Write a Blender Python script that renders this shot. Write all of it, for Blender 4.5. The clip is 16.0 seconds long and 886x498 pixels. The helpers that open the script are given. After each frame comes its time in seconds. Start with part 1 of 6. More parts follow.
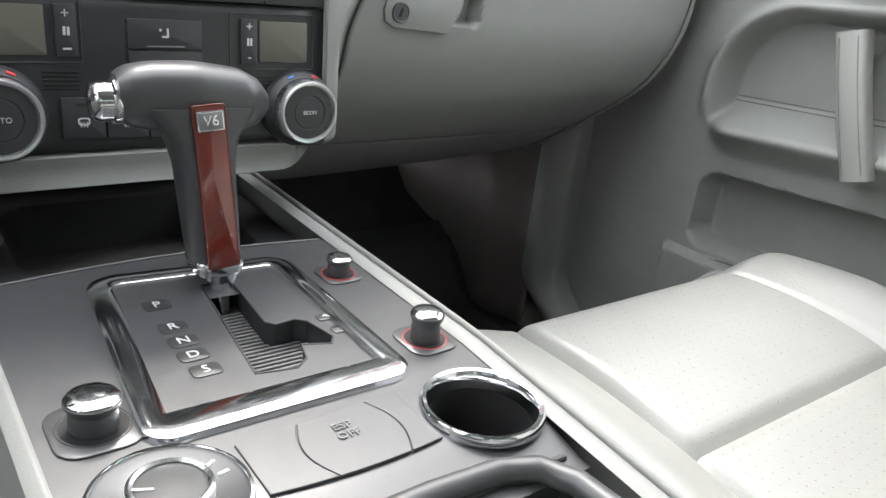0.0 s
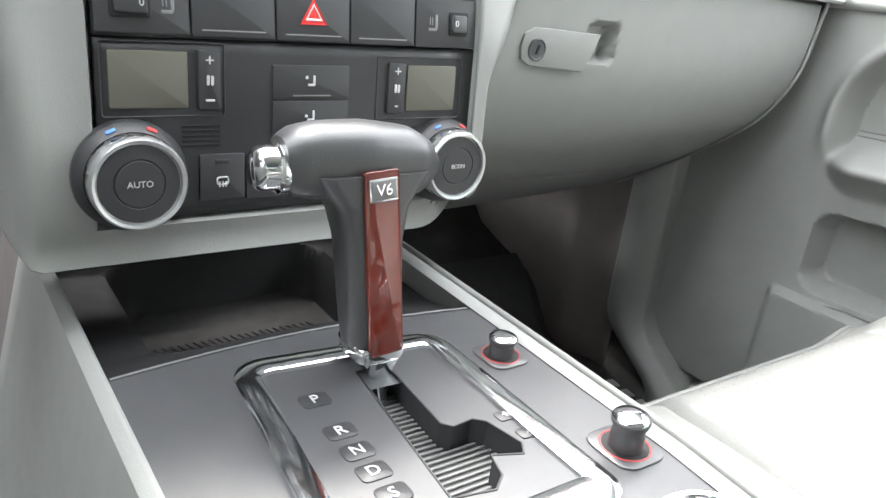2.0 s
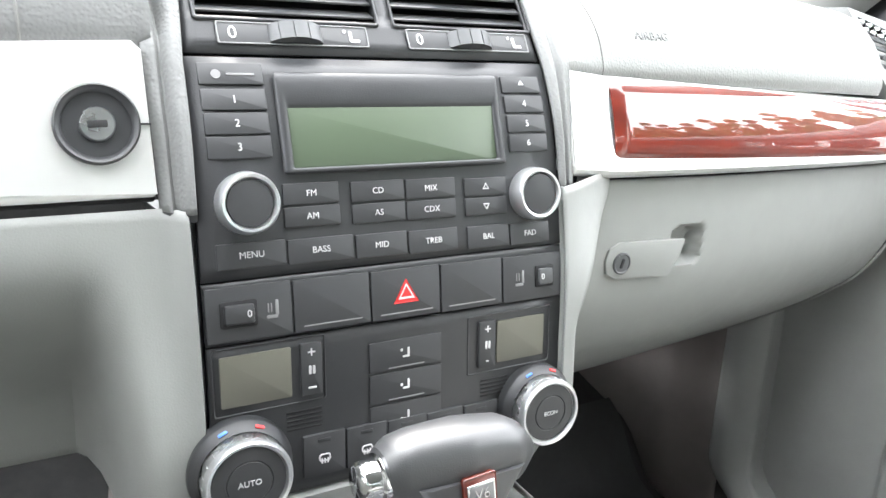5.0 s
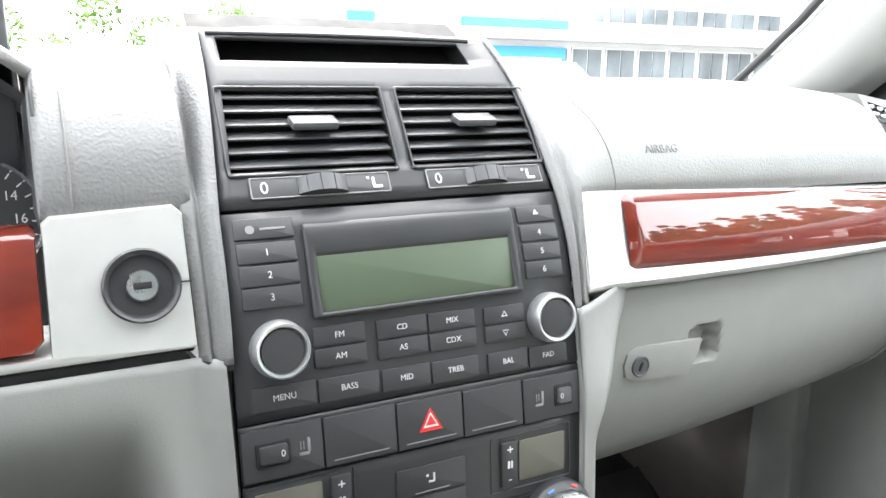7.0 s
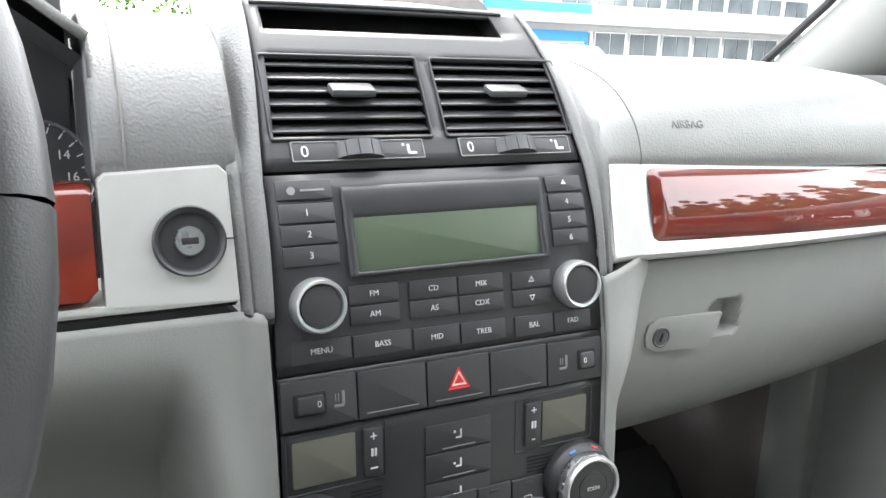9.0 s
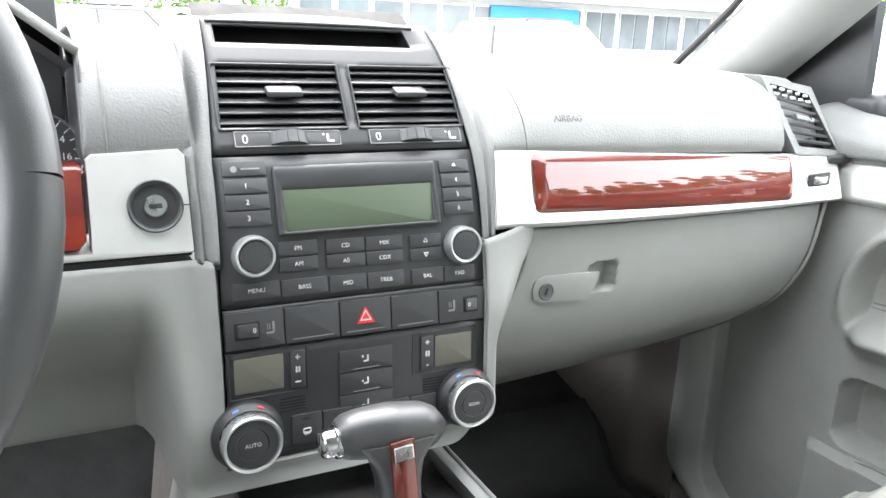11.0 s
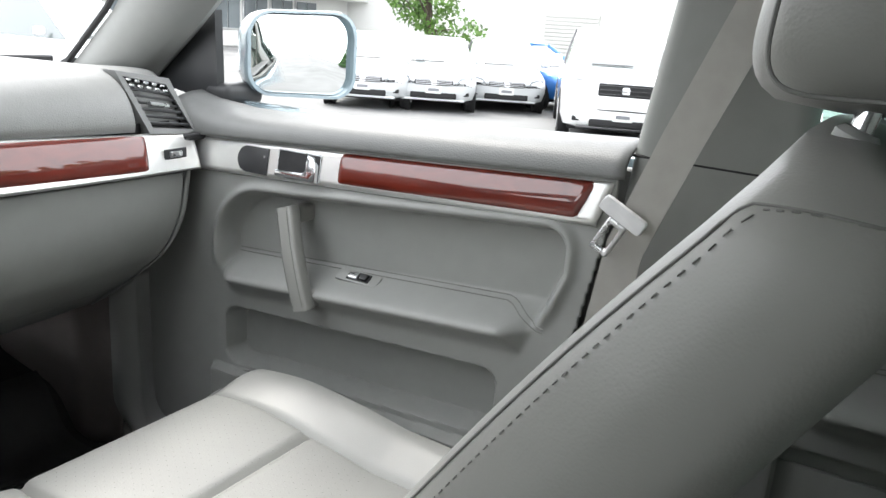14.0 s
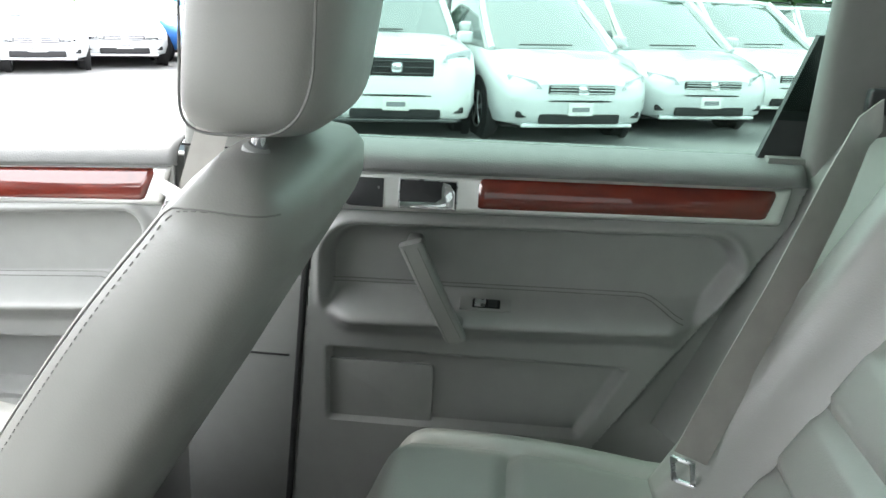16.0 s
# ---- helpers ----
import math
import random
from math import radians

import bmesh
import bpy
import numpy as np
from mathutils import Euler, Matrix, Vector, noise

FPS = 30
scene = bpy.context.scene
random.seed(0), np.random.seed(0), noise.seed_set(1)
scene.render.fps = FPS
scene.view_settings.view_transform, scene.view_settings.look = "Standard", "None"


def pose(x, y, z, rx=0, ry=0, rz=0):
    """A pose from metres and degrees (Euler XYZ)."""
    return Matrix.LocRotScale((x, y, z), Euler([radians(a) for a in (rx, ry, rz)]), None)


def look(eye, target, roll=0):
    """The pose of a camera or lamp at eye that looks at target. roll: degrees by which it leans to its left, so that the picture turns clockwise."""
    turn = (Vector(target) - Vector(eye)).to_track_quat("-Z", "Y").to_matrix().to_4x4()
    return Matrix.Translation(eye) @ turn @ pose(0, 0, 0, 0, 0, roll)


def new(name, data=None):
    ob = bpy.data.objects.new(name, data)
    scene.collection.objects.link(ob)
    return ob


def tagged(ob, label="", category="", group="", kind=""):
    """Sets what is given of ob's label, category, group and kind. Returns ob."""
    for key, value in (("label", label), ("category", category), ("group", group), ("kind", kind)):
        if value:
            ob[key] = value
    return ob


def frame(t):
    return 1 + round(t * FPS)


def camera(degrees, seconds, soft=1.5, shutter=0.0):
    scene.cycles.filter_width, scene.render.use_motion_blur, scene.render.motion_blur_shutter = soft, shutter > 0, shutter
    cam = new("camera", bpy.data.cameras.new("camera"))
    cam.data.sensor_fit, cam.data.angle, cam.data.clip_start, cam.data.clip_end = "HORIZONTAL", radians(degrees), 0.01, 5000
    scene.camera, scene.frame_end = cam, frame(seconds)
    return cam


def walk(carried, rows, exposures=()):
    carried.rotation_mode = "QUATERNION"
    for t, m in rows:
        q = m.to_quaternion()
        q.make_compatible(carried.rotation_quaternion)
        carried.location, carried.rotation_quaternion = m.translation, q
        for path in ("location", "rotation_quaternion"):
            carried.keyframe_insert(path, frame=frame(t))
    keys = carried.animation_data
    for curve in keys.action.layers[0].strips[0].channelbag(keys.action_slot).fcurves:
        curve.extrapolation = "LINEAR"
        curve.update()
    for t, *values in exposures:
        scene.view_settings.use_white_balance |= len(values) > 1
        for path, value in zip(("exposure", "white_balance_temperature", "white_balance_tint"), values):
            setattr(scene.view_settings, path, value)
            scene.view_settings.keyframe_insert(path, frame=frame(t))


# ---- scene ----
cam = camera(59.5, 16.0)
EXPOSURE = [(0, 1.15), (1, 1.5), (2, 1.95), (3.5, 2.4), (5, 2.3), (7.5, 1.8), (8, 1.65), (8.5, 1.42), (11, 1.9), (12.5, 1.65), (13.5, 0.95), (14, 0.7), (14.5, 0.55), (15, 0.4), (15.5, 1.35), (16, 1.95)]
PATH = [
    (0, (-0.172, -0.523, 0.646), (1.006, 0.909, -0.106), 7.3),
    (0.5, (-0.186, -0.484, 0.629), (0.962, 0.977, -0.112), 7.3),
    (1, (-0.197, -0.461, 0.638), (0.905, 1.032, -0.107), 7.0),
    (1.5, (-0.204, -0.441, 0.639), (0.896, 1.057, -0.098), 7.4),
    (2, (-0.201, -0.414, 0.648), (0.925, 1.068, -0.086), 7.4),
    (2.5, (-0.197, -0.402, 0.658), (0.933, 1.077, -0.075), 6.8),
    (3, (-0.208, -0.391, 0.677), (0.912, 1.107, -0.033), 6.4),
    (3.5, (-0.21, -0.388, 0.696), (0.897, 1.138, 0.029), 6.1),
    (4, (-0.202, -0.385, 0.718), (0.878, 1.179, 0.098), 4.7),
    (4.5, (-0.197, -0.388, 0.734), (0.833, 1.236, 0.183), 2.9),
    (5, (-0.199, -0.388, 0.751), (0.764, 1.279, 0.209), 2.6),
    (5.2, (-0.197, -0.39, 0.759), (0.751, 1.287, 0.225), 2.2),
    (7.5, (-0.208, -0.401, 0.816), (0.696, 1.335, 0.405), 0.8),
    (8, (-0.217, -0.405, 0.815), (0.684, 1.339, 0.435), 1.1),
    (8.5, (-0.223, -0.406, 0.806), (0.654, 1.34, 0.379), 1.1),
    (8.7, (-0.219, -0.408, 0.805), (0.651, 1.335, 0.351), 1.4),
    (10.8, (-0.227, -0.542, 0.822), (0.646, 1.17, 0.268), 2.3),
    (11, (-0.226, -0.573, 0.835), (0.661, 1.135, 0.292), 2.5),
    (11.5, (-0.227, -0.633, 0.853), (0.73, 1.037, 0.312), 3.0),
    (12, (-0.222, -0.691, 0.871), (0.818, 0.93, 0.333), 2.8),
    (12.5, (-0.228, -0.753, 0.885), (0.889, 0.821, 0.36), 2.7),
    (13, (-0.213, -0.808, 0.893), (1.102, 0.608, 0.377), 2.8),
    (13.5, (-0.192, -0.862, 0.889), (1.352, 0.285, 0.339), 2.8),
    (14, (-0.192, -0.924, 0.89), (1.475, 0.04, 0.351), 4.1),
    (14.5, (-0.209, -0.964, 0.903), (1.577, -0.242, 0.367), 5.4),
    (15, (-0.231, -1.028, 0.924), (1.626, -0.546, 0.361), 3.9),
    (15.5, (-0.297, -1.082, 0.967), (1.598, -0.814, 0.386), 2.4),
    (16, (-0.382, -1.133, 0.995), (1.512, -0.991, 0.368), 2.5),
]
walk(cam, [(t, look(eye, target, roll)) for t, eye, target, roll in PATH], EXPOSURE)

# ---- daylight: bright overcast sky ----
world = bpy.data.worlds.new("sky")
scene.world = world
world.use_nodes = True
wn, wl = world.node_tree.nodes, world.node_tree.links
sky = wn.new("ShaderNodeTexSky")
sky.sky_type, sky.sun_disc = "NISHITA", False
sky.sun_elevation, sky.sun_rotation = radians(55), radians(20)
sky.dust_density, sky.air_density = 4.0, 1.0
cloud = wn.new("ShaderNodeMix")
cloud.data_type = "RGBA"
cloud.inputs[0].default_value = 0.75
cloud.inputs[7].default_value = (15, 15.3, 15.6, 1)
wl.new(sky.outputs[0], cloud.inputs[6])
wl.new(cloud.outputs[2], wn["Background"].inputs[0])
wn["Background"].inputs[1].default_value = 0.20
sun_data = bpy.data.lights.new("sun", "SUN")
sun_data.energy, sun_data.angle, sun_data.color = 1.5, radians(12), (1, 0.97, 0.92)
sun = new("sun", sun_data)
sun.matrix_world = look((0, 0, 0), (-0.20, -0.54, -0.82))


# ---- materials ----
def material(name, color, rough=0.5, metal=0.0, vary=0.12, scale=30.0, bump=0.0, grain=400.0, coat=0.0, pattern="noise", wear=0.0):
    """A surface with a slow tone change, a fine relief and uneven gloss."""
    m = bpy.data.materials.new(name)
    m.use_nodes = True
    nt = m.node_tree
    n, l = nt.nodes, nt.links
    b = n["Principled BSDF"]
    b.inputs["Metallic"].default_value = metal
    b.inputs["Coat Weight"].default_value = coat
    b.inputs["Coat Roughness"].default_value = 0.04
    co = n.new("ShaderNodeTexCoord")
    slow = n.new("ShaderNodeTexNoise")
    slow.inputs["Scale"].default_value, slow.inputs["Detail"].default_value = scale, 5
    l.new(co.outputs["Object"], slow.inputs["Vector"])
    ramp = n.new("ShaderNodeMapRange")
    ramp.inputs["From Min"].default_value, ramp.inputs["From Max"].default_value = 0.3, 0.7
    ramp.inputs["To Min"].default_value, ramp.inputs["To Max"].default_value = 1 - vary, 1 + vary
    l.new(slow.outputs[0], ramp.inputs[0])
    tone = n.new("ShaderNodeVectorMath")
    tone.operation = "SCALE"
    tone.inputs[0].default_value = color
    l.new(ramp.outputs[0], tone.inputs["Scale"])
    l.new(tone.outputs[0], b.inputs["Base Color"])
    r = n.new("ShaderNodeMapRange")
    r.inputs["To Min"].default_value, r.inputs["To Max"].default_value = max(0.02, rough * (0.85 - wear)), min(1, rough * (1.15 + wear))
    fine = n.new("ShaderNodeTexNoise")
    fine.inputs["Scale"].default_value, fine.inputs["Detail"].default_value = scale * 3, 4
    l.new(co.outputs["Object"], fine.inputs["Vector"])
    l.new(fine.outputs[0], r.inputs[0])
    l.new(r.outputs[0], b.inputs["Roughness"])
    if bump:
        if pattern == "leather":
            g = n.new("ShaderNodeTexVoronoi")
            g.feature = "SMOOTH_F1"
        else:
            g = n.new("ShaderNodeTexNoise")
            g.inputs["Detail"].default_value = 3
        g.inputs["Scale"].default_value = grain
        l.new(co.outputs["Object"], g.inputs["Vector"])
        bp = n.new("ShaderNodeBump")
        bp.inputs["Strength"].default_value, bp.inputs["Distance"].default_value = bump, 0.0006
        l.new(g.outputs[0], bp.inputs["Height"])
        l.new(bp.outputs[0], b.inputs["Normal"])
    return m


def wood_material(name):
    m = material(name, (0.16, 0.022, 0.012), 0.5, coat=1.0, vary=0.1)
    m.node_tree.nodes["Principled BSDF"].inputs["Coat IOR"].default_value = 1.75
    m.node_tree.nodes["Principled BSDF"].inputs["Coat Roughness"].default_value = 0.02
    m.node_tree.nodes["Principled BSDF"].inputs["Specular IOR Level"].default_value = 0.15
    n, l = m.node_tree.nodes, m.node_tree.links
    co = n.new("ShaderNodeTexCoord")
    mp = n.new("ShaderNodeMapping")
    mp.inputs["Scale"].default_value = (9, 9, 26)
    l.new(co.outputs["Object"], mp.inputs[0])
    w = n.new("ShaderNodeTexNoise")
    w.inputs["Scale"].default_value, w.inputs["Detail"].default_value, w.inputs["Distortion"].default_value = 1.5, 3, 0.6
    l.new(mp.outputs[0], w.inputs[0])
    c = n.new("ShaderNodeValToRGB")
    c.color_ramp.elements[0].position, c.color_ramp.elements[0].color = 0.2, (0.085, 0.008, 0.004, 1)
    c.color_ramp.elements[1].position, c.color_ramp.elements[1].color = 0.85, (0.185, 0.020, 0.008, 1)
    l.new(w.outputs[0], c.inputs[0])
    l.new(c.outputs[0], n["Principled BSDF"].inputs["Base Color"])
    return m


def brushed_material(name, color, rough=0.32):
    m = material(name, color, rough, metal=0.75, vary=0.04)
    n, l = m.node_tree.nodes, m.node_tree.links
    co = n.new("ShaderNodeTexCoord")
    mp = n.new("ShaderNodeMapping")
    mp.inputs["Scale"].default_value = (8, 8, 1400)
    l.new(co.outputs["Object"], mp.inputs[0])
    w = n.new("ShaderNodeTexNoise")
    w.inputs["Scale"].default_value, w.inputs["Detail"].default_value = 1.0, 4
    l.new(mp.outputs[0], w.inputs[0])
    bp = n.new("ShaderNodeBump")
    bp.inputs["Strength"].default_value, bp.inputs["Distance"].default_value = 0.15, 0.0003
    l.new(w.outputs[0], bp.inputs["Height"])
    l.new(bp.outputs[0], n["Principled BSDF"].inputs["Normal"])
    return m


def glass_material(name, tint, gloss=0.08):
    m = bpy.data.materials.new(name)
    m.use_nodes = True
    n, l = m.node_tree.nodes, m.node_tree.links
    n.remove(n["Principled BSDF"])
    tr, gl, mix = n.new("ShaderNodeBsdfTransparent"), n.new("ShaderNodeBsdfGlossy"), n.new("ShaderNodeMixShader")
    tr.inputs[0].default_value = (*tint, 1)
    gl.inputs["Roughness"].default_value = 0.02
    mix.inputs[0].default_value = gloss
    l.new(tr.outputs[0], mix.inputs[1])
    l.new(gl.outputs[0], mix.inputs[2])
    l.new(mix.outputs[0], n["Material Output"].inputs[0])
    return m


def glow_material(name, color, strength):
    m = material(name, color, 0.4)
    b = m.node_tree.nodes["Principled BSDF"]
    b.inputs["Emission Color"].default_value = (*color, 1)
    b.inputs["Emission Strength"].default_value = strength
    return m


GREY = material("light_grey_plastic", (0.25, 0.255, 0.245), 0.55, vary=0.03, bump=0.25, grain=900)
# one grained pad plastic twice; the dash-top copy is lightened for windscreen daylight
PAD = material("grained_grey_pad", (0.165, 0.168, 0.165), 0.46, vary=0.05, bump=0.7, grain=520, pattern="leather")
PAD_LIT = material("grained_grey_pad_lit", (0.235, 0.238, 0.232), 0.40, vary=0.05, bump=0.6, grain=520, pattern="leather")
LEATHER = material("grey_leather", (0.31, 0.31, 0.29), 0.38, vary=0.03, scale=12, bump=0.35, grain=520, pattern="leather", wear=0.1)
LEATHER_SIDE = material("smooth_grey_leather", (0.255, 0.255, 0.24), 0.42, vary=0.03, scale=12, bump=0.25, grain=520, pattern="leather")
DOORGREY = material("grey_door_skin", (0.275, 0.28, 0.268), 0.45, vary=0.03, bump=0.25, grain=700, pattern="leather")
BLACK = material("black_fascia", (0.029, 0.030, 0.032), 0.42, vary=0.1, bump=0.15, grain=1200)
BUTTON = material("soft_black_button", (0.035, 0.036, 0.038), 0.5, vary=0.08)
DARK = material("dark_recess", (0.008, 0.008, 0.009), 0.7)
CONSOLE = material("charcoal_console", (0.058, 0.059, 0.062), 0.34, vary=0.08, bump=0.12, grain=1100, wear=0.1)
RUBBER = material("black_rubber", (0.020, 0.020, 0.021), 0.6, vary=0.15, bump=0.3, grain=500)
CARPET = material("charcoal_carpet", (0.022, 0.022, 0.022), 0.95, vary=0.25, bump=1.0, grain=900)
CHROME = material("chrome", (0.82, 0.83, 0.85), 0.10, metal=1.0, vary=0.02, wear=0.2)
SATIN = material("satin_silver", (0.62, 0.63, 0.64), 0.28, metal=1.0, vary=0.03)
ALU = brushed_material("brushed_aluminium", (0.82, 0.82, 0.80), 0.36)
WOOD = wood_material("red_brown_wood")
SLAT = material("satin_dark_slat", (0.055, 0.056, 0.058), 0.35, vary=0.06)
WHEELGREY = material("ribbed_grey_plastic", (0.075, 0.077, 0.08), 0.4, vary=0.06)
SILVER = material("silver_painted_plastic", (0.70, 0.71, 0.72), 0.30, metal=0.85, vary=0.03)
WHITE = material("white_print", (0.58, 0.58, 0.58), 0.6)
GREYPRINT = material("pale_grey_print", (0.20, 0.20, 0.20), 0.6)
RED = material("red_print", (0.65, 0.03, 0.03), 0.5)
BLUE = material("blue_print", (0.08, 0.22, 0.65), 0.5)
LCD = material("green_grey_display", (0.070, 0.095, 0.060), 0.42, vary=0.05, scale=10)
LCD_SMALL = material("grey_beige_display", (0.115, 0.112, 0.090), 0.42, vary=0.06, scale=15)
def glossier(m, level):
    m.node_tree.nodes["Principled BSDF"].inputs["Specular IOR Level"].default_value = level
    return m


LEATHERBLACK = material("black_leather_wrap", (0.052, 0.053, 0.056), 0.40, vary=0.08, bump=0.12, grain=1500, pattern="leather")
HEADLINER = material("pale_headliner", (0.42, 0.42, 0.40), 0.9, vary=0.04, bump=0.4, grain=900)
PILLAR = material("grey_pillar_trim", (0.22, 0.225, 0.215), 0.55, vary=0.03, bump=0.2, grain=900)
# grey footwell plastic; its brown cast paints in the dim, reddish reflected light
FOOTTRIM_DIM = material("dim_lit_footwell_trim", (0.175, 0.155, 0.148), 0.7, vary=0.06, bump=0.25, grain=900)
WEB = material("grey_belt_webbing", (0.34, 0.33, 0.305), 0.65, vary=0.06, bump=0.6, grain=1300)
STITCH = material("grey_thread", (0.18, 0.18, 0.172), 0.8)
BODYPAINT = material("pale_blue_grey_paint", (0.30, 0.38, 0.42), 0.25, metal=0.3, coat=1.0, vary=0.03)
for m_ in (LEATHERBLACK, CONSOLE, LEATHER):
    glossier(m_, 0.8)
MIRROR = material("mirror_glass", (0.86, 0.88, 0.88), 0.01, metal=1.0, vary=0.0)
CLEAR = glass_material("clear_glass", (0.97, 0.98, 0.98), 0.04)
SMOKED = glass_material("smoked_glass", (0.30, 0.32, 0.31), 0.05)
TINTED = glass_material("green_tinted_glass", (0.46, 0.555, 0.52), 0.02)


# ---- mesh helpers ----
def finish(name, me, mat, parent=None, label="", smooth=True):
    me.materials.append(mat)
    if smooth:
        me.polygons.foreach_set("use_smooth", [True] * len(me.polygons))
        me.set_sharp_from_angle(angle=radians(42))
    ob = new(name, me)
    if parent is not None:
        ob.parent = parent
        if parent.type == "EMPTY":
            ob.matrix_parent_inverse = Matrix.Translation(-parent.location)
    if label:
        ob["label"] = label
    return ob


def part(name, bm, mat, parent=None, label="", smooth=True, m=None):
    """Links a bmesh as one mesh object under a thing or a part."""
    if m is not None:
        bm.transform(m)
    bmesh.ops.recalc_face_normals(bm, faces=bm.faces)
    me = bpy.data.meshes.new(name)
    bm.to_mesh(me)
    bm.free()
    return finish(name, me, mat, parent, label, smooth)


def thing(name, place, label, category, group="", kind=""):
    ob = new(name)
    ob.empty_display_size = 0.02
    ob.location = place
    return tagged(ob, label, category, group, kind)


def loft(rings, closed=True, cap0=True, cap1=True):
    bm = bmesh.new()
    rows = [[bm.verts.new(p) for p in ring] for ring in rings]
    k = len(rows[0])
    for a, b in zip(rows, rows[1:]):
        for i in range(k if closed else k - 1):
            j = (i + 1) % k
            bm.faces.new((a[i], a[j], b[j], b[i]))
    if closed and cap0:
        bm.faces.new(rows[0][::-1])
    if closed and cap1:
        bm.faces.new(rows[-1])
    return bm


def grid(fn, us, vs):
    return loft([[fn(u, v) for u in us] for v in vs], closed=False)


def steps(a, b, n):
    return [a + (b - a) * i / n for i in range(n + 1)]


def rrect(w, h, r, n=5, cx=0.0, cy=0.0):
    r = min(r, w / 2 - 1e-5, h / 2 - 1e-5)
    pts = []
    for sx, sy, a0 in ((1, 1, 0), (-1, 1, 90), (-1, -1, 180), (1, -1, 270)):
        for i in range(n + 1):
            a = radians(a0 + 90 * i / n)
            pts.append((cx + sx * (w / 2 - r) + r * math.cos(a), cy + sy * (h / 2 - r) + r * math.sin(a)))
    return pts


def inset(outline, d):
    k, out = len(outline), []
    for i in range(k):
        p, a, b = Vector(outline[i]), Vector(outline[i - 1]), Vector(outline[(i + 1) % k])
        e, f = (p - a), (b - p)
        e = e.normalized() if e.length > 1e-9 else f.normalized()
        f = f.normalized() if f.length > 1e-9 else e
        n = Vector((-(e.y + f.y), e.x + f.x))
        n = n.normalized() if n.length > 1e-9 else Vector((-e.y, e.x))
        c = max(0.35, abs(n.dot(Vector((-e.y, e.x)))))
        out.append(tuple(p + n * d / c))
    return out


def prism(outline, d, bev=0.0008, z0=0.0):
    """A slab over a counter-clockwise outline, with a rounded upper edge."""
    bev = min(bev, d * 0.6)
    rings = [[(x, y, z0) for x, y in outline], [(x, y, z0 + d - bev) for x, y in outline]]
    rings.append([(x, y, z0 + d - bev * 0.3) for x, y in inset(outline, bev * 0.3)])
    rings.append([(x, y, z0 + d) for x, y in inset(outline, bev)])
    return loft(rings)


def slab(w, h, d, r=0.001, bev=0.0006, cx=0.0, cy=0.0, z0=0.0, n=4):
    return prism(rrect(w, h, r, n, cx, cy), d, bev, z0)


def rim(outer, inner, h, z0=0.0, flat=0.7):
    """A frame with a rounded section between two outlines."""
    rings = []
    for k in range(9):
        a = math.pi * k / 8
        f = (1 - math.cos(a)) / 2
        rings.append([(o[0] + (i[0] - o[0]) * f, o[1] + (i[1] - o[1]) * f, z0 + h * math.sin(a) ** flat) for o, i in zip(outer, inner)])
    return loft(rings, cap0=False, cap1=False)


def lathe(profile, n=40):
    return loft(cap0=False, cap1=False, rings=[[(r * math.cos(2 * math.pi * i / n), r * math.sin(2 * math.pi * i / n), z) for i in range(n)] for r, z in profile])


def rbox(sx, sy, sz, bev=0.003, seg=3, c=(0, 0, 0)):
    bm = bmesh.new()
    bmesh.ops.create_cube(bm, size=1)
    bmesh.ops.scale(bm, vec=(sx, sy, sz), verts=bm.verts)
    bmesh.ops.bevel(bm, geom=bm.edges[:], offset=bev, segments=seg, profile=0.5, affect="EDGES")
    bmesh.ops.translate(bm, vec=c, verts=bm.verts)
    return bm


def tube(path, r, n=8, cap=True):
    path = [Vector(p) for p in path]
    rings = []
    side = None
    for i, p in enumerate(path):
        d = (path[min(i + 1, len(path) - 1)] - path[max(i - 1, 0)]).normalized()
        if side is None:
            side = d.cross(Vector((0.3, 0.5, 0.81))).normalized()
        side = (side - d * side.dot(d)).normalized()
        up = d.cross(side)
        rr = r(i / (len(path) - 1)) if callable(r) else r
        rings.append([p + rr * (math.cos(2 * math.pi * k / n) * side + math.sin(2 * math.pi * k / n) * up) for k in range(n)])
    return loft(rings, cap0=cap, cap1=cap)


def merge(*bms):
    out = bmesh.new()
    for b in bms:
        me = bpy.data.meshes.new("tmp")
        b.to_mesh(me)
        b.free()
        out.from_mesh(me)
        bpy.data.meshes.remove(me)
    return out


def smooth01(x):
    x = min(1, max(0, x))
    return x * x * (3 - 2 * x)


def interp(x, table):
    if x <= table[0][0]:
        return table[0][1]
    for (a, p), (b, q) in zip(table, table[1:]):
        if x <= b:
            return p + (q - p) * (x - a) / (b - a)
    return table[-1][1]


def curve(x, table):
    """As interp, but smooth through the table (Catmull-Rom)."""
    k = max(0, min(len(table) - 2, sum(1 for a, _ in table if a <= x) - 1))
    (x1, y1), (x2, y2) = table[k], table[k + 1]
    x0, y0 = table[k - 1] if k else (2 * x1 - x2, 2 * y1 - y2)
    x3, y3 = table[k + 2] if k + 2 < len(table) else (2 * x2 - x1, 2 * y2 - y1)
    t = min(1, max(0, (x - x1) / (x2 - x1)))
    m1, m2 = (y2 - y0) / (x2 - x0) * (x2 - x1), (y3 - y1) / (x3 - x1) * (x2 - x1)
    return (2 * t**3 - 3 * t**2 + 1) * y1 + (t**3 - 2 * t**2 + t) * m1 + (3 * t**2 - 2 * t**3) * y2 + (t**3 - t**2) * m2


def rr_dist(u, v, cu, cv, hu, hv, r):
    """Distance to a rounded rectangle, negative inside."""
    a, b = abs(u - cu) - hu + r, abs(v - cv) - hv + r
    return math.hypot(max(a, 0), max(b, 0)) + min(max(a, b), 0) - r


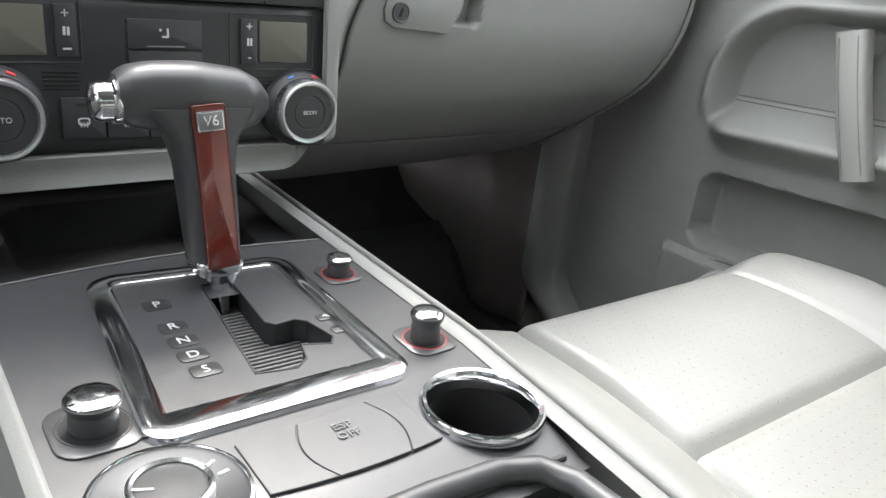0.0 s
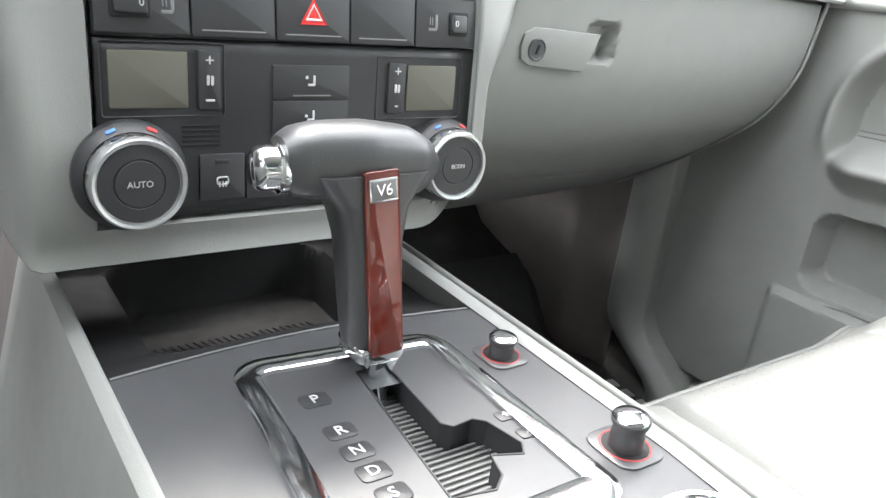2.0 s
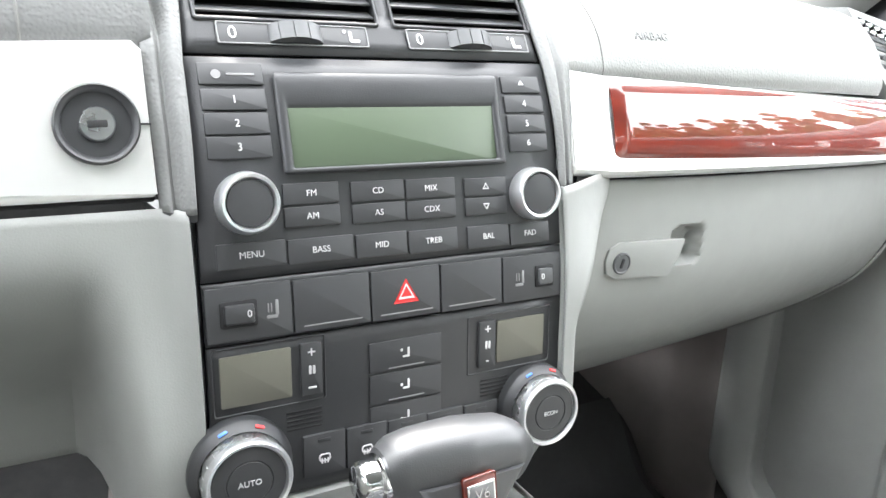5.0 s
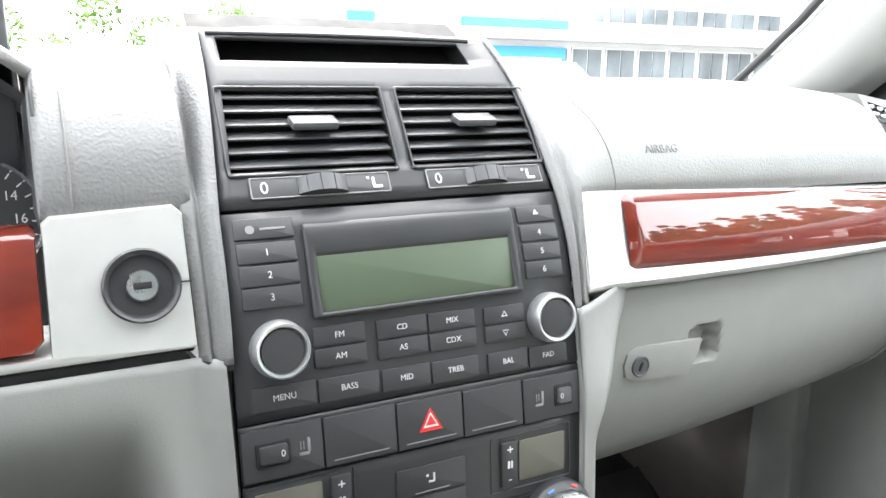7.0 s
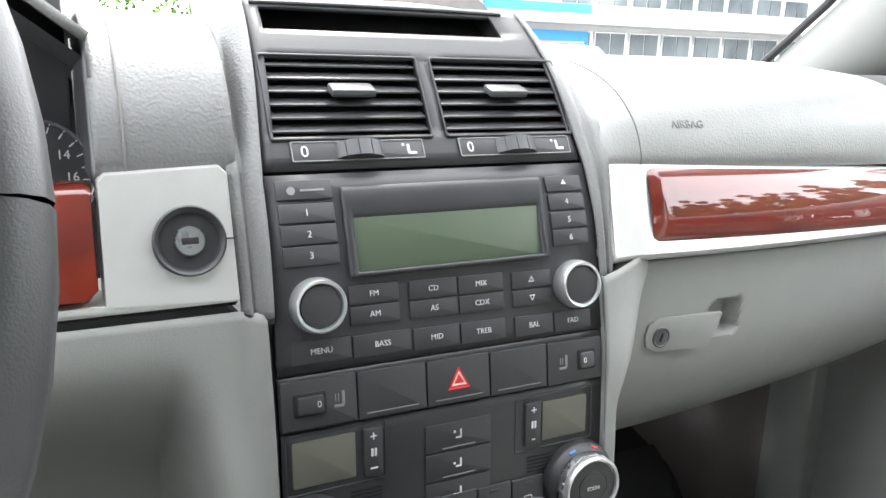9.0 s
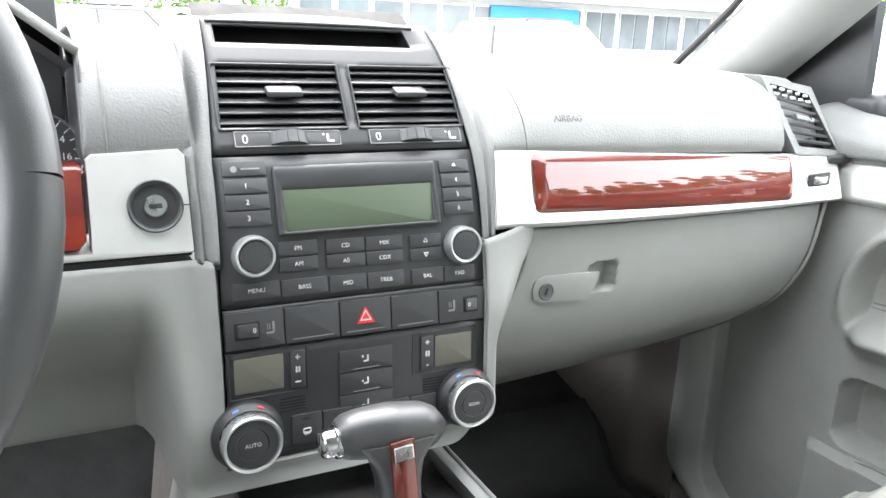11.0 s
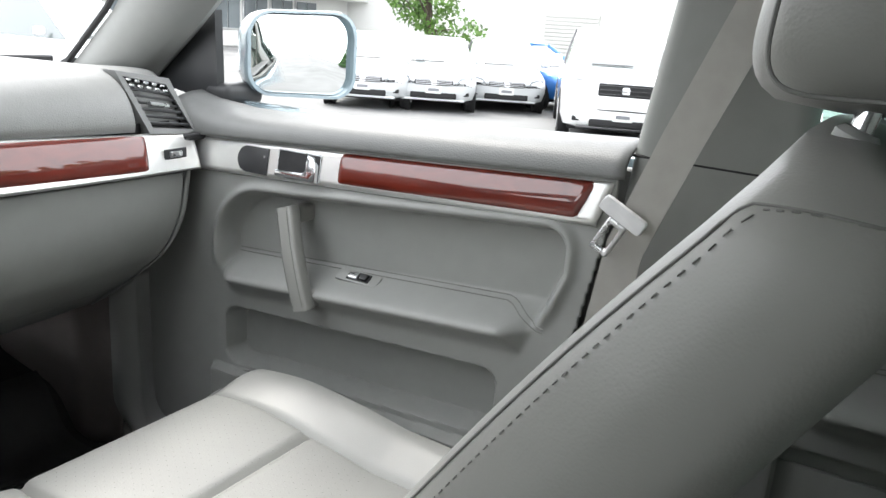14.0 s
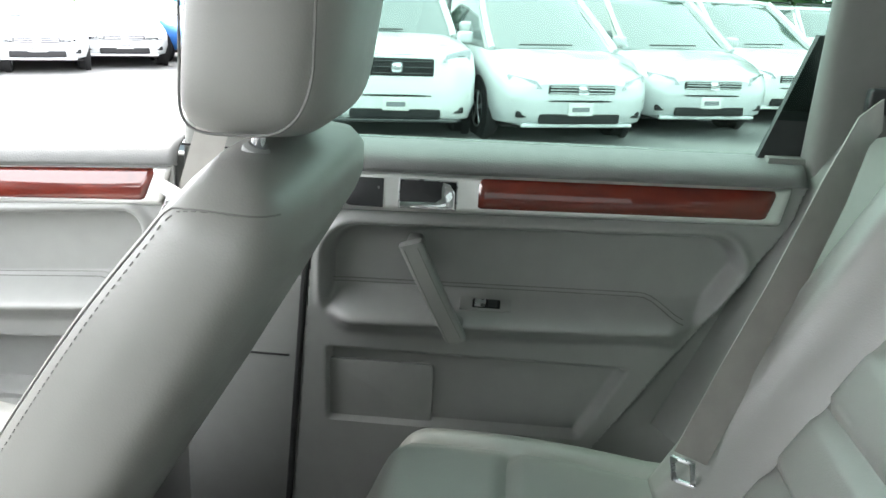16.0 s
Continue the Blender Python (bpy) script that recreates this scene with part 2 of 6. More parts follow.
def thick(ob, d, offset=None):
    """Gives an open sheet a thickness away from the cabin's middle."""
    me = ob.data
    c, n, w = Vector(), Vector(), 0.0
    for f in me.polygons:
        c += f.center * f.area
        n += f.normal * f.area
        w += f.area
    facing = n.dot(Vector((-0.25, -0.8, 0.9)) - c / w) > 0
    s = ob.modifiers.new("thickness", "SOLIDIFY")
    s.thickness, s.offset = d, -1.0 if facing else 1.0
    return ob


def text(name, words, size, m, mat, parent, depth=0.0002, spread=1.0):
    """Raised lettering, centred, as a mesh."""
    cu = bpy.data.curves.new(name, "FONT")
    cu.body, cu.size, cu.align_x, cu.align_y = words, size, "CENTER", "CENTER"
    cu.extrude, cu.resolution_u, cu.space_character = depth, 3, spread
    tmp = new(name, cu)
    me = bpy.data.meshes.new_from_object(tmp)
    bpy.data.objects.remove(tmp)
    me.transform(m)
    me.materials.clear()
    return finish(name, me, mat, parent, "", smooth=False)

# ---- dashboard ----
STACK = [(0.36, -0.012), (0.48, -0.008), (0.51, -0.007), (0.57, -0.003), (0.60, 0.0), (0.63, 0.006), (0.685, 0.018), (0.71, 0.027), (0.746, 0.046), (0.80, 0.082), (0.84, 0.13), (0.87, 0.19)]


def sy(z):
    return curve(z, STACK)


def on_stack(x, z, off=0.0):
    """The frame of a piece on the centre stack: x across, y up along the face, z out of it."""
    t = Vector((0, sy(z + 0.004) - sy(z - 0.004), 0.008)).normalized()
    n = Vector((1, 0, 0)).cross(t)
    p = Vector((x, sy(z), z)) + n * off
    return Matrix(((1, t.x * 0, n.x, p.x), (0, t.y, n.y, p.y), (0, t.z, n.z, p.z), (0, 0, 0, 1)))


def y0(x):
    """How far forward the dash face lies beside the stack."""
    return 0.060 + 0.05 * max(0, (x - 0.2) / 0.5) ** 1.6


def bend(x):
    """The dash face swings out to meet the stack."""
    return -0.030 * max(0.0, (0.2 - x) / 0.065) ** 1.25


dash = tagged(thing("dashboard", (0.25, 0.3, 0.4), "two-tone grey car dashboard with brushed metal and wood trim", "dashboard"), kind="structure")

# passenger-side upper pad
PADPROF = [(0.0, 0.006, 0.722), (0.12, 0.004, 0.733), (0.25, 0.014, 0.758), (0.4, 0.040, 0.783), (0.55, 0.085, 0.800), (0.7, 0.16, 0.808), (0.85, 0.30, 0.806), (1.0, 0.62, 0.79)]


def pad_point(x, v, lift=0.0):
    dy, z = curve(v, [(a, b) for a, b, _ in PADPROF]), curve(v, [(a, c) for a, _, c in PADPROF])
    fall = smooth01((x - 0.45) / 0.3) * 0.025 * v + 0.0215 * max(0, (x - 0.165) / 0.56) * max(0, 1 - v * 2.2)
    push = 0.034 * smooth01((x - 0.612) / 0.012) * (1 - smooth01((v - 0.45) / 0.2))
    near = bend(x) * (1 - smooth01(v * 1.8))
    return (x, y0(x) + dy + push + near + 0.006 + lift * 0.3, z - fall + lift + 0.006 * smooth01((0.2 - x) / 0.06) * (1 - smooth01(v * 1.8)))


pad = part("passenger_pad", grid(lambda u, v: pad_point(u, v), steps(0.136, 0.74, 54), steps(0, 1, 40)), PAD_LIT, dash, "grained grey upper dash pad")
thick(pad, 0.004)
# airbag seam and faint lettering
part("airbag_seam", tube([pad_point(0.196 - 0.03 * v ** 1.5, v, 0.0002) for v in steps(0.0, 0.6, 24)], 0.0009, 6), STITCH, dash)
def on_pad(x, v):
    p, a, c = Vector(pad_point(x, v)), Vector(pad_point(x + 0.01, v)), Vector(pad_point(x, v + 0.02))
    e, f = (a - p).normalized(), (c - p).normalized()
    n = e.cross(f)
    f = n.cross(e)
    return Matrix(((e.x, f.x, n.x, p.x), (e.y, f.y, n.y, p.y), (e.z, f.z, n.z, p.z), (0, 0, 0, 1)))
text("airbag_lettering", "AIRBAG", 0.0105, on_pad(0.250, 0.235), PAD, dash, 0.0006)
# driver-side upper pad, beside the stack
def left_pad(x, v):
    dy, z = curve(v, [(a, b) for a, b, _ in PADPROF]), curve(v, [(a, c) for a, _, c in PADPROF])
    return (x, 0.040 + dy * 0.9, z + 0.013 + 0.006 * smooth01(v * 1.5))
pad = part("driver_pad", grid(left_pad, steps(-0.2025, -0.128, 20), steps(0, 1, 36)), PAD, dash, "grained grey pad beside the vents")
thick(pad, 0.004)
part("pad_seam", tube([Vector(left_pad(-0.1875, v)) + Vector((0, -0.0004, 0.0004)) for v in steps(0, 0.75, 24)], 0.0009, 6), STITCH, dash)

# padded side cheeks of the stack
CHEEK_L = [(0.655, 0.132, 0.024), (0.738, 0.134, 0.047), (0.76, 0.137, 0.066), (0.79, 0.137, 0.10), (0.838, 0.13, 0.17)]
CHEEK_R = [(0.655, 0.1345, 0.020), (0.732, 0.1435, 0.046), (0.76, 0.146, 0.066), (0.785, 0.146, 0.098), (0.805, 0.142, 0.13), (0.838, 0.128, 0.18)]
for s, table in ((-1, CHEEK_L), (1, CHEEK_R)):
    def cheek(u, v, s=s, table=table):
        z = 0.655 + (0.838 - 0.655) * v
        xa = interp(z, [(0.48, 0.117), (0.62, 0.1165), (0.73, 0.1145), (0.80, 0.1085), (0.85, 0.1035)])
        xb, yb = interp(z, [(a, b) for a, b, _ in table]), interp(z, [(a, c) for a, _, c in table])
        ya = sy(z) - 0.003
        roll = 0.0035 * math.exp(-((u - 0.22) / 0.16) ** 2) - 0.002 * math.exp(-((u - 0.52) / 0.08) ** 2) + 0.0025 * smooth01((u - 0.5) / 0.2)
        return (s * (xa + (xb - xa) * u), ya + (yb - ya) * u ** 1.3 - roll, z)
    c = part("stack_cheek", grid(cheek, steps(0, 1, 20), steps(0, 1, 44)), PAD, dash, "grained grey cheek in the shaded pad tone")
    thick(c, 0.003)
    part("cheek_end", loft([[cheek(u, 0) for u in steps(0, 1, 8)] + [(s * 0.135, 0.05, 0.655), (s * 0.117, 0.05, 0.655)], [Vector(cheek(u, 0)) + Vector((0, 0.001, -0.004)) for u in steps(0, 1, 8)] + [Vector((s * 0.135, 0.05, 0.651)), Vector((s * 0.117, 0.05, 0.651))]]), BLACK, dash)

# brushed trim bands with wood inlays
def trim_rows(x):
    """Lower and upper edge of the passenger band."""
    return interp(x, [(0.135, 0.660), (0.196, 0.650), (0.735, 0.634)]), interp(x, [(0.135, 0.731), (0.196, 0.7265), (0.735, 0.694)])


def band_y(x, v):
    return y0(x) + bend(x) + 0.024 * (v - 0.5) - 0.001


def trim_fn(u, v):
    x = 0.135 + 0.008 * v + 0.598 * u - 0.006 * v * u
    a, b = trim_rows(x)
    edge = min(v, 1 - v) * 14
    return (x, band_y(x, v) - 0.005 * smooth01(edge) + 0.003, a + (b - a) * v)


trim = part("trim_band", grid(trim_fn, steps(0, 1, 90), steps(0, 1, 28)), ALU, dash, "brushed aluminium trim band")
thick(trim, 0.004)
part("band_end", loft([[Vector(trim_fn(0, v)) + Vector((-0.0005, d, 0)) for d in (0.0, 0.02)] for v in steps(0.02, 0.98, 8)], closed=False), ALU, dash)


def inlay(place, u1, u2, dome, nu=90, nv=20):
    """A domed strip with rounded ends; place(u, v, lift) lays it on its band."""
    rows = []
    for i in range(nu + 1):
        k = i / nu
        e = min(k, 1 - k) * (u2 - u1) / 0.009
        f = math.sqrt(max(0.0, 1 - (1 - min(1, e)) ** 2)) * 0.10 + 0.90
        row = []
        for j in range(nv + 1):
            w = 2 * j / nv - 1
            q = min(1, 6 * min(j / nv, 1 - j / nv)) * min(1, e * 1.5 + 0.01)
            row.append(place(u1 + (u2 - u1) * k, 0.5 + 0.5 * w * f, dome * (1 - abs(w) ** 2.2) * (0.4 + 0.6 * min(1, e)) + 0.0022 * math.sqrt(max(0, 1 - (1 - q) ** 2)) - 0.001))
        rows.append(row)
    return loft(rows, closed=False)


def dash_wood(x, v, lift):
    x = x - 0.010 * (1 - v) * smooth01((x - 0.45) / 0.17)
    za, zb = interp(x, [(0.2, 0.6645), (0.62, 0.646)]), interp(x, [(0.2, 0.7215), (0.62, 0.699)])
    z = za + (zb - za) * v
    a, b = trim_rows(x)
    return (x, band_y(x, (z - a) / (b - a)) - 0.0030 - lift, z)


part("wood_inlay", inlay(dash_wood, 0.199, 0.622, 0.0055), WOOD, dash, "glossy red-brown wood inlay")

# side vent control in the band's end
def on_band(x, z, off):
    s = (y0(x + 0.01) - y0(x - 0.01)) / 0.02
    tx = Vector((1, s, 0)).normalized()
    n = tx.cross(Vector((0, 0, 1)))
    p = Vector((x, y0(x) - 0.0045, z)) + n * off
    return Matrix(((tx.x, 0, n.x, p.x), (tx.y, 0, n.y, p.y), (tx.z, 1, n.z, p.z), (0, 0, 0, 1)))


ctl = part("vent_wheel_frame", slab(0.052, 0.017, 0.002, 0.002), BLACK, dash, "black side vent thumbwheel", m=on_band(0.678, 0.666, 0))
part("thumbwheel", slab(0.026, 0.010, 0.005, 0.002, 0.0015), SATIN, ctl, m=on_band(0.676, 0.666, 0.0022))

# key plate on the driver's side of the stack
def face_l(z, off=0.0):
    """Forward place of the driver-side trim at a height."""
    return 0.0285 + 0.27 * (z - 0.699) - off


pl = [(-0.204, 0.667), (-0.1325, 0.664), (-0.1335, 0.735), (-0.138, 0.7395), (-0.199, 0.737), (-0.203, 0.733)]
key_plate = part("key_plate", loft([[(x, 0.060, z) for x, z in pl], [(x, face_l(z, -0.0025), z) for x, z in pl], [(-0.168 + (x + 0.168) * 0.985, face_l(z), 0.700 + (z - 0.700) * 0.98) for x, z in pl]]), ALU, dash, "brushed aluminium key plate")
M_KEY = Matrix.Translation((-0.158, 0.0285, 0.699)) @ pose(0, 0, 0, 75, 0, 0)
lock = part("ignition_lock", lathe([(0.0200, -0.001), (0.0200, 0.0040), (0.0190, 0.0054), (0.0178, 0.0048), (0.0160, 0.0012), (0.0, 0.0010)], 48), BLACK, key_plate, "black ignition lock ring", m=M_KEY)
part("lock_barrel", lathe([(0.0086, 0.001), (0.0084, 0.0034), (0.0077, 0.0041), (0.0, 0.0041)], 36), SATIN, lock, "satin metal key barrel", m=M_KEY)
part("key_slot", slab(0.0092, 0.0036, 0.0006, 0.0004, 0.0002), DARK, lock, m=M_KEY @ Matrix.Translation((0, 0, 0.0039)))
part("plate_joint", slab(0.006, 0.0008, 0.0012, 0.0003, 0.0002), DARK, key_plate, m=Matrix.Translation((-0.1357, 0.0285, 0.699)) @ pose(0, 0, 0, 75, 0, 0))
wl_pts = [(-0.300, 0.671), (-0.212, 0.671), (-0.2065, 0.677), (-0.206, 0.728), (-0.209, 0.730), (-0.300, 0.730)]
part("cluster_wood", loft([[(x, face_l(z, o), z) for x, z in wl_pts] for o in (-0.03, -0.001)] + [[(-0.25 + (x + 0.25) * 0.985, face_l(z, 0.001), 0.700 + (z - 0.700) * 0.95) for x, z in wl_pts]]), WOOD, dash, "glossy red-brown wood inlay")
part("plate_shelf", rbox(0.40, 0.06, 0.006, 0.002, 2, (-0.333, 0.0505, 0.6655)), ALU, dash)
# solid near-black strip painting the shade in the gap under the shelf
part("shelf_gap_shade", rbox(0.40, 0.04, 0.004, 0.001, 1, (-0.333, 0.0465, 0.6610)), DARK, dash)

# instrument cluster under its hood
cluster = tagged(thing("instrument_cluster", (-0.30, 0.14, 0.73), "dark instrument cluster with silver-ringed gauge under a hood", "instrument cluster"))
def hood_fn(u, v):
    """The padded cowl over the dials: v runs from the front lip back to the windscreen."""
    x = -0.203 - 0.30 * u
    crown = interp(u, [(0, 0.806), (0.15, 0.840), (0.35, 0.862), (0.6, 0.872), (1.0, 0.866)])
    return (x, 0.062 - 0.020 * u + 0.34 * v, crown + 0.006 * math.sin(math.pi * v) - 0.03 * v * v)
thick(part("hood", grid(hood_fn, steps(0, 1, 24), steps(0, 1, 12)), PAD_LIT, cluster, "grained grey dial cowl"), 0.006)
def hood_wall(u, v):
    z = 0.728 + 0.080 * v
    return (-0.2035 - 0.004 * u, 0.046 + 0.022 * v + 0.13 * u, z)
thick(part("hood_side", grid(hood_wall, steps(0, 1, 6), steps(0, 1, 8)), CONSOLE, cluster, "dark cowl inside"), 0.003)
part("hood_lining", grid(lambda u, v: Vector(hood_fn(u, 0.02 + 0.45 * v)) + Vector((0, 0, -0.009 - 0.02 * v)), steps(0, 1, 16), steps(0, 1, 4)), CONSOLE, cluster)
part("dial_back", rbox(0.42, 0.01, 0.17, 0.003, 2, (-0.42, 0.175, 0.775)), CONSOLE, cluster)
M_G = Matrix.Translation((-0.2350, 0.120, 0.7245)) @ pose(0, 0, 0, 80, 0, 0)
ring = part("gauge_ring", lathe([(0.036, 0), (0.036, 0.004), (0.0345, 0.005), (0.033, 0.003), (0.033, 0)], 48), CHROME, cluster, m=M_G)
part("gauge_face", lathe([(0.033, 0.0), (0.033, 0.0015), (0.0, 0.0015)], 40), BLACK, ring, m=M_G)
for i, w in enumerate(("8", "10", "12", "14", "16")):
    a = radians(150 - 38 * i)
    text("gauge_number", w, 0.008, M_G @ Matrix.Translation((0.022 * math.cos(a), 0.022 * math.sin(a), 0.0018)), WHITE, ring)
for i in range(13):
    a = radians(160 - 15 * i)
    part("gauge_tick", slab(0.004, 0.0008, 0.0004, 0.0002, 0.0001), WHITE, ring, m=M_G @ Matrix.Translation((0.030 * math.cos(a), 0.030 * math.sin(a), 0.0015)) @ pose(0, 0, 0, 0, 0, math.degrees(a)))

# light grey surround below the band: chin and side strips round the stack
def chin(x, v):
    """x runs across, v from the underside up the face."""
    low = 0.462 + 0.028 * smooth01((-0.150 - x) / 0.02)
    rise = smooth01((x - 0.075) / 0.06)
    low += 0.075 * rise ** 2
    side = smooth01((-0.148 - x) / 0.030)
    if v < 0.3:
        k = v / 0.3
        return (x, sy(0.47) - 0.004 + 0.10 * (1 - k) ** 1.5 + 0.092 * side, low + 0.010 * k ** 2 - 0.004)
    k = (v - 0.3) / 0.7
    z = low + 0.008 + (0.6565 - low - 0.008) * k
    push = 0.014 * smooth01((-0.1165 - x) / 0.016) * smooth01((z - 0.52) / 0.10) + 0.085 * side * smooth01((0.645 - z) / 0.125) ** 1.2
    hide = 0.02 if abs(x) < 0.1165 and z > 0.489 else 0.0
    return (x, sy(z) - 0.0045 + push + hide + 0.004 * (1 - smooth01(k * 6)), z)


sur = part("stack_surround", grid(chin, steps(-0.70, -0.22, 12)[:-1] + steps(-0.22, 0.1165, 64), steps(0, 1, 44)), GREY, dash, "light grey plastic stack surround")
thick(sur, 0.003)
def strip(u, v):
    """The strip beside the stack: flat, then rolling away to the glove box, or forward below it."""
    zl = 0.486 + 0.030 * min(1, u) ** 2
    z = zl + (0.656 - zl) * v
    xr = 0.136 + 0.066 * smooth01((z - 0.555) / 0.085)
    k = min(1, u)
    deep = 0.040 + (0.024 - sy(z)) * smooth01((z - 0.555) / 0.085)
    top = smooth01((z - 0.575) / 0.075)
    y = sy(z) - 0.0045 + deep * ((1 - top) * max(0, (k - 0.35) / 0.65) ** 2 + top * k ** 1.15) + 0.10 * max(0, u - 1)
    return (0.116 + (xr - 0.116) * k + 0.004 * max(0, u - 1), y, z)
s_ = part("surround_side", grid(strip, steps(0, 1.6, 32), steps(0, 1, 30)), GREY, dash)
thick(s_, 0.002)
# glove box and lower panel
def glove_y(x, z):
    return y0(x) + curve(z, [(0.345, 0.235), (0.357, 0.212), (0.40, 0.145), (0.43, 0.102), (0.46, 0.064), (0.49, 0.032), (0.53, 0.010), (0.57, 0.001), (0.66, 0.0)])


def glove_left(z):
    return 0.197 - 0.020 * smooth01((0.62 - z) / 0.07)


def glove_right(z):
    return 0.700 - 0.045 * smooth01((0.62 - z) / 0.22)


def glove_low(x):
    return 0.430 - 0.018 * smooth01((x - 0.20) / 0.45)


glove = tagged(thing("glove_box", (0.45, 0.12, 0.55), "closed light grey glove box with a lock and recessed pull", "glove box"))
def gface(u, v):
    zt = trim_rows(0.2 + 0.49 * u)[0] - 0.004
    zb = glove_low(0.2 + 0.45 * u)
    z = zb + (zt - zb) * v
    x = glove_left(z) + (glove_right(z) - glove_left(z)) * u
    y = glove_y(x, z)
    dent = smooth01((0.0035 - rr_dist(x, z, 0.302, 0.583, 0.016, 0.014, 0.003)) / 0.004) * 0.016
    return (x, y + dent, z)
lid = part("lid", grid(gface, steps(0, 1, 130), steps(0, 1, 64)), GREY, glove)
thick(lid, 0.003)
M_L = Matrix.Translation((0.250, y0(0.25) - 0.0005, 0.5765)) @ pose(0, 0, 0, 90, 4, 0)
lp = [(-0.030, 0.016), (-0.040, 0.010), (-0.042, 0.0), (-0.039, -0.010), (-0.029, -0.0145), (0.030, -0.0145), (0.040, 0.003), (0.043, 0.0175)][::-1]
latch = part("latch", prism(lp[::-1], 0.0035, 0.0012, -0.001), GREY, glove, "grey latch paddle", m=M_L)
part("lock_ring", lathe([(0.0092, 0), (0.0092, 0.0030), (0.0080, 0.0036), (0.0072, 0.0028), (0, 0.0028)], 32), WHEELGREY, latch, "metal lock cylinder", m=M_L @ Matrix.Translation((-0.025, -0.001, 0.0005)))
part("lock_slot", slab(0.0026, 0.008, 0.0006, 0.0008, 0.0002), DARK, latch, m=M_L @ Matrix.Translation((-0.025, -0.001, 0.0036)) @ pose(0, 0, 0, 0, 0, -15))

def under(u, v):
    x = 0.14 + 0.56 * u
    zb = glove_low(x) - 0.002
    z = zb + (0.354 - zb) * v
    return (x, glove_y(x, z) + 0.002 + 0.005 * smooth01((0.1 - v) / 0.1), z)
u_ = part("lower_panel", grid(under, steps(0, 1, 30), steps(0, 1, 16)), GREY, dash, "grey panel under the glove box")
thick(u_, 0.006)
# near-black sheet standing in for the shade above the lower panel
part("lower_panel_shade", grid(lambda u, v: (0.14 + 0.56 * u, glove_y(0.14 + 0.56 * u, 0.354) + 0.30 * v, 0.356 + 0.01 * v), steps(0, 1, 8), steps(0, 1, 4)), DARK, dash)
def backing(u, v):
    x = 0.14 + 0.56 * u
    return (x, y0(x) + 0.03 + 0.02 * (1 - v), 0.50 + 0.215 * v)
# near-black backing sheet paints the hollow's shade behind the dash seams
b_ = part("dash_hollow_shade", grid(backing, steps(0, 1, 10), steps(0, 1, 4)), DARK, dash)
# return between the stack surround and the glove box
def inner_return(u, v):
    z = 0.506 + 0.188 * v
    k = smooth01((z - 0.555) / 0.085)
    xa, ya = 0.132 + 0.066 * k, sy(z) + 0.034 + (0.024 - sy(z)) * k
    xb = glove_left(z) + 0.006
    yb = glove_y(xb, z) + 0.0055
    return (xa + (xb - xa) * u, ya + (yb - ya) * smooth01(u), z)
r_ = part("surround_return", grid(inner_return, steps(0, 1, 14), steps(0, 1, 24)), GREY, dash)
# end cap curving to the door
def cap(u, v):
    z = 0.640 - 0.285 * v
    x = glove_right(z) + 0.002 + 0.030 * math.sin(u * math.pi / 2) + 0.006 * smooth01((z - 0.6) / 0.04)
    return (x, glove_y(glove_right(z), z) + 0.001 + 0.10 * u ** 2.2, z)
c_ = part("dash_end", grid(cap, steps(0, 1, 14), steps(0, 1, 30)), GREY, dash)
thick(c_, 0.003)

# ---- centre stack: vents, radio, switch row, climate panel ----
stack = tagged(thing("centre_stack", (0, 0.06, 0.46), "black centre console fascia with vents, radio and climate controls", "centre console"))
def fascia(u, v):
    z = 0.486 + (0.850 - 0.486) * v
    half = interp(z, [(0.48, 0.117), (0.62, 0.1165), (0.73, 0.114), (0.80, 0.108), (0.85, 0.103)])
    return (-half + 2 * half * u, sy(z) + (0.032 if z > 0.745 else 0.006), z)
fa = part("fascia", grid(fascia, steps(0, 1, 8), steps(0, 1, 60)), DARK, stack)
def bent_plate(z1, z2, w1, w2, holes=(), lift=0.0, nx=1):
    """A curved face plate between two heights, with rectangular openings left out."""
    xs = sorted({-1.0, 1.0, *[h for o in holes for h in o[:2]]} | set(np.linspace(-1, 1, 9)))
    zs = sorted({z1, z2, *[h for o in holes for h in o[2:]]} | set(np.linspace(z1, z2, 14)))
    bm = bmesh.new()
    vs = {}
    def vert(i, j):
        if (i, j) not in vs:
            z = zs[j]
            w = w1 + (w2 - w1) * (z - z1) / (z2 - z1)
            vs[i, j] = bm.verts.new((xs[i] * w, sy(z) - lift, z))
        return vs[i, j]
    for i in range(len(xs) - 1):
        for j in range(len(zs) - 1):
            cx, cz = (xs[i] + xs[i + 1]) / 2, (zs[j] + zs[j + 1]) / 2
            if not any(a < cx < b and c < cz < d for a, b, c, d in holes):
                bm.faces.new((vert(i, j), vert(i + 1, j), vert(i + 1, j + 1), vert(i, j + 1)))
    return bm


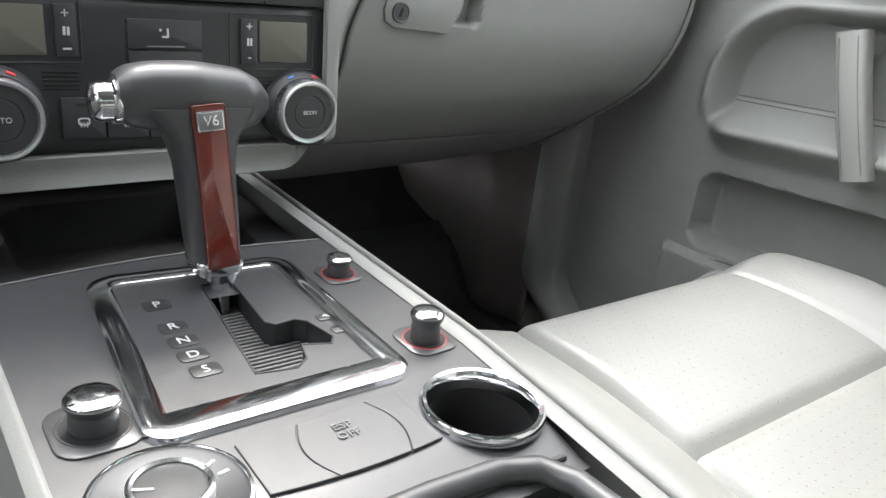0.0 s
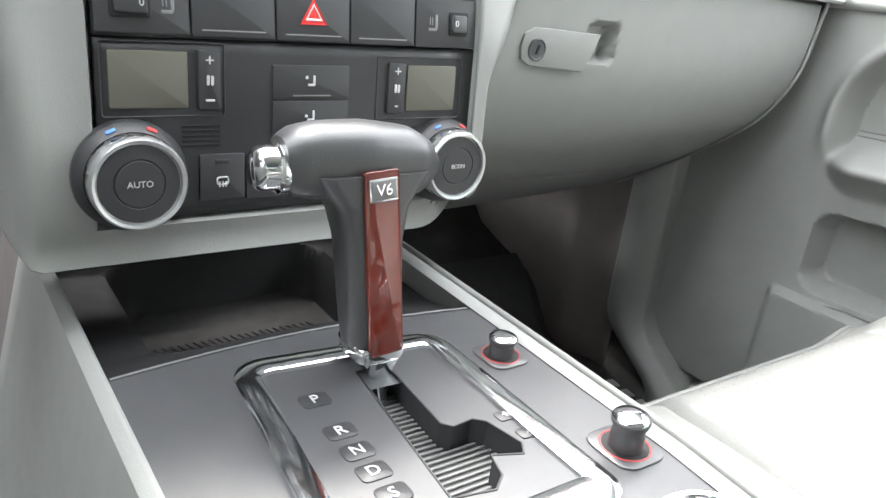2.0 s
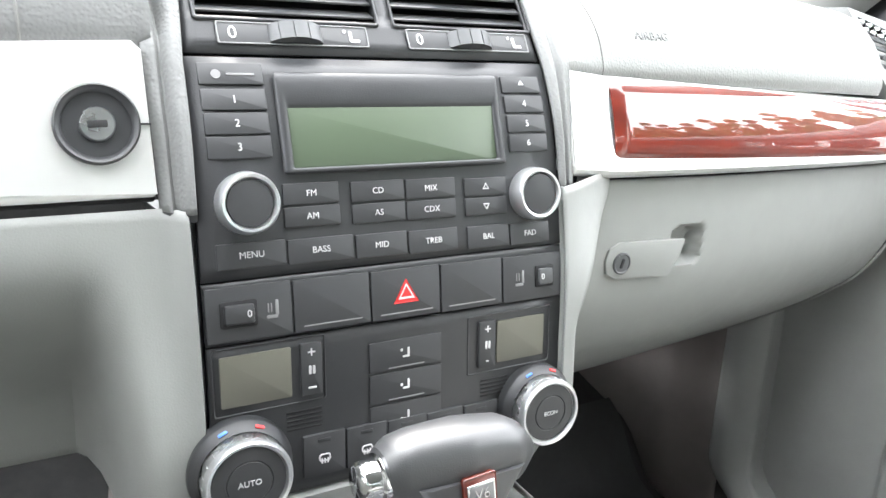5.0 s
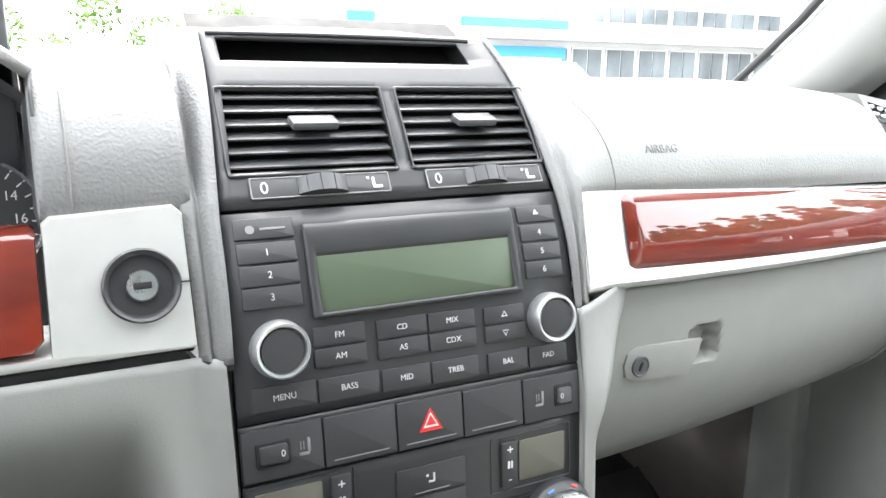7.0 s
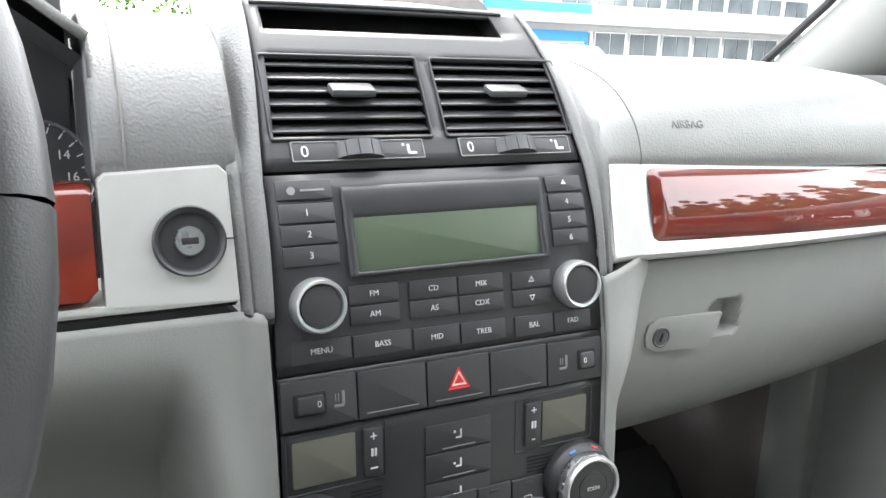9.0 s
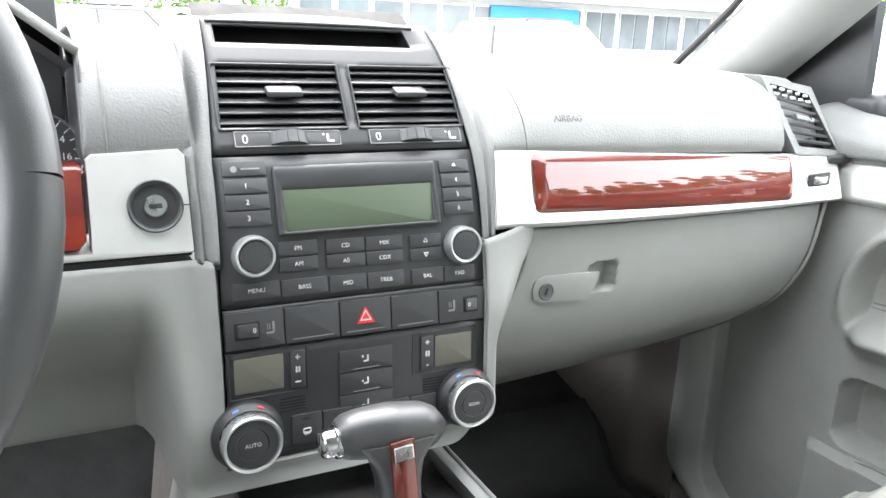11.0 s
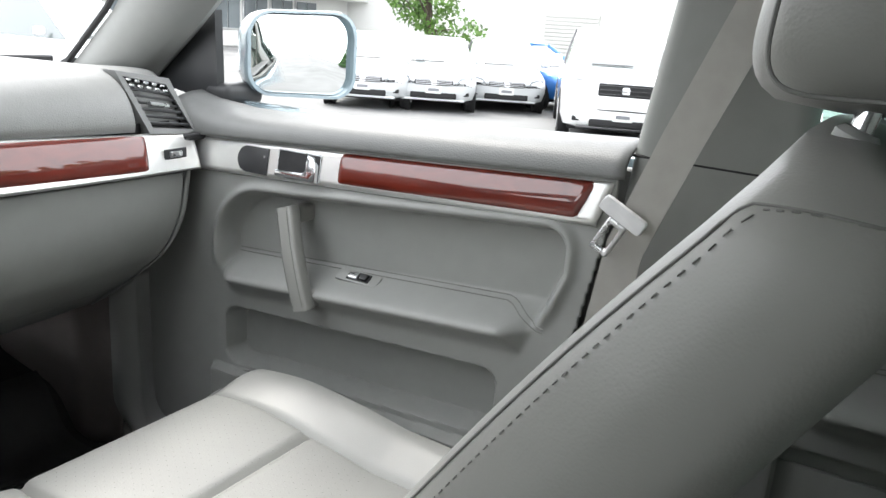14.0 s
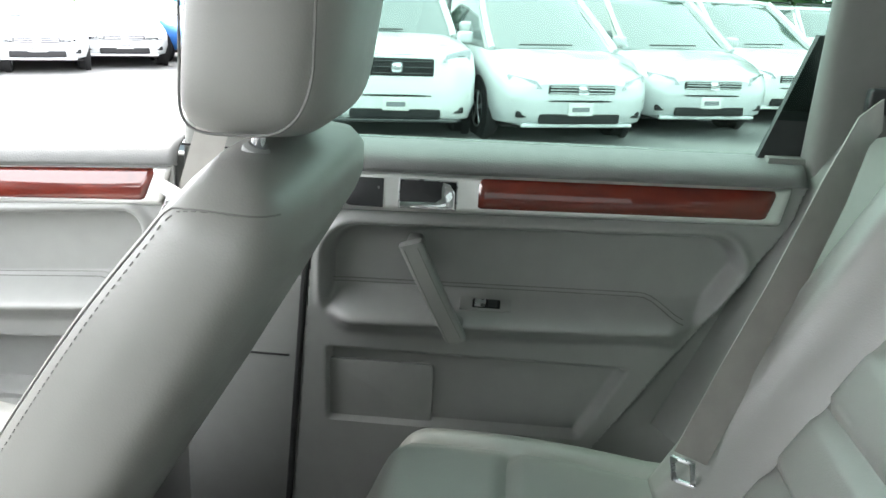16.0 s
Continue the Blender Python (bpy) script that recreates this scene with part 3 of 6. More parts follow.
VENTS = ((-0.105, 0.0015), (0.0125, 0.1115))
WV = 0.113
vp = part("vent_panel", bent_plate(0.7345, 0.838, WV, 0.105, [(a / WV, b / WV, 0.7535, 0.8005) for a, b in VENTS] + [(-0.90, 0.76, 0.8175, 0.8325)]), BLACK, stack, "black vent panel")
thick(vp, 0.003)
for a, b in VENTS:
    vent = part("vent", loft([[(x, sy(z) + d, z) for x, z in ((a, 0.7535), (b, 0.7535), (b, 0.8005), (a, 0.8005))] for d in (0.001, 0.03)], cap0=False), DARK, stack, "black air vent")
    part("vent_lip", rim([(x, z) for x, z in rrect(b - a + 0.002, 0.061, 0.002)], [(x, z) for x, z in rrect(b - a - 0.001, 0.057, 0.002)], 0.0012), BLACK, vent, m=on_stack((a + b) / 2, 0.777, -0.0005))
    for i in range(6):
        z = 0.7575 + i * 0.0078
        part("slat", rbox(b - a - 0.001, 0.011, 0.0016, 0.0006, 2), SLAT, vent, m=Matrix.Translation(((a + b) / 2, sy(z) + 0.006, z)) @ pose(0, 0, 0, 18, 0, 0))
    part("vent_tab", rbox(0.030, 0.014, 0.0055, 0.002, 2), WHEELGREY, vent, "silver vent tab", m=Matrix.Translation(((a + b) / 2 + 0.003, sy(0.779) - 0.001, 0.781)) @ pose(0, 0, 0, 18, 0, 0))
    c = (a + b) / 2 + 0.001
    wheel = part("vent_control", slab(0.087, 0.0125, 0.0012, 0.001), BUTTON, stack, m=on_stack(c, 0.7445, 0))
    part("control_frame", rim(rrect(0.088, 0.0135, 0.0012), rrect(0.086, 0.0115, 0.001), 0.0005), GREYPRINT, wheel, m=on_stack(c, 0.7445, 0.0012))
    part("thumbwheel", merge(*[loft([[(0.0165 * math.sin(a), y, 0.0165 * math.cos(a) * 0.62 - 0.0045) for a in steps(a0, a0 + 0.50, 5)] + [(0.0150 * math.sin(a), y, -0.006) for a in (a0 + 0.50, a0)] for y in (-0.0052, 0.0052)]) for a0 in (-1.22, -0.68, -0.14, 0.40, 0.94 - 0.22)], loft([[(0.0160 * math.sin(a), y, 0.0160 * math.cos(a) * 0.60 - 0.0046) for a in steps(-1.3, 1.3, 14)] for y in (-0.0050, 0.0050)])), WHEELGREY, wheel, "ribbed grey thumbwheel", m=on_stack(c, 0.7445, 0.0025))
    text("zero", "0", 0.0105, on_stack(c - 0.0355, 0.7443, 0.0014), WHITE, wheel)
    fig = on_stack(c + 0.034, 0.7445, 0.0013)
    part("airflow_mark", merge(slab(0.002, 0.007, 0.0003, 0.0008, 0.0001, -0.001, 0.0), slab(0.006, 0.002, 0.0003, 0.0008, 0.0001, 0.0015, -0.0028), slab(0.002, 0.002, 0.0003, 0.0009, 0.0001, -0.0045, 0.003)), WHITE, wheel, m=fig)
tray = part("top_tray", loft([[(x, sy(z) + d, z) for x, z in ((-0.098, 0.8175), (0.084, 0.8175), (0.082, 0.8325), (-0.095, 0.8325))] for d in (0.001, 0.04)], cap0=False), DARK, stack, "dark tray slot above the vents")
part("tray_lid", grid(lambda u, v: (-0.102 + 0.204 * u, 0.128 + 0.26 * v, 0.838 + 0.012 * math.sin(math.pi * v) - 0.02 * v * v - 0.006 * abs(2 * u - 1) ** 3), steps(0, 1, 16), steps(0, 1, 16)), PAD, stack, "grey lid over the stack")
part("tray_lip", tube([(x, sy(0.8345) - 0.001, 0.8345 + 0.001 * math.cos(x * 15)) for x in steps(-0.100, 0.090, 12)], 0.0016, 8), BUTTON, stack)

# radio
radio = part("radio", bent_plate(0.6195, 0.7325, 0.1165, 0.114, lift=0.0012), BLACK, stack, "black car radio")
thick(radio, 0.004)


def key(x1, x2, z1, z2, words="", size=0.0050, parent=radio, lift=0.0012, mat=BUTTON, d=0.0014):
    c, z = (x1 + x2) / 2, (z1 + z2) / 2
    k = part("button", slab(abs(x2 - x1) - 0.0007, abs(z2 - z1) * 1.02 - 0.0007, d, 0.0008, 0.0005), mat, parent, m=on_stack(c, z, lift))
    if words:
        text("lettering", words, size, on_stack(c, z, lift + d + 0.0001), WHITE, k)
    return k


bez = part("display_bezel", rim(rrect(0.143, 0.056, 0.002), rrect(0.131, 0.0325, 0.0012, cy=-0.0085), 0.0026), BLACK, radio, m=on_stack(0.0025, 0.6985, 0.0016))
part("display", slab(0.133, 0.0345, 0.0006, 0.001, 0.0002), LCD, radio, "unlit green-grey display", m=on_stack(0.0025, 0.6900, 0.0014))
part("disc_slot", slab(0.127, 0.0030, 0.0005, 0.0012, 0.0002), DARK, radio, m=on_stack(0.003, 0.7165, 0.0036))
part("bezel_top", slab(0.141, 0.0105, 0.0020, 0.001, 0.0004), BLACK, radio, m=on_stack(0.0025, 0.7180, 0.0016))
lk = key(-0.1085, -0.0735, 0.7170, 0.7295)
part("maker_mark", lathe([(0.0026, 0), (0.0026, 0.0003), (0, 0.0003)], 20), GREYPRINT, lk, m=on_stack(-0.099, 0.7228, 0.0027))
part("maker_bar", slab(0.015, 0.0014, 0.0003, 0.0004, 0.0001), GREYPRINT, lk, m=on_stack(-0.086, 0.7228, 0.0027))
for i, w in enumerate("123"):
    key(-0.1085, -0.0735, 0.7045 - i * 0.0118, 0.7165 - i * 0.0118, w, 0.0058)
for i, w in enumerate(("\u25b3", "4", "5", "6")):
    k = key(0.0785, 0.1085, 0.7130 - i * 0.0116, 0.7245 - i * 0.0116, "" if i == 0 else w, 0.0058)
    if i == 0:
        part("eject_mark", prism([(-0.0022, -0.001), (0.0022, -0.001), (0, 0.0024)], 0.0003, 0.0001), WHITE, k, m=on_stack(0.0935, 0.7192, 0.0027))
for x1, x2, z1, z2, w in ((-0.0705, -0.0375, 0.6555, 0.6675, "FM"), (-0.0705, -0.0375, 0.6435, 0.6550, "AM"), (-0.031, 0.003, 0.6545, 0.6665, "CD"), (-0.031, 0.003, 0.6425, 0.6540, "AS"), (0.0035, 0.0375, 0.6540, 0.6660, "MIX"), (0.0035, 0.0375, 0.6420, 0.6535, "CDX"), (0.0435, 0.0745, 0.6530, 0.6645, ""), (0.0435, 0.0745, 0.6415, 0.6525, "")):
    k = key(x1, x2, z1, z2, w)
    if not w:
        up = 1 if z1 > 0.65 else -1
        tri = [(-0.0024, -0.0016 * up), (0.0024, -0.0016 * up), (0, 0.0024 * up)][::up]
        part("arrow_mark", rim(tri, [(a * 0.6, b * 0.6) for a, b in tri], 0.0003), WHITE, k, m=on_stack((x1 + x2) / 2, (z1 + z2) / 2, 0.0026))
for (x1, x2), w in zip(((-0.1085, -0.0705), (-0.0700, -0.0310), (-0.0300, 0.0030), (0.0035, 0.0375), (0.0440, 0.0750), (0.0755, 0.1065)), ("MENU", "BASS", "MID", "TREB", "BAL", "FAD")):
    d = -0.004 * (x1 + 0.1085) / 0.2
    key(x1, x2, 0.6245 + d, 0.6385 + d, w)
for x, z in ((-0.0905, 0.6585), (0.0935, 0.6525)):
    m = on_stack(x, z, 0.001)
    kn = part("radio_knob", lathe([(0.0165, 0), (0.0168, 0.004), (0.0162, 0.010), (0.0150, 0.0125), (0.0136, 0.0122), (0.0126, 0.0095), (0.0, 0.0095)], 48), SILVER, radio, "silver-rimmed black radio knob", m=m)
    part("knob_face", lathe([(0.0127, 0.009), (0.0122, 0.0108), (0.010, 0.0112), (0.0, 0.0114)], 40), BUTTON, kn, m=m)

# switch row with the hazard button
row = part("switch_panel", bent_plate(0.5855, 0.6185, 0.1165, 0.1165, lift=0.0008), BLACK, stack, "black switch panel")
thick(row, 0.004)
cells = ((-0.1165, -0.0695), (-0.0690, -0.0230), (-0.0225, 0.0230), (0.0235, 0.0680), (0.0685, 0.1145))
for i, (x1, x2) in enumerate(cells):
    d = -0.002 * i / 4
    k = key(x1, x2, 0.5870 + d, 0.6165 + d, parent=row, lift=0.0008, d=0.0018)
    c, z = (x1 + x2) / 2, 0.6017 + d
    if i in (1, 2, 3):
        part("indicator_line", slab(abs(x2 - x1) - 0.011, 0.0008, 0.0003, 0.0003, 0.0001), GREYPRINT, k, m=on_stack(c, 0.5905 + d, 0.0027))
    if i == 2:
        tri = [(-0.0082, -0.0065), (0.0082, -0.0065), (0, 0.0078)]
        part("hazard_field", prism(tri, 0.0003, 0.0001), RED, k, "red and white hazard triangle", m=on_stack(0, 0.6015, 0.0026))
        for f, g in ((1.0, 0.90), (0.66, 0.46)):
            part("hazard_line", rim([(a * f, b * f) for a, b in tri], [(a * g, b * g) for a, b in tri], 0.0004), WHITE if f < 0.9 else RED, k, m=on_stack(0, 0.6015, 0.0029))
    if i in (0, 4):
        s = -1 if i == 0 else 1
        wx = c - 0.006 if i == 0 else c + 0.009
        fr = part("heat_switch", slab(0.020 if i == 0 else 0.0145, 0.0145, 0.0012, 0.0015, 0.0005), DARK, k, "seat heater thumbwheel", m=on_stack(wx, z, 0.0024))
        part("switch_wheel", slab(0.016 if i == 0 else 0.011, 0.0105, 0.0026, 0.0015, 0.001), BUTTON if i == 0 else WHEELGREY, fr, m=on_stack(wx, z, 0.0030))
        text("zero", "0", 0.0055, on_stack(wx + (0.005 if i == 0 else -0.003), z, 0.0060), WHITE, fr)
        sx = c + 0.013 if i == 0 else c - 0.0095
        part("seat_mark", merge(slab(0.0018, 0.0085, 0.0003, 0.0007, 0.0001, 0.0018, 0.001), slab(0.0062, 0.0018, 0.0003, 0.0007, 0.0001, -0.001, -0.0038), slab(0.0006, 0.005, 0.0003, 0.0002, 0.0001, -0.0012, 0.0012), slab(0.0006, 0.005, 0.0003, 0.0002, 0.0001, -0.0030, 0.0012)), GREYPRINT, k, m=on_stack(sx, z, 0.0026))

# climate panel
clim = part("climate_panel", bent_plate(0.4905, 0.5845, 0.117, 0.1165, lift=0.0008), BLACK, stack, "black climate control panel")
thick(clim, 0.004)
for c, w, z in ((-0.0910, 0.0395, 0.5645), (0.0835, 0.0370, 0.5600)):
    fx = -0.0600 if c < 0 else 0.0570
    fr = part("display_frame", rim(rrect(0.064, 0.039, 0.0015), rrect(0.062, 0.037, 0.0015), 0.0008), BUTTON, clim, m=on_stack((c + fx) / 2 + (-0.0075 if c < 0 else 0.005), z, 0.0006))
    part("display", slab(w, 0.0290 if c < 0 else 0.0280, 0.0010, 0.0012, 0.0003), LCD_SMALL, fr, "unlit grey display", m=on_stack(c, z, 0.0007))
    fk = part("fan_rocker", slab(0.0125, 0.031, 0.0024, 0.001, 0.0008), BUTTON, clim, m=on_stack(fx, z, 0.0008))
    text("plus", "+", 0.009, on_stack(fx, z + 0.0100, 0.0033), WHITE, fk)
    part("fan_mark", merge(*[slab(0.0016, 0.0030, 0.0003, 0.0007, 0.0001, 0.0016 * math.cos(a), 0.0016 * math.sin(a)) for a in (0.7, 2.3, 3.9, 5.5)]), WHITE, fk, m=on_stack(fx, z, 0.0033))
    if c < 0:
        part("minus_mark", slab(0.005, 0.0012, 0.0003, 0.0005, 0.0001), WHITE, fk, m=on_stack(fx, z - 0.0105, 0.0033))
    else:
        text("minus", "-", 0.009, on_stack(fx, z - 0.0100, 0.0033), WHITE, fk)
    gx = -0.0645 if c < 0 else 0.0640
    for i in range(5):
        part("grille_slit", slab(0.021, 0.0013, 0.0004, 0.0006, 0.0001), DARK, clim, m=on_stack(gx, z - 0.0245 - i * 0.0026, 0.0009))
for i in range(3):
    z1 = 0.5735 - 0.0200 * (i + 1)
    k = key(-0.0245, 0.0245, z1 + 0.0006, z1 + 0.0197, parent=clim, lift=0.0006)
    part("airflow_mark", merge(slab(0.0014, 0.0052, 0.0003, 0.0006, 0.0001, 0.0012, 0.0005), slab(0.0046, 0.0014, 0.0003, 0.0006, 0.0001, -0.0004, -0.0024), slab(0.0018, 0.0018, 0.0003, 0.0008, 0.0001, -0.0034, 0.0018 - 0.002 * i)), WHITE, k, m=on_stack(0.0, z1 + 0.011, 0.0022))
    part("button_line", slab(0.024, 0.0008, 0.0003, 0.0003, 0.0001), GREYPRINT, k, m=on_stack(0.0, z1 + 0.0025, 0.0021))
for i in range(5):
    x1 = -0.0665 + i * 0.0268
    k = key(x1, x1 + 0.0262, 0.4985 - i * 0.0008, 0.5245 - i * 0.0008, parent=clim, lift=0.0008, d=0.0022)
    part("button_light", slab(0.008, 0.0022, 0.0003, 0.0004, 0.0001), BLACK, k, m=on_stack(x1 + 0.013, 0.5205 - i * 0.0008, 0.0031))
    mk = merge(rim(rrect(0.0072, 0.0050, 0.0018), rrect(0.0054, 0.0032, 0.0012), 0.0003), *[slab(0.0009, 0.0034, 0.0003, 0.0004, 0.0001, a, -0.002) for a in (-0.0018, 0, 0.0018)])
    part("button_mark", mk, WHITE, k, m=on_stack(x1 + 0.013, 0.5095 - i * 0.0008, 0.0032))
for x, z, w in ((-0.1030, 0.5160, "AUTO"), (0.0945, 0.5135, "ECON")):
    m = on_stack(x, z, 0.0005) @ Matrix.Scale(1.0 if x < 0 else 0.95, 4)
    m2 = m @ Matrix.Translation((0, 0, 0.0045))
    base = part("temperature_knob", lathe([(0.0290, 0.000), (0.0290, 0.0060), (0.0285, 0.0080), (0.0245, 0.0125), (0.0240, 0.0120), (0.0, 0.0120)], 56), BLACK, clim, "black rotary temperature knob with a chrome ring", m=m)
    part("knob_skirt", lathe([(0.0240, 0.007), (0.0236, 0.016), (0.0225, 0.0175), (0.0, 0.0175)], 56), SATIN, base, "satin silver knob side", m=m2)
    part("chrome_ring", lathe([(0.0238, 0.0145), (0.0240, 0.0180), (0.0228, 0.0200), (0.0212, 0.0195), (0.0204, 0.0175), (0.0204, 0.0145)], 64), SILVER, base, m=m2)
    part("knob_face", lathe([(0.0206, 0.0165), (0.0200, 0.0180), (0.0130, 0.0186), (0.0124, 0.0180), (0.0118, 0.0186), (0.0, 0.0190)], 48), BUTTON, base, m=m2)
    text("lettering", w, 0.0046 if x < 0 else 0.0040, m2 @ Matrix.Translation((0, 0, 0.0192)), WHITE, base)
    for s, mt in ((-1, BLUE), (1, RED)):
        part("temperature_mark", slab(0.0052, 0.0019, 0.0006, 0.0005, 0.0002), mt, base, m=m @ pose(0, 0, 0, 0, 0, -s * 22) @ Matrix.Translation((0, 0.0266, 0.0103)) @ pose(0, 0, 0, -48, 0, 0))
    for i in range(24):
        part("knob_rib", rbox(0.0010, 0.0006, 0.007, 0.0002, 1), SATIN, base, m=m2 @ pose(0, 0, 0, 0, 0, i * 15) @ Matrix.Translation((0, 0.0238, 0.0115)))

# ---- side vent at the dash end ----
VENT_IN = [Vector(p) for p in ((0.645, 0.114, 0.709), (0.738, 0.127, 0.699), (0.724, 0.176, 0.770), (0.632, 0.166, 0.786))]
VENT_OUT = [Vector(p) for p in ((0.636, 0.109, 0.700), (0.748, 0.126, 0.690), (0.736, 0.182, 0.780), (0.620, 0.170, 0.795))]
side_vent = part("side_vent", loft([[p + Vector((0, d, 0)) for p in VENT_IN] for d in (0.0, 0.03)], cap0=False), DARK, dash, "black side air vent")
part("vent_frame", loft([[p + Vector((0, d, 0)) for p in ring] for ring, d in ((VENT_OUT, 0.03), (VENT_OUT, 0.0), (VENT_IN, -0.001), (VENT_IN, 0.02))], cap0=False, cap1=False), PAD, side_vent, "grey vent surround")
for i in range(6):
    k = (i + 0.7) / 7.4
    a, b = VENT_IN[0].lerp(VENT_IN[3], k), VENT_IN[1].lerp(VENT_IN[2], k)
    part("slat", tube([a + Vector((0, 0.006, 0)), b + Vector((0, 0.006, 0))], 0.0024, 6), SLAT, side_vent)
for i in range(5):
    for k in (0.84, 0.95):
        p = VENT_IN[0].lerp(VENT_IN[3], k).lerp(VENT_IN[1].lerp(VENT_IN[2], k), (i + 0.5) / 5)
        part("vent_tooth", rbox(0.010, 0.006, 0.005, 0.0015, 1, p + Vector((0, 0.002, 0))), SATIN, side_vent)
part("vent_tab", tube([VENT_IN[0].lerp(VENT_IN[3], 0.5).lerp(VENT_IN[1].lerp(VENT_IN[2], 0.48), f) + Vector((0, -0.001, 0)) for f in (0.25, 0.5, 0.7)], 0.004, 8), SATIN, side_vent, "satin vent tab")

# ---- centre tunnel and shifter console ----
tunnel = tagged(thing("tunnel_console", (0, -0.2, 0.05), "charcoal shifter console with light grey sides", "console"))
ZC = 0.430
def side(s):
    def fn(u, v):
        y = 0.14 - 0.75 * u
        top = 0.130 if s < 0 else interp(y, [(-0.42, 0.0865), (-0.23, 0.1015), (0.14, 0.1025)])
        a = smooth01(v / 0.12)
        x = s * (top + (0.010 if s < 0 else 0.002) * a + (0.09 * max(0, v - 0.12) if s < 0 else 0.02 * v))
        return (x, y, ZC + (0.002 if s < 0 else 0.0015) - 0.006 * (1 - math.cos(a * 1.5)) - 0.41 * max(0, v - 0.1))
    return grid(fn, steps(0, 1, 30), steps(0, 1, 24))
for s in (-1, 1):
    thick(part("console_side", side(s), GREY, tunnel, "light grey console side"), 0.004)
def edge_r(u, v):
    y = 0.14 - 0.62 * u
    outer = interp(y, [(-0.48, 0.084), (-0.42, 0.088), (-0.23, 0.103), (0.14, 0.104)])
    return (outer - 0.013 + 0.013 * v, y, ZC + 0.0035 * math.sin(math.pi * (0.15 + 0.75 * v)))
part("console_edge", grid(edge_r, steps(0, 1, 30), steps(0, 1, 6)), GREY, tunnel, "pale console edge strip")
def top_fn(u, v):
    y = -0.068 - 0.275 * v
    r = interp(y, [(-0.42, 0.076), (-0.23, 0.090), (0.14, 0.091)])
    arc = 0.010 * math.sin(math.pi * u) * (1 - v) ** 2
    x = -0.130 + (r + 0.130) * u
    z = ZC + 0.001 - 0.006 * smooth01((v - 0.80) / 0.2)
    return (x, y + arc, z)
bm = grid(top_fn, steps(0, 1, 80), steps(0, 1, 100))
kill = [f for f in bm.faces if math.hypot(f.calc_center_median().x - 0.0595, f.calc_center_median().y + 0.2875) < 0.0285 or (abs(f.calc_center_median().x + 0.005) < 0.035 and abs(f.calc_center_median().y + 0.175) < 0.05)]
bmesh.ops.delete(bm, geom=kill, context="FACES")
part("console_top", bm, CONSOLE, tunnel, "satin charcoal console panel")
# open tray ahead of the lever
def tray_fn(u, v):
    x = -0.130 + 0.222 * u
    y = -0.066 + 0.21 * v
    d = rr_dist(x, y, -0.018, 0.035, 0.080, 0.075, 0.03)
    arc = 0.010 * math.sin(math.pi * u) * (1 - v) ** 2
    return (x, y + arc, ZC - 0.004 - 0.038 * smooth01(-d / 0.012) - 0.012 * smooth01(v * 4))
part("front_tray", grid(tray_fn, steps(0, 1, 60), steps(0, 1, 60)), DARK, tunnel, "black open storage tray")
for i in range(26):
    part("tray_rib", rbox(0.0016, 0.075, 0.0012, 0.0004, 1), DARK, tunnel, m=Matrix.Translation((-0.085 + i * 0.0052, 0.012, ZC - 0.0535)) @ pose(0, 0, 0, 0, 0, 20))
part("tray_wall", rbox(0.25, 0.01, 0.10, 0.003, 2, (-0.01, 0.148, 0.43)), RUBBER, tunnel)
def lip_fn(x):
    k = (x + 0.130) / 0.222
    return (x, -0.067 + 0.010 * math.sin(math.pi * k), ZC + 0.0012)
part("tray_seam", tube([lip_fn(x) for x in steps(-0.129, 0.088, 30)], 0.0010, 6), WHEELGREY, tunnel)

# chrome frame round the gate
def gate_outline(dx):
    pts = []
    for cx, cy, a0, r in ((0.049 - 0.018, -0.098 - 0.018 + 0.012, 0, 0.018), (-0.076 + 0.018, -0.088 - 0.011, 90, 0.020), (-0.091 + 0.014, -0.249 + 0.014, 180, 0.014), (0.048 - 0.014, -0.249 + 0.014, 270, 0.014)):
        for i in range(8):
            a = radians(a0 + 90 * i / 7)
            pts.append((cx + r * math.cos(a), cy + r * math.sin(a)))
    return inset(pts, dx)
ring_o, ring_i = gate_outline(0.0), gate_outline(0.0145)
ring_i = [(x, y + (0.006 if y < -0.2 else 0)) for x, y in ring_i]
part("chrome_frame", rim(ring_o, ring_i, 0.0042, flat=0.3), CHROME, tunnel, "polished chrome gate frame", m=Matrix.Translation((0, 0, ZC + 0.001)))
plate_pts = gate_outline(0.0135)
plate_pts = [(x, y + (0.006 if y < -0.2 else 0)) for x, y in plate_pts]
# gate plate with a stepped slot
slot = [(-0.016, -0.108), (-0.028, -0.214), (-0.006, -0.218), (0.003, -0.211), (0.007, -0.198), (0.022, -0.2035), (0.027, -0.196), (0.022, -0.174), (0.016, -0.169), (0.004, -0.1705), (0.000, -0.166), (0.004, -0.108)]
def in_poly(x, y, poly):
    inside = False
    for (x1, y1), (x2, y2) in zip(poly, poly[1:] + poly[:1]):
        if (y1 > y) != (y2 > y) and x < (x2 - x1) * (y - y1) / (y2 - y1) + x1:
            inside = not inside
    return inside
bm = bmesh.new()
outer_v = [bm.verts.new((x, y, ZC + 0.0022)) for x, y in plate_pts]
inner_v = [bm.verts.new((x, y, ZC + 0.0022)) for x, y in slot]
edges = [bm.edges.new((a, b)) for ring_ in (outer_v, inner_v) for a, b in zip(ring_, ring_[1:] + ring_[:1])]
bmesh.ops.triangle_fill(bm, edges=edges, use_beauty=True)
part("gate_plate", bm, CONSOLE, tunnel, "charcoal gate plate", smooth=False)
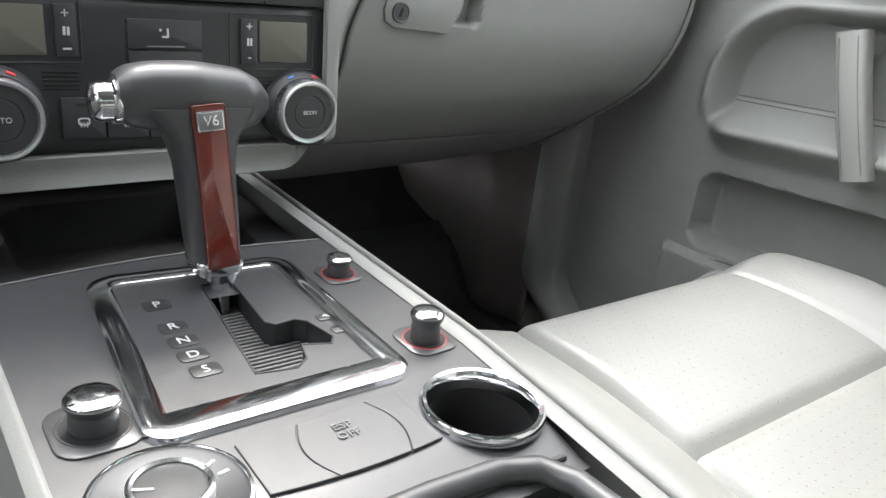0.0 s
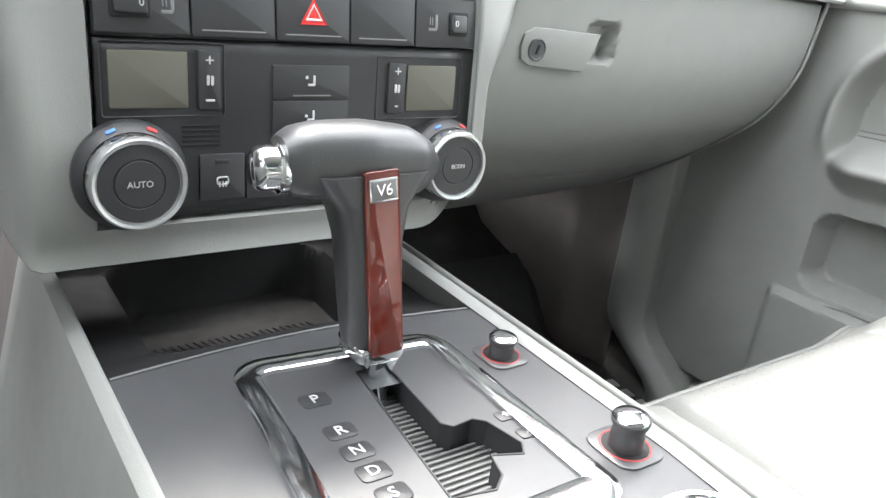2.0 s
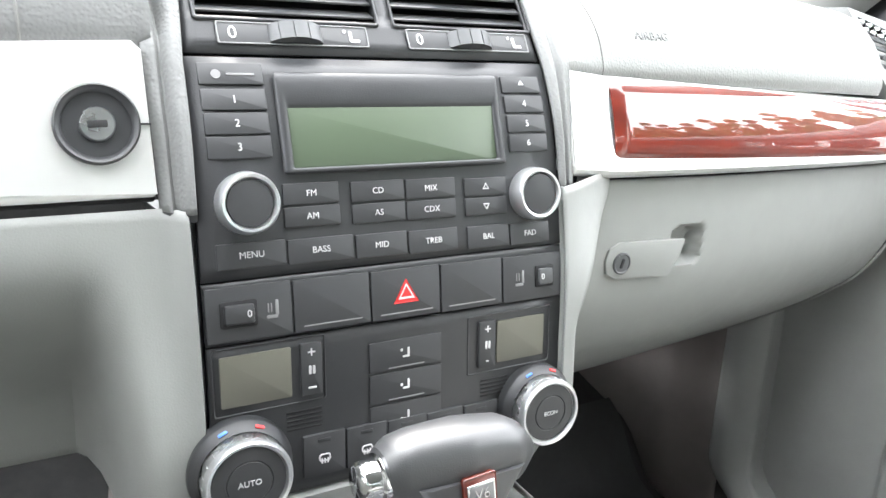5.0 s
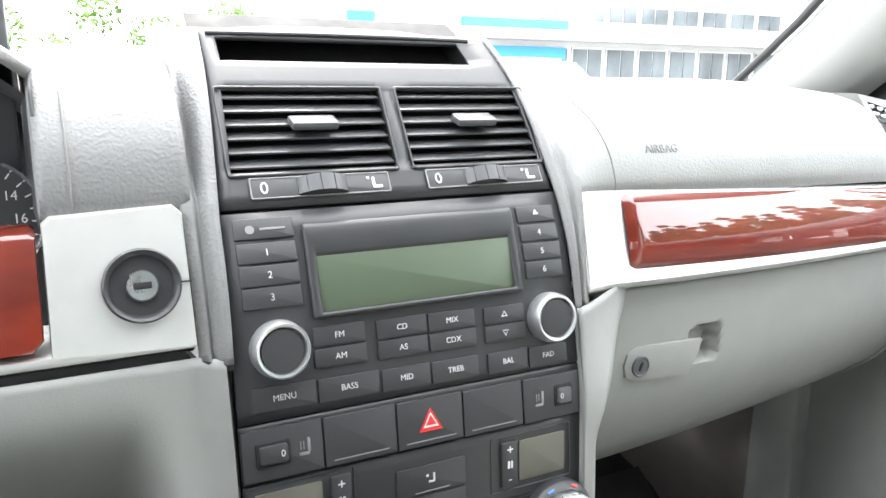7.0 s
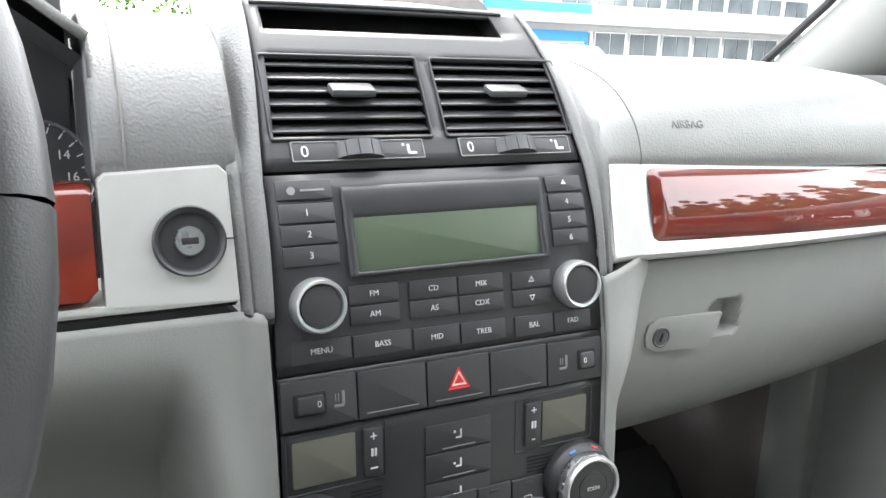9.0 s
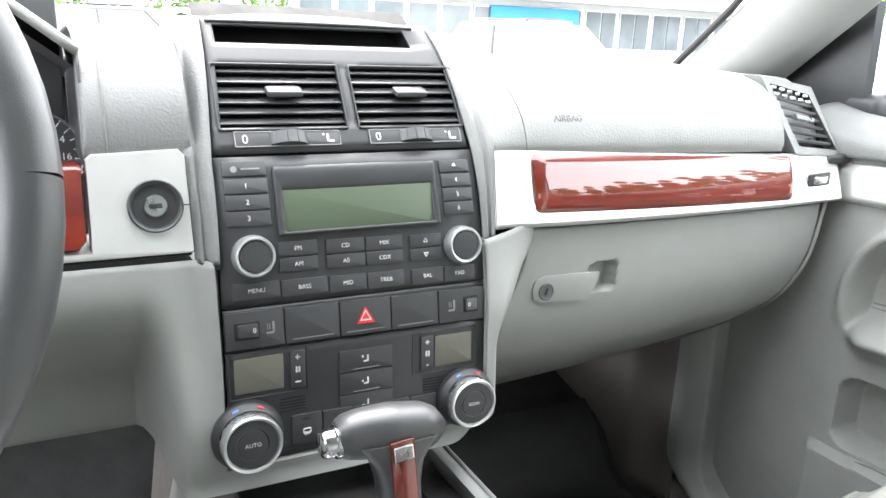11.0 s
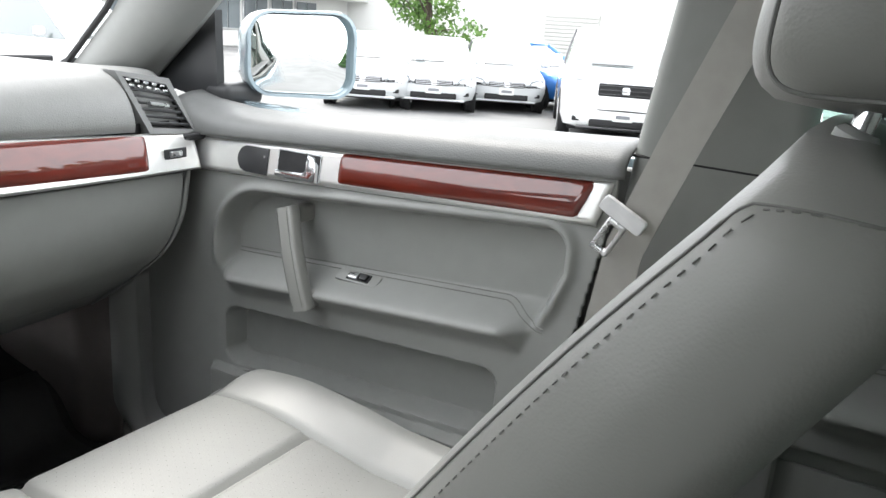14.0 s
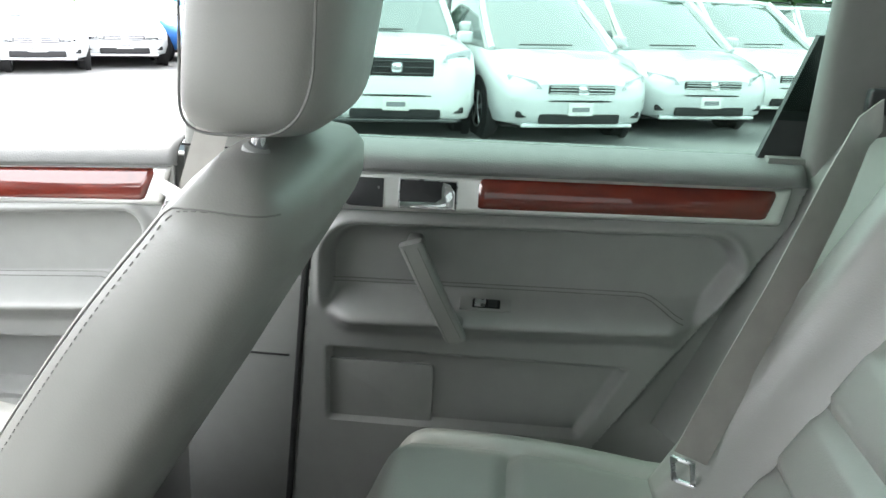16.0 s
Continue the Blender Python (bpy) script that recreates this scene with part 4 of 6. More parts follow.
part("gate_wall", loft([[(x, y, ZC + 0.0022) for x, y in slot], [(x, y, ZC - 0.016) for x, y in slot]], cap0=False, cap1=False), BUTTON, tunnel, smooth=False)
part("gate_lip", rim(slot[::-1], inset(slot[::-1], -0.0012), 0.0008), BUTTON, tunnel, m=Matrix.Translation((0, 0, ZC + 0.0020)))
blind = part("gate_blind", rbox(0.075, 0.125, 0.002, 0.0005, 1, (0, -0.163, ZC - 0.014)), BUTTON, tunnel, "ribbed grey gate blind")
for i in range(26):
    part("blind_rib", rbox(0.058, 0.0018, 0.0014, 0.0005, 1), GREYPRINT, blind, m=Matrix.Translation((-0.003, -0.118 - i * 0.0038, ZC - 0.0125)))
for w, x, y in (("P", -0.047, -0.124), ("R", -0.0475, -0.152), ("N", -0.0475, -0.1685), ("D", -0.048, -0.184), ("S", -0.0475, -0.200)):
    b = part("gear_tile", slab(0.0155, 0.0115, 0.0006, 0.003, 0.0003), BLACK, tunnel, m=Matrix.Translation((x, y, ZC + 0.0022)))
    text("gear_letter", w, 0.0092, Matrix.Translation((x, y, ZC + 0.0030)), WHITE, b)
for w, x, y in (("+", 0.0335, -0.1745), ("-", 0.0345, -0.1905)):
    b = part("gear_tile", slab(0.0115, 0.0080, 0.0006, 0.002, 0.0003), BLACK, tunnel, m=Matrix.Translation((x, y, ZC + 0.0022)))
    text("gear_letter", w, 0.0085, Matrix.Translation((x, y, ZC + 0.0030)), WHITE, b)

# console switches
def peg(name, x, y, r, h, label, chrome):
    m = Matrix.Translation((x, y, ZC + 0.001))
    base = part("switch_base", slab(r * 3.1, r * 3.3, 0.0012, r * 0.9, 0.0006), CONSOLE, tunnel, m=m)
    part("red_ring", rim(rrect(r * 2.62, r * 2.62, r * 1.30, 10), rrect(r * 2.50, r * 2.50, r * 1.24, 10), 0.0003), RED if chrome < 2 else BUTTON, base, m=m @ Matrix.Translation((0, 0, 0.0012)))
    part("well", lathe([(r * 1.2, 0.0), (r * 1.2, 0.0014), (0, 0.0014)], 32), DARK, base, m=m)
    k = part(name, lathe([(r * 0.86, 0.001), (r * 0.86, h * 0.45), (r * 0.80, h * 0.60), (r * 0.98, h * 0.80), (r, h * 0.88), (r * 0.92, h * 0.93), (0, h * 0.95)], 40), LEATHERBLACK, tunnel, label, m=m)
    part("knob_cap", lathe([(r * 0.93, h * 0.86), (r * 0.96, h * 0.92), (r * 0.85, h * 0.99), (r * 0.45, h * 1.03), (0, h * 1.04)], 40), CHROME if chrome else BUTTON, k, "chrome cap", m=m)
peg("rotary_knob", 0.0705, -0.124, 0.0085, 0.0135, "black rotary knob with a chrome cap", 1)
peg("rotary_knob", 0.0725, -0.2195, 0.0098, 0.0190, "black rotary knob with a chrome cap", 1)
peg("rotary_knob", -0.1055, -0.2220, 0.0120, 0.0170, "black rotary knob with a chrome cap", 2)
m = Matrix.Translation((-0.0925, -0.281, ZC + 0.001))
dial = part("drive_dial", lathe([(0.0320, 0), (0.0315, 0.002), (0.0300, 0.0028), (0.0288, 0.0018), (0.0, 0.0018)], 56), CONSOLE, tunnel, "charcoal drive mode dial with chrome rings", m=m)
part("dial_ring", lathe([(0.0318, 0.0008), (0.0316, 0.0030), (0.0304, 0.0034), (0.0296, 0.0024), (0.0296, 0.0008)], 56), CHROME, dial, m=m)
part("dial_knob_ring", lathe([(0.0168, 0.0015), (0.0166, 0.0075), (0.0152, 0.0085), (0.0138, 0.0075), (0.0136, 0.0015)], 48), SATIN, dial, m=m)
part("dial_knob", lathe([(0.0140, 0.0015), (0.0138, 0.0068), (0.012, 0.0072), (0, 0.0072)], 40), BUTTON, dial, m=m)
part("dial_pointer", slab(0.0085, 0.0014, 0.0006, 0.0005, 0.0002), WHITE, dial, m=m @ Matrix.Translation((-0.010, 0.002, 0.0072)) @ pose(0, 0, 0, 0, 0, -25))
for a in (-60, -35, 10, 30):
    part("dial_mark", slab(0.0050, 0.0016, 0.0004, 0.0005, 0.0001), WHITE, dial, m=m @ pose(0, 0, 0, 0, 0, a) @ Matrix.Translation((0.0232, 0, 0.0018)))
# switch strip below the frame
def strip_piece(x1, x2, name, label="", bulge1=0.0, bulge2=0.0):
    """One switch of the strip; its ends may bow outward or inward."""
    def low(x):
        return -0.301 + 0.010 * ((x + 0.01) / 0.08) ** 2

    def high(x):
        return -0.2595 + 0.004 * ((x + 0.02) / 0.08)
    pts = [(x, low(x)) for x in steps(x1, x2, 10)]
    pts += [(x2 + bulge2 * math.sin(math.pi * k), low(x2) + (high(x2) - low(x2)) * k) for k in steps(0.1, 0.9, 8)]
    pts += [(x, high(x)) for x in reversed(steps(x1, x2, 10))]
    pts += [(x1 - bulge1 * math.sin(math.pi * k), low(x1) + (high(x1) - low(x1)) * k) for k in steps(0.9, 0.1, 8)]
    return part(name, prism(pts, 0.0014, 0.0004), CONSOLE, tunnel, label, smooth=False, m=Matrix.Translation((0, 0, ZC + 0.0006)))
strip_piece(-0.0585, -0.0285, "blank_switch", "", 0.0, -0.0065)
esp = strip_piece(-0.0279, 0.0080, "stability_switch", "charcoal push switch", 0.0065, 0.0065)
strip_piece(0.0086, 0.0265, "blank_switch", "", -0.0065, 0.0)
text("lettering", "ESP\nOFF", 0.0068, Matrix.Translation((-0.011, -0.2745, ZC + 0.0026)), GREYPRINT, esp)
M_C = Matrix.Translation((0.0595, -0.2875, ZC + 0.001))
cup = part("cup_holder", lathe([(0.0275, 0.002), (0.0268, -0.004), (0.0250, -0.060), (0.0, -0.061)], 56), DARK, tunnel, "black cup well with a chrome ring", m=M_C)
part("cup_ring", lathe([(0.0318, -0.001), (0.0316, 0.0026), (0.0304, 0.0042), (0.0284, 0.0036), (0.0268, 0.0008), (0.0264, -0.006)], 56), CHROME, cup, m=M_C)
# bin and armrest behind
part("bin_edge", tube([(-0.105, -0.47, ZC - 0.002), (-0.104, -0.40, ZC - 0.001), (-0.098, -0.352, ZC), (-0.082, -0.334, ZC), (-0.05, -0.328, ZC), (0.0, -0.327, ZC), (0.035, -0.329, ZC), (0.053, -0.336, ZC), (0.062, -0.352, ZC), (0.066, -0.40, ZC - 0.001), (0.064, -0.47, ZC - 0.002)], 0.0062, 12), LEATHERBLACK, tunnel, "gloss black bin edge")
part("bin_floor", rbox(0.17, 0.16, 0.004, 0.001, 1, (-0.01, -0.42, ZC - 0.045)), GREY, tunnel)
part("bin_wall", rbox(0.17, 0.004, 0.045, 0.001, 1, (-0.01, -0.332, ZC - 0.025)), BUTTON, tunnel)
part("armrest", rbox(0.20, 0.36, 0.06, 0.02, 4, (-0.012, -0.68, ZC + 0.02)), LEATHER_SIDE, tunnel, "grey leather armrest")

# ---- gear lever ----
lever = tagged(thing("gear_lever", (-0.008, -0.115, ZC), "black leather T-shaped gear lever with wood and chrome inlays", "gear lever"))
def shaft_ring(z):
    k = (z - 0.448) / 0.092
    cx, cy = -0.006 - 0.006 * k, -0.104 + 0.011 * k
    w = interp(z, [(0.448, 0.0250), (0.46, 0.0265), (0.505, 0.028), (0.522, 0.034), (0.540, 0.055)])
    d = interp(z, [(0.448, 0.025), (0.54, 0.031)])
    return [(cx + x, cy + y, z) for x, y in rrect(w * 1.18, d, 0.009, 5)]
part("shaft", loft([shaft_ring(z) for z in steps(0.448, 0.540, 16)]), LEATHERBLACK, lever, "black leather grip shaft")
def handle_ring(x):
    k = (x + 0.056) / 0.087
    h = interp(k, [(0, 0.024), (0.06, 0.032), (0.2, 0.037), (0.5, 0.039), (0.8, 0.036), (0.93, 0.027), (1.0, 0.012)])
    d = interp(k, [(0, 0.024), (0.08, 0.031), (0.5, 0.037), (0.85, 0.033), (1.0, 0.014)])
    z = 0.5425 + 0.0015 * math.sin(math.pi * k) - 0.005 * (k - 0.3)
    return [(x, -0.089 + 0.5 * d * math.copysign(abs(math.cos(a)) ** 0.8, math.cos(a)), z + 0.5 * h * math.copysign(abs(math.sin(a)) ** 0.8, math.sin(a))) for a in steps(0, 2 * math.pi, 28)[:-1]]
part("handle", loft([handle_ring(x) for x in steps(-0.056, 0.031, 26)]), LEATHERBLACK, lever, "black leather T-handle")
part("release_button", lathe([(0.0115, -0.002), (0.0125, 0.001), (0.0125, 0.004), (0.0108, 0.005), (0.0108, 0.011), (0.0100, 0.0135), (0.0080, 0.0150), (0, 0.0155)], 32), CHROME, lever, "ribbed chrome release button", m=Matrix.Translation((-0.0535, -0.089, 0.5415)) @ pose(0, 0, 0, 0, -90, 0))
M_W = Matrix.Translation((-0.0120, -0.1070, 0.5415)) @ pose(0, 0, 0, 90 - 6.5, 0, 0) @ pose(0, 0, 0, 0, 0, 4.0)
wp = part("wood_strip", slab(0.0185, 0.096, 0.0035, 0.0015, 0.0012, 0, -0.0470), WOOD, lever, "glossy red-brown wood strip", m=M_W)
part("wood_edge", rim(rrect(0.0195, 0.097, 0.0018, cy=-0.0470), rrect(0.0172, 0.0948, 0.0014, cy=-0.0470), 0.0012), WOOD, wp, m=M_W @ Matrix.Translation((0, 0, 0.0022)))
bd = part("badge", slab(0.0158, 0.0115, 0.0012, 0.0008, 0.0004), CHROME, wp, "chrome badge", m=M_W @ Matrix.Translation((0, -0.0078, 0.0034)))
part("badge_field", slab(0.0138, 0.0094, 0.0003, 0.0006, 0.0001), GREYPRINT, bd, m=M_W @ Matrix.Translation((0, -0.0078, 0.0046)))
text("badge_lettering", "V6", 0.0082, M_W @ Matrix.Translation((0, -0.0078, 0.0051)), CHROME, bd)
part("chrome_collar", loft([[(-0.006 + x, -0.105 + y, z) for x, y in rrect(w, w, 0.005)] for z, w in ((0.4405, 0.0255), (0.442, 0.0275), (0.4485, 0.0285), (0.4500, 0.0270))]), CHROME, lever, "chrome collar")
part("shaft_tip", loft([[(-0.005 + x, -0.107 + y - 0.010 * (0.441 - z) / 0.02, z) for x, y in rrect(w, w * 1.1, w * 0.25)] for z, w in ((0.4410, 0.022), (0.433, 0.013), (0.425, 0.0075), (0.412, 0.005))]), CHROME, lever, "chrome shaft foot")
for i in range(30):
    z = 0.452 + i * 0.0026
    k = (z - 0.448) / 0.092
    part("stitch", rbox(0.0014, 0.0007, 0.0017, 0.0003, 1), STITCH, lever, m=Matrix.Translation((-0.0195 - 0.007 * k, -0.104 + 0.011 * k - 0.006, z)))

# ---- steering wheel ----
wheel_m = Matrix.Translation((-0.4225, -0.215, 0.768)) @ pose(0, 0, 0, 66, 0, 0)
swheel = tagged(thing("steering_wheel", (-0.4225, -0.215, 0.768), "dark leather steering wheel with a wood-look segment", "steering wheel"))
ringpts = [(0.186 * math.cos(a), 0.186 * math.sin(a), 0) for a in steps(0, 2 * math.pi, 64)]
part("wheel_rim", tube(ringpts, 0.0155, 14, False), LEATHERBLACK, swheel, m=wheel_m)
part("wheel_hub", lathe([(0.075, -0.03), (0.085, 0.0), (0.07, 0.02), (0, 0.028)], 40), LEATHERBLACK, swheel, m=wheel_m)
for a in (5, 175, 270):
    part("spoke", rbox(0.12, 0.035, 0.014, 0.006, 3), SATIN, swheel, m=wheel_m @ pose(0, 0, 0, 0, 0, a) @ Matrix.Translation((0.125, 0, -0.004)))
part("column", tube([wheel_m @ Vector((0, 0, -0.02)), wheel_m @ Vector((0, 0.0, -0.25))], 0.045, 20), BLACK, swheel)

# ---- doors ----
def door_skin(y1, y2, z1, z2, cut, relief, ny=150, nz=110):
    bm = grid(lambda u, v: (relief(y1 + (y2 - y1) * u, z1 + (z2 - z1) * v), y1 + (y2 - y1) * u, z1 + (z2 - z1) * v), steps(0, 1, ny), steps(0, 1, nz))
    if cut:
        bmesh.ops.delete(bm, geom=[f for f in bm.faces if cut(f.calc_center_median().y, f.calc_center_median().z)], context="FACES")
    return bm


XD = 0.760
def front_trim(y):
    """Lower and upper edge of the door's metal band."""
    k = (0.135 - y) / 0.755
    return 0.629 + 0.032 * k, 0.688 + 0.037 * k


def front_relief(y, z):
    k = (0.135 - y) / 0.755
    x = XD - 0.004
    top = 0.648 - 0.03 * max(0, (y - 0.0) / 0.08) ** 2
    # leather-lined recess, deepest along its upper half
    cz, hz = 0.530, 0.112
    d = rr_dist(y, z - 0.055 * k, -0.2425, 0.503, 0.327, 0.098, 0.055 + (0.045 if y > -0.24 else -0.020) * smooth01((z - 0.055 * k - 0.47) / 0.05))
    d = max(d, -0.93 * (y + 0.563) - 0.37 * (z - 0.57))
    inside = smooth01(-d / 0.016)
    zz = (z - 0.055 * k - 0.400) / 0.196
    ledge = smooth01((0.44 - zz) / 0.24)
    soft = smooth01(-d / 0.050)
    x += inside * 0.040 * (1 - ledge) - soft * ledge * (0.040 - 0.006 * smooth01((0.18 - zz) / 0.18))
    x -= 0.010 * math.exp(-((d - 0.004) / 0.009) ** 2) * (1 - ledge)
    # map pocket below
    d2 = rr_dist(y, z - 0.045 * k, -0.205, 0.330, 0.276, 0.056, 0.030)
    x += 0.045 * smooth01(-d2 / 0.012) * (1 - 0.3 * smooth01((0.30 - z) / 0.05))
    # lower pocket flap
    x -= 0.022 * smooth01((0.270 + 0.035 * k - z) / 0.006) * smooth01((0.105 - y) / 0.02)
    return x


fdoor = tagged(thing("front_passenger_door", (XD, -0.25, 0.1), "grey front door trim with wood inlay, grip and map pocket", "car door"))
def fd_cut(y, z):
    return y < -0.625 + 0.18 * max(0, (0.70 - z)) + 0.35 * max(0, 0.45 - z) or z > front_trim(y)[1] + 0.002
thick(part("door_skin", door_skin(0.36, -0.66, 0.08, 0.735, fd_cut, front_relief, 320, 220), DOORGREY, fdoor), 0.004, 1)
def fsill(u, v):
    y = 0.205 - 0.840 * u
    zt = interp(y, [(-0.63, 0.772), (-0.2, 0.752), (0.0, 0.738), (0.07, 0.738), (0.15, 0.745), (0.205, 0.757)])
    zb = front_trim(y)[1] + 0.002
    a = v * math.pi / 2
    return (XD - 0.016 + 0.09 * (1 - math.cos(a)) ** 1.3, y, zb + (zt - zb) * math.sin(a) ** 0.9)
thick(part("window_ledge", grid(fsill, steps(0, 1, 50), steps(0, 1, 16)), PAD, fdoor, "dark grey padded window ledge"), 0.004, 1)


def door_band(trim, ya, yb, slope=0.0):
    def fn(u, v):
        y = ya + (yb - ya) * u
        a, b = trim(y)
        y2 = y + slope * (1 - v) * u
        e = smooth01(min(v, 1 - v) * 10)
        return (XD - 0.004 - 0.007 * e + 0.010 * (v - 0.5), y2, a + (b - a) * v)
    return grid(fn, steps(0, 1, 60), steps(0, 1, 16))


def door_wood(trim, ya, yb, skew):
    def place(q, v, lift):
        k = q / (ya - yb)
        y = ya - q + skew * (1 - v) * k
        a, b = trim(y)
        z = a + 0.0100 + (b - a - 0.0145) * v
        return (XD - 0.0105 + 0.010 * (v - 0.5) - lift, y, z)
    return inlay(place, 0.0, ya - yb, 0.0060)


def bezel_set(door, trim, y_cup, y_hand):
    """Lock-switch cup, divider and inner release of a door, set in the metal band."""
    c = (trim(y_cup)[0] + trim(y_cup)[1]) / 2 - 0.001
    R = lambda y, z: Matrix.Translation((XD - 0.0115, y, z)) @ Matrix(((0, 0.164, -0.986, 0), (-1, 0, 0, 0), (0, 0.986, 0.164, 0), (0, 0, 0, 1)))
    pts = [(0.034, -0.022), (0.034, 0.022)] + [(-0.012 + 0.022 * math.cos(a), 0.022 * math.sin(a)) for a in steps(math.pi / 2, 1.5 * math.pi, 14)]
    tw = part("speaker_cup", prism(pts, 0.0016, 0.0006), BLACK, door, "black tweeter cover", m=R(y_cup, c))
    for s in (-1, 1):
        part("lock_mark", slab(0.003, 0.004, 0.0004, 0.0004, 0.0001), GREYPRINT, tw, m=R(y_cup - 0.027, c + 0.008 * s) @ Matrix.Translation((0, 0, 0.0016)))
    c2 = (trim(y_hand)[0] + trim(y_hand)[1]) / 2 - 0.002
    hs = part("release_recess", slab(0.088, 0.044, 0.0012, 0.003, 0.0004), DARK, door, "dark release recess", m=R(y_hand, c2))
    part("recess_rim", rim(rrect(0.090, 0.046, 0.003), rrect(0.085, 0.041, 0.002), 0.002), SATIN, hs, m=R(y_hand, c2))
    lv = [(-0.042, -0.021), (0.042, -0.021), (0.041, 0.006), (0.034, 0.017), (0.022, 0.020), (0.020, 0.010), (0.021, -0.004), (0.012, -0.010), (-0.042, -0.011)]
    part("release_lever", prism(lv, 0.010, 0.003), CHROME, door, "chrome inner door release", m=R(y_hand, c2))


thick(part("trim_band", door_band(front_trim, 0.135, -0.622, 0.018), ALU, fdoor, "brushed aluminium door band"), 0.004, 1)
part("wood_inlay", door_wood(front_trim, -0.185, -0.598, 0.020), WOOD, fdoor, "glossy red-brown wood inlay")
bezel_set(fdoor, front_trim, -0.004, -0.104)


def grip(door, top, low):
    top, low = Vector(top), Vector(low)
    rings = []
    for k in steps(0, 1, 20):
        p = top.lerp(low, k) + Vector((-0.005 * math.sin(math.pi * k) - 0.010, 0, 0))
        w = 0.034 - 0.004 * k
        rings.append([p + Vector((y * 0.9, x, x * -0.30)) for x, y in rrect(w, 0.030, 0.008, 4)])
    g = part("pull_grip", loft(rings), LEATHER_SIDE, door, "grey leather pull grip")
    for p, dz in ((top, -0.014), (low, 0.014)):
        part("grip_foot", rbox(0.045, 0.026, 0.030, 0.008, 3, p + Vector((0.022, -0.004 if dz < 0 else 0.004, dz))), LEATHER_SIDE, g)
    for s in (-1, 1):
        part("grip_stitch", tube([top.lerp(low, k) + Vector((-0.005 * math.sin(math.pi * k) - 0.0242, s * 0.010, -s * 0.003)) for k in steps(0.04, 0.96, 20)], 0.0007, 5), STITCH, g)


grip(fdoor, (0.756, -0.083, 0.598), (0.722, -0.152, 0.446))
def ledge_switch(door, y, z, relief):
    x = relief(y, z)
    m = Matrix.Translation((x - 0.001, y, z)) @ Matrix(((0, -0.85, -0.53, 0), (-1, 0, 0, 0), (0, -0.53, 0.85, 0), (0, 0, 0, 1)))
    s = part("switch_plate", slab(0.082, 0.024, 0.004, 0.003, 0.001), DOORGREY, door, "grey window switch plate", m=m)
    part("switch_well", slab(0.044, 0.017, 0.0006, 0.002, 0.0002), DARK, s, m=m @ Matrix.Translation((0.002, 0, 0.004)))
    part("window_switch", slab(0.018, 0.013, 0.004, 0.002, 0.001), SATIN, s, m=m @ Matrix.Translation((-0.008, 0, 0.0042)))
    part("window_switch", slab(0.014, 0.012, 0.005, 0.002, 0.001), BUTTON, s, m=m @ Matrix.Translation((0.012, 0, 0.0042)))
ledge_switch(fdoor, -0.212, 0.496, front_relief)
for off in (0.0, 0.006):
    part("armrest_stitch", tube([(front_relief(y, z) - 0.0008, y, z) for y, z in [(y, 0.480 + 0.05 * (0.135 - y) / 0.755 + off - 0.030 * smooth01((-0.47 - y) / 0.08)) for y in steps(0.068, -0.545, 60)]], 0.0009, 5), STITCH, fdoor)
part("pocket_flap_seam", tube([(front_relief(y, 0.28) - 0.004, y, 0.262 + 0.02 * (0.135 - y) / 0.755 + 0.012 * smooth01((0.07 - y) / 0.08) - 0.035 * smooth01((0.0 - y) / 0.5)) for y in steps(0.075, -0.45, 40)], 0.0012, 5), STITCH, fdoor)

# rear passenger door
def rear_trim(y):
    k = (-0.89 - y) / 0.66
    return 0.674 + 0.016 * k, 0.735 + 0.012 * k


def rear_relief(y, z):
    x = XD - 0.002
    k = (-0.85 - y) / 0.66
    d = max(rr_dist(y, z - 0.020 * k, -1.18, 0.553, 0.325, 0.097, 0.06), (z - 0.53) * -0.45 + (-1.46 - y) * 0.80)
    inside = smooth01(-d / 0.015)
    zz = (z - 0.020 * k - 0.456) / 0.194
    ledge = smooth01((0.43 - zz) / 0.24)
    soft = smooth01(-d / 0.048)
    x += inside * 0.036 * (1 - ledge) - soft * ledge * (0.038 - 0.006 * smooth01((0.15 - zz) / 0.15))
    x -= 0.008 * math.exp(-((d - 0.004) / 0.008) ** 2) * (1 - ledge)
    x += 0.020 * smooth01((0.438 - z) / 0.010) * smooth01((-0.86 - y) / 0.01) * smooth01((y + 1.36 - 0.5 * (0.44 - z)) / 0.02) * smooth01((z - 0.30) / 0.01)
    return x


rdoor = tagged(thing("rear_passenger_door", (XD, -1.15, 0.1), "grey rear door trim with wood inlay and pull grip", "car door"))
def rd_line(z):
    return interp(z, [(0.05, -1.16), (0.295, -1.313), (0.687, -1.560), (0.75, -1.575)])
def rd_cut(y, z):
    return y < rd_line(z) or y > interp(z, [(0.12, -0.800), (0.56, -0.836), (0.75, -0.865)]) or z > rear_trim(y)[1] + 0.002
thick(part("door_skin", door_skin(-0.79, -1.59, 0.06, 0.755, rd_cut, rear_relief, 280, 220), DOORGREY, rdoor), 0.004, 1)
def rsill(u, v):
    y = -0.868 - 0.70 * u
    zt, zb = 0.775 + 0.008 * u, rear_trim(y)[1] + 0.002
    a = v * math.pi / 2
    return (XD - 0.012 + 0.09 * (1 - math.cos(a)) ** 1.3, y, zb + (zt - zb) * math.sin(a) ** 0.9)
thick(part("window_ledge", grid(rsill, steps(0, 1, 40), steps(0, 1, 16)), PAD, rdoor, "dark grey padded window ledge"), 0.004, 1)
